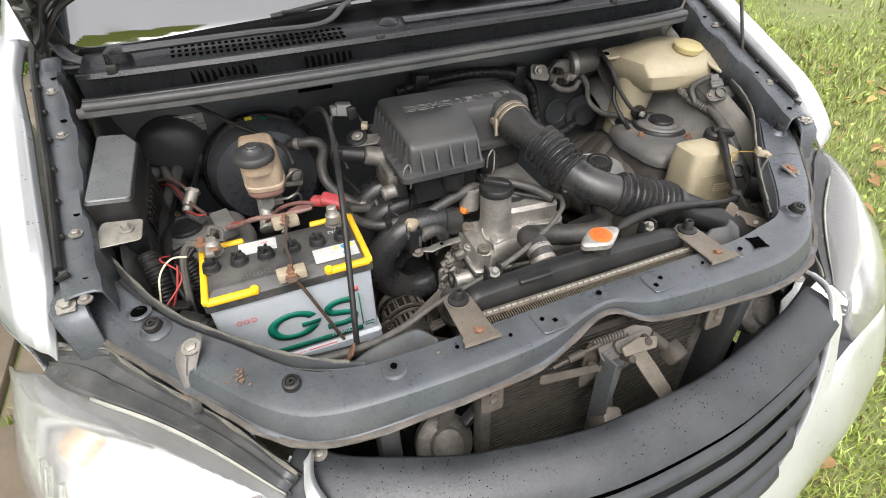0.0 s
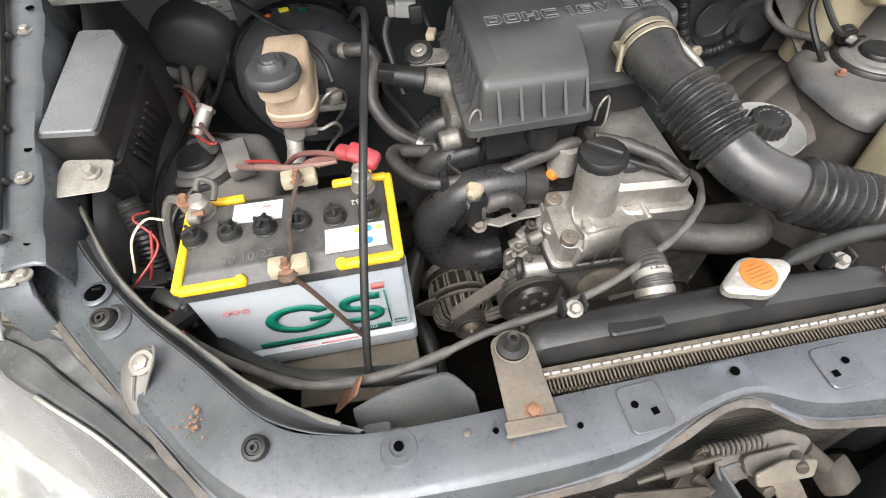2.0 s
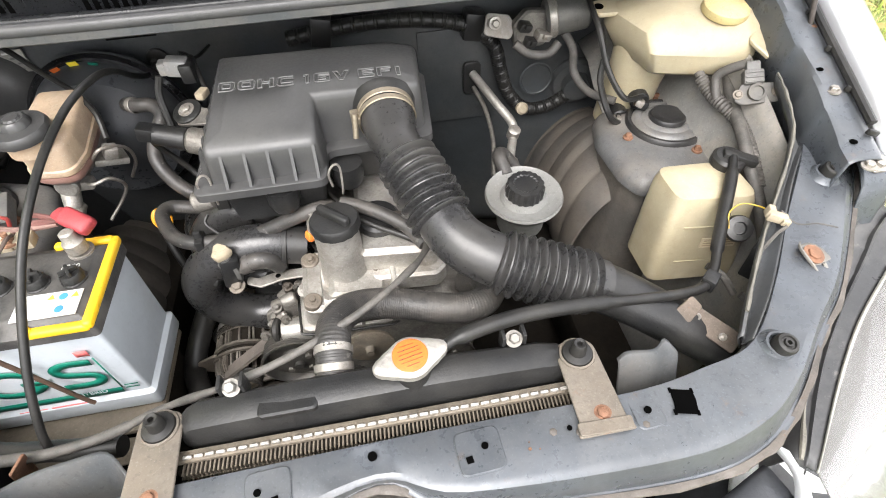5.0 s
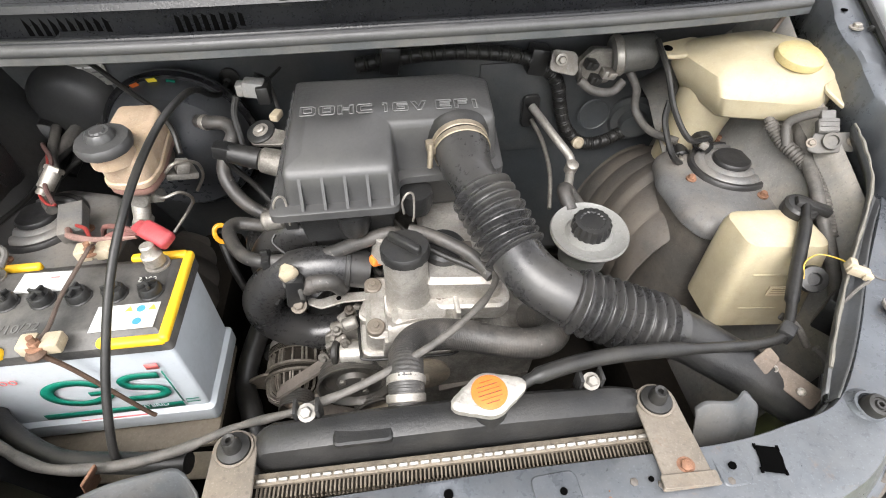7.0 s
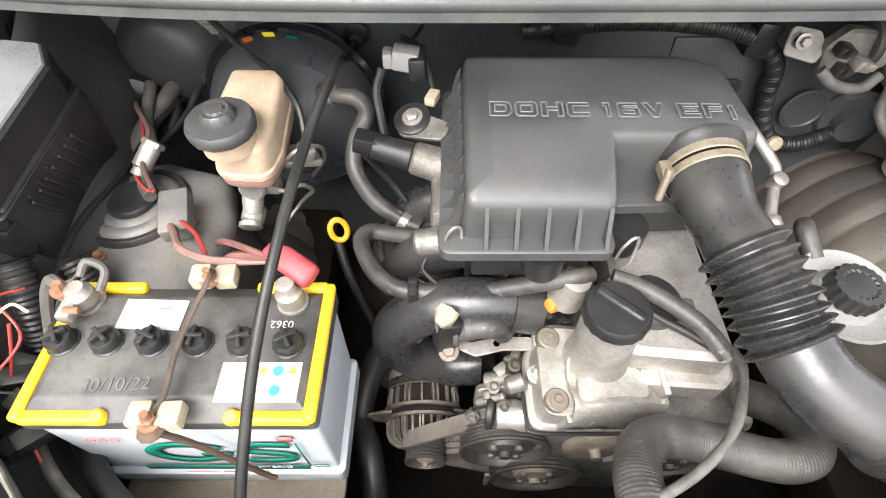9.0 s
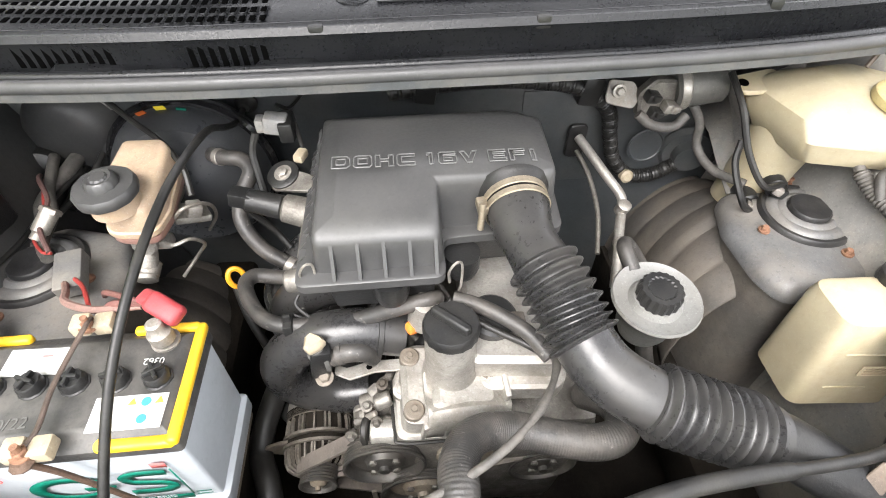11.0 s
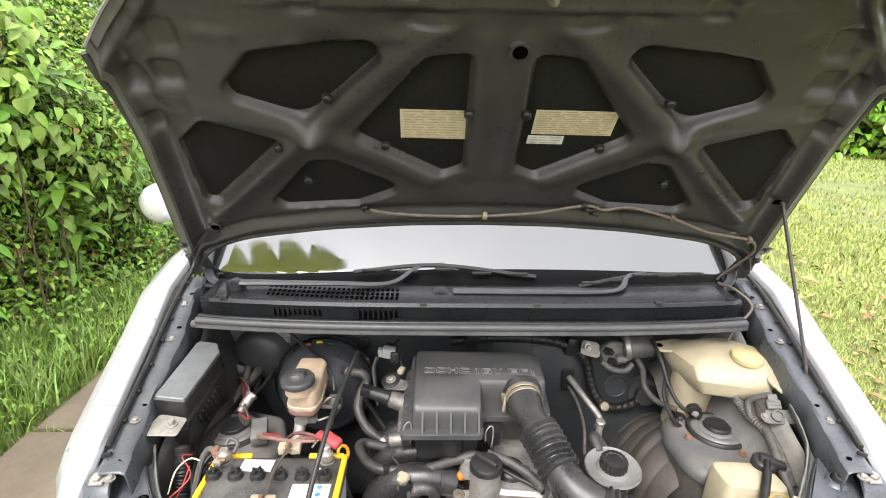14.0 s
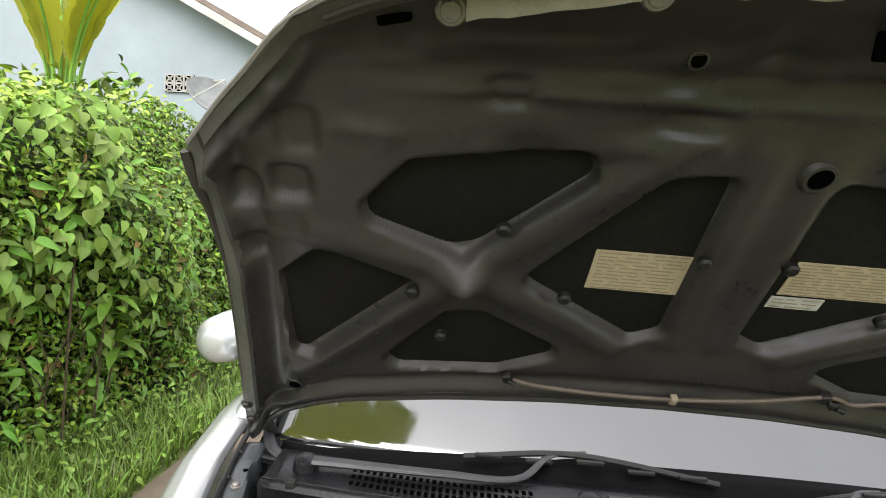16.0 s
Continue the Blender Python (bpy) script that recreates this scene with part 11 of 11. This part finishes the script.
xx, yy = -2.75 + 0.72 * rs.rand(N), -0.5 + 8 * rs.rand(N)
tagged(scatter_leaves("ground_cover", np.stack([xx, yy, 0.04 + 0.13 * rs.rand(N) * np.clip((-xx - 1.9) / 0.5, 0.2, 1.6)], 1), np.stack([rs.normal(size=N) * 0.4 + 0.2, rs.normal(size=N) * 0.4 - 0.2, np.ones(N)], 1), 0.05, 0.03, VINE), "low broad-leaved weeds beside the path", "weeds", kind="stuff")
N = 2600
xx, yy = 1.0 + 4 * rs.rand(N) ** 1.3, -1 + 8 * rs.rand(N)
tagged(scatter_leaves("ground_cover", np.stack([xx, yy, 0.01 + 0.03 * rs.rand(N)], 1), np.stack([rs.normal(size=N) * 0.4, rs.normal(size=N) * 0.4 - 0.2, np.ones(N)], 1), 0.028, 0.02, GRASS), "low weeds in the lawn", "weeds", kind="stuff")
N = 700
xx, yy = 0.7 + 3 * rs.rand(N), -1.5 + 6.5 * rs.rand(N)
tagged(scatter_leaves("fallen_leaves", np.stack([xx, yy, 0.015 + 0.02 * rs.rand(N)], 1), np.stack([rs.normal(size=N) * 0.3, rs.normal(size=N) * 0.3, np.ones(N)], 1), 0.085, 0.045, DEAD), "brown fallen leaves on the grass", "leaves", kind="stuff")
# door mirror
dmir = thing("door_mirror", (-0.9, 0.92, 1.2), "rounded silver door mirror on a black stalk", "mirror")
bm = B()
rings(bm, [[Vector((-0.905 + rx * 0.8 * math.cos(a) + (0.01 if k > 2 else 0), y, 1.25 + rz * math.sin(a))) for a in (2 * math.pi * j / 20 for j in range(20))] for k, (y, rx, rz) in enumerate(((0.855, 0.03, 0.02), (0.862, 0.048, 0.04), (0.88, 0.062, 0.055), (0.92, 0.068, 0.062), (0.95, 0.068, 0.062), (0.955, 0.062, 0.056)))])
part("mirror_shell", bm, SILVER, dmir)
bm = B()
tube(bm, [(-0.86, 0.93, 1.2), (-0.8, 0.94, 1.17), (-0.74, 0.95, 1.15)], 0.025, 10)
part("stalk", bm, BLACKPL, dmir)
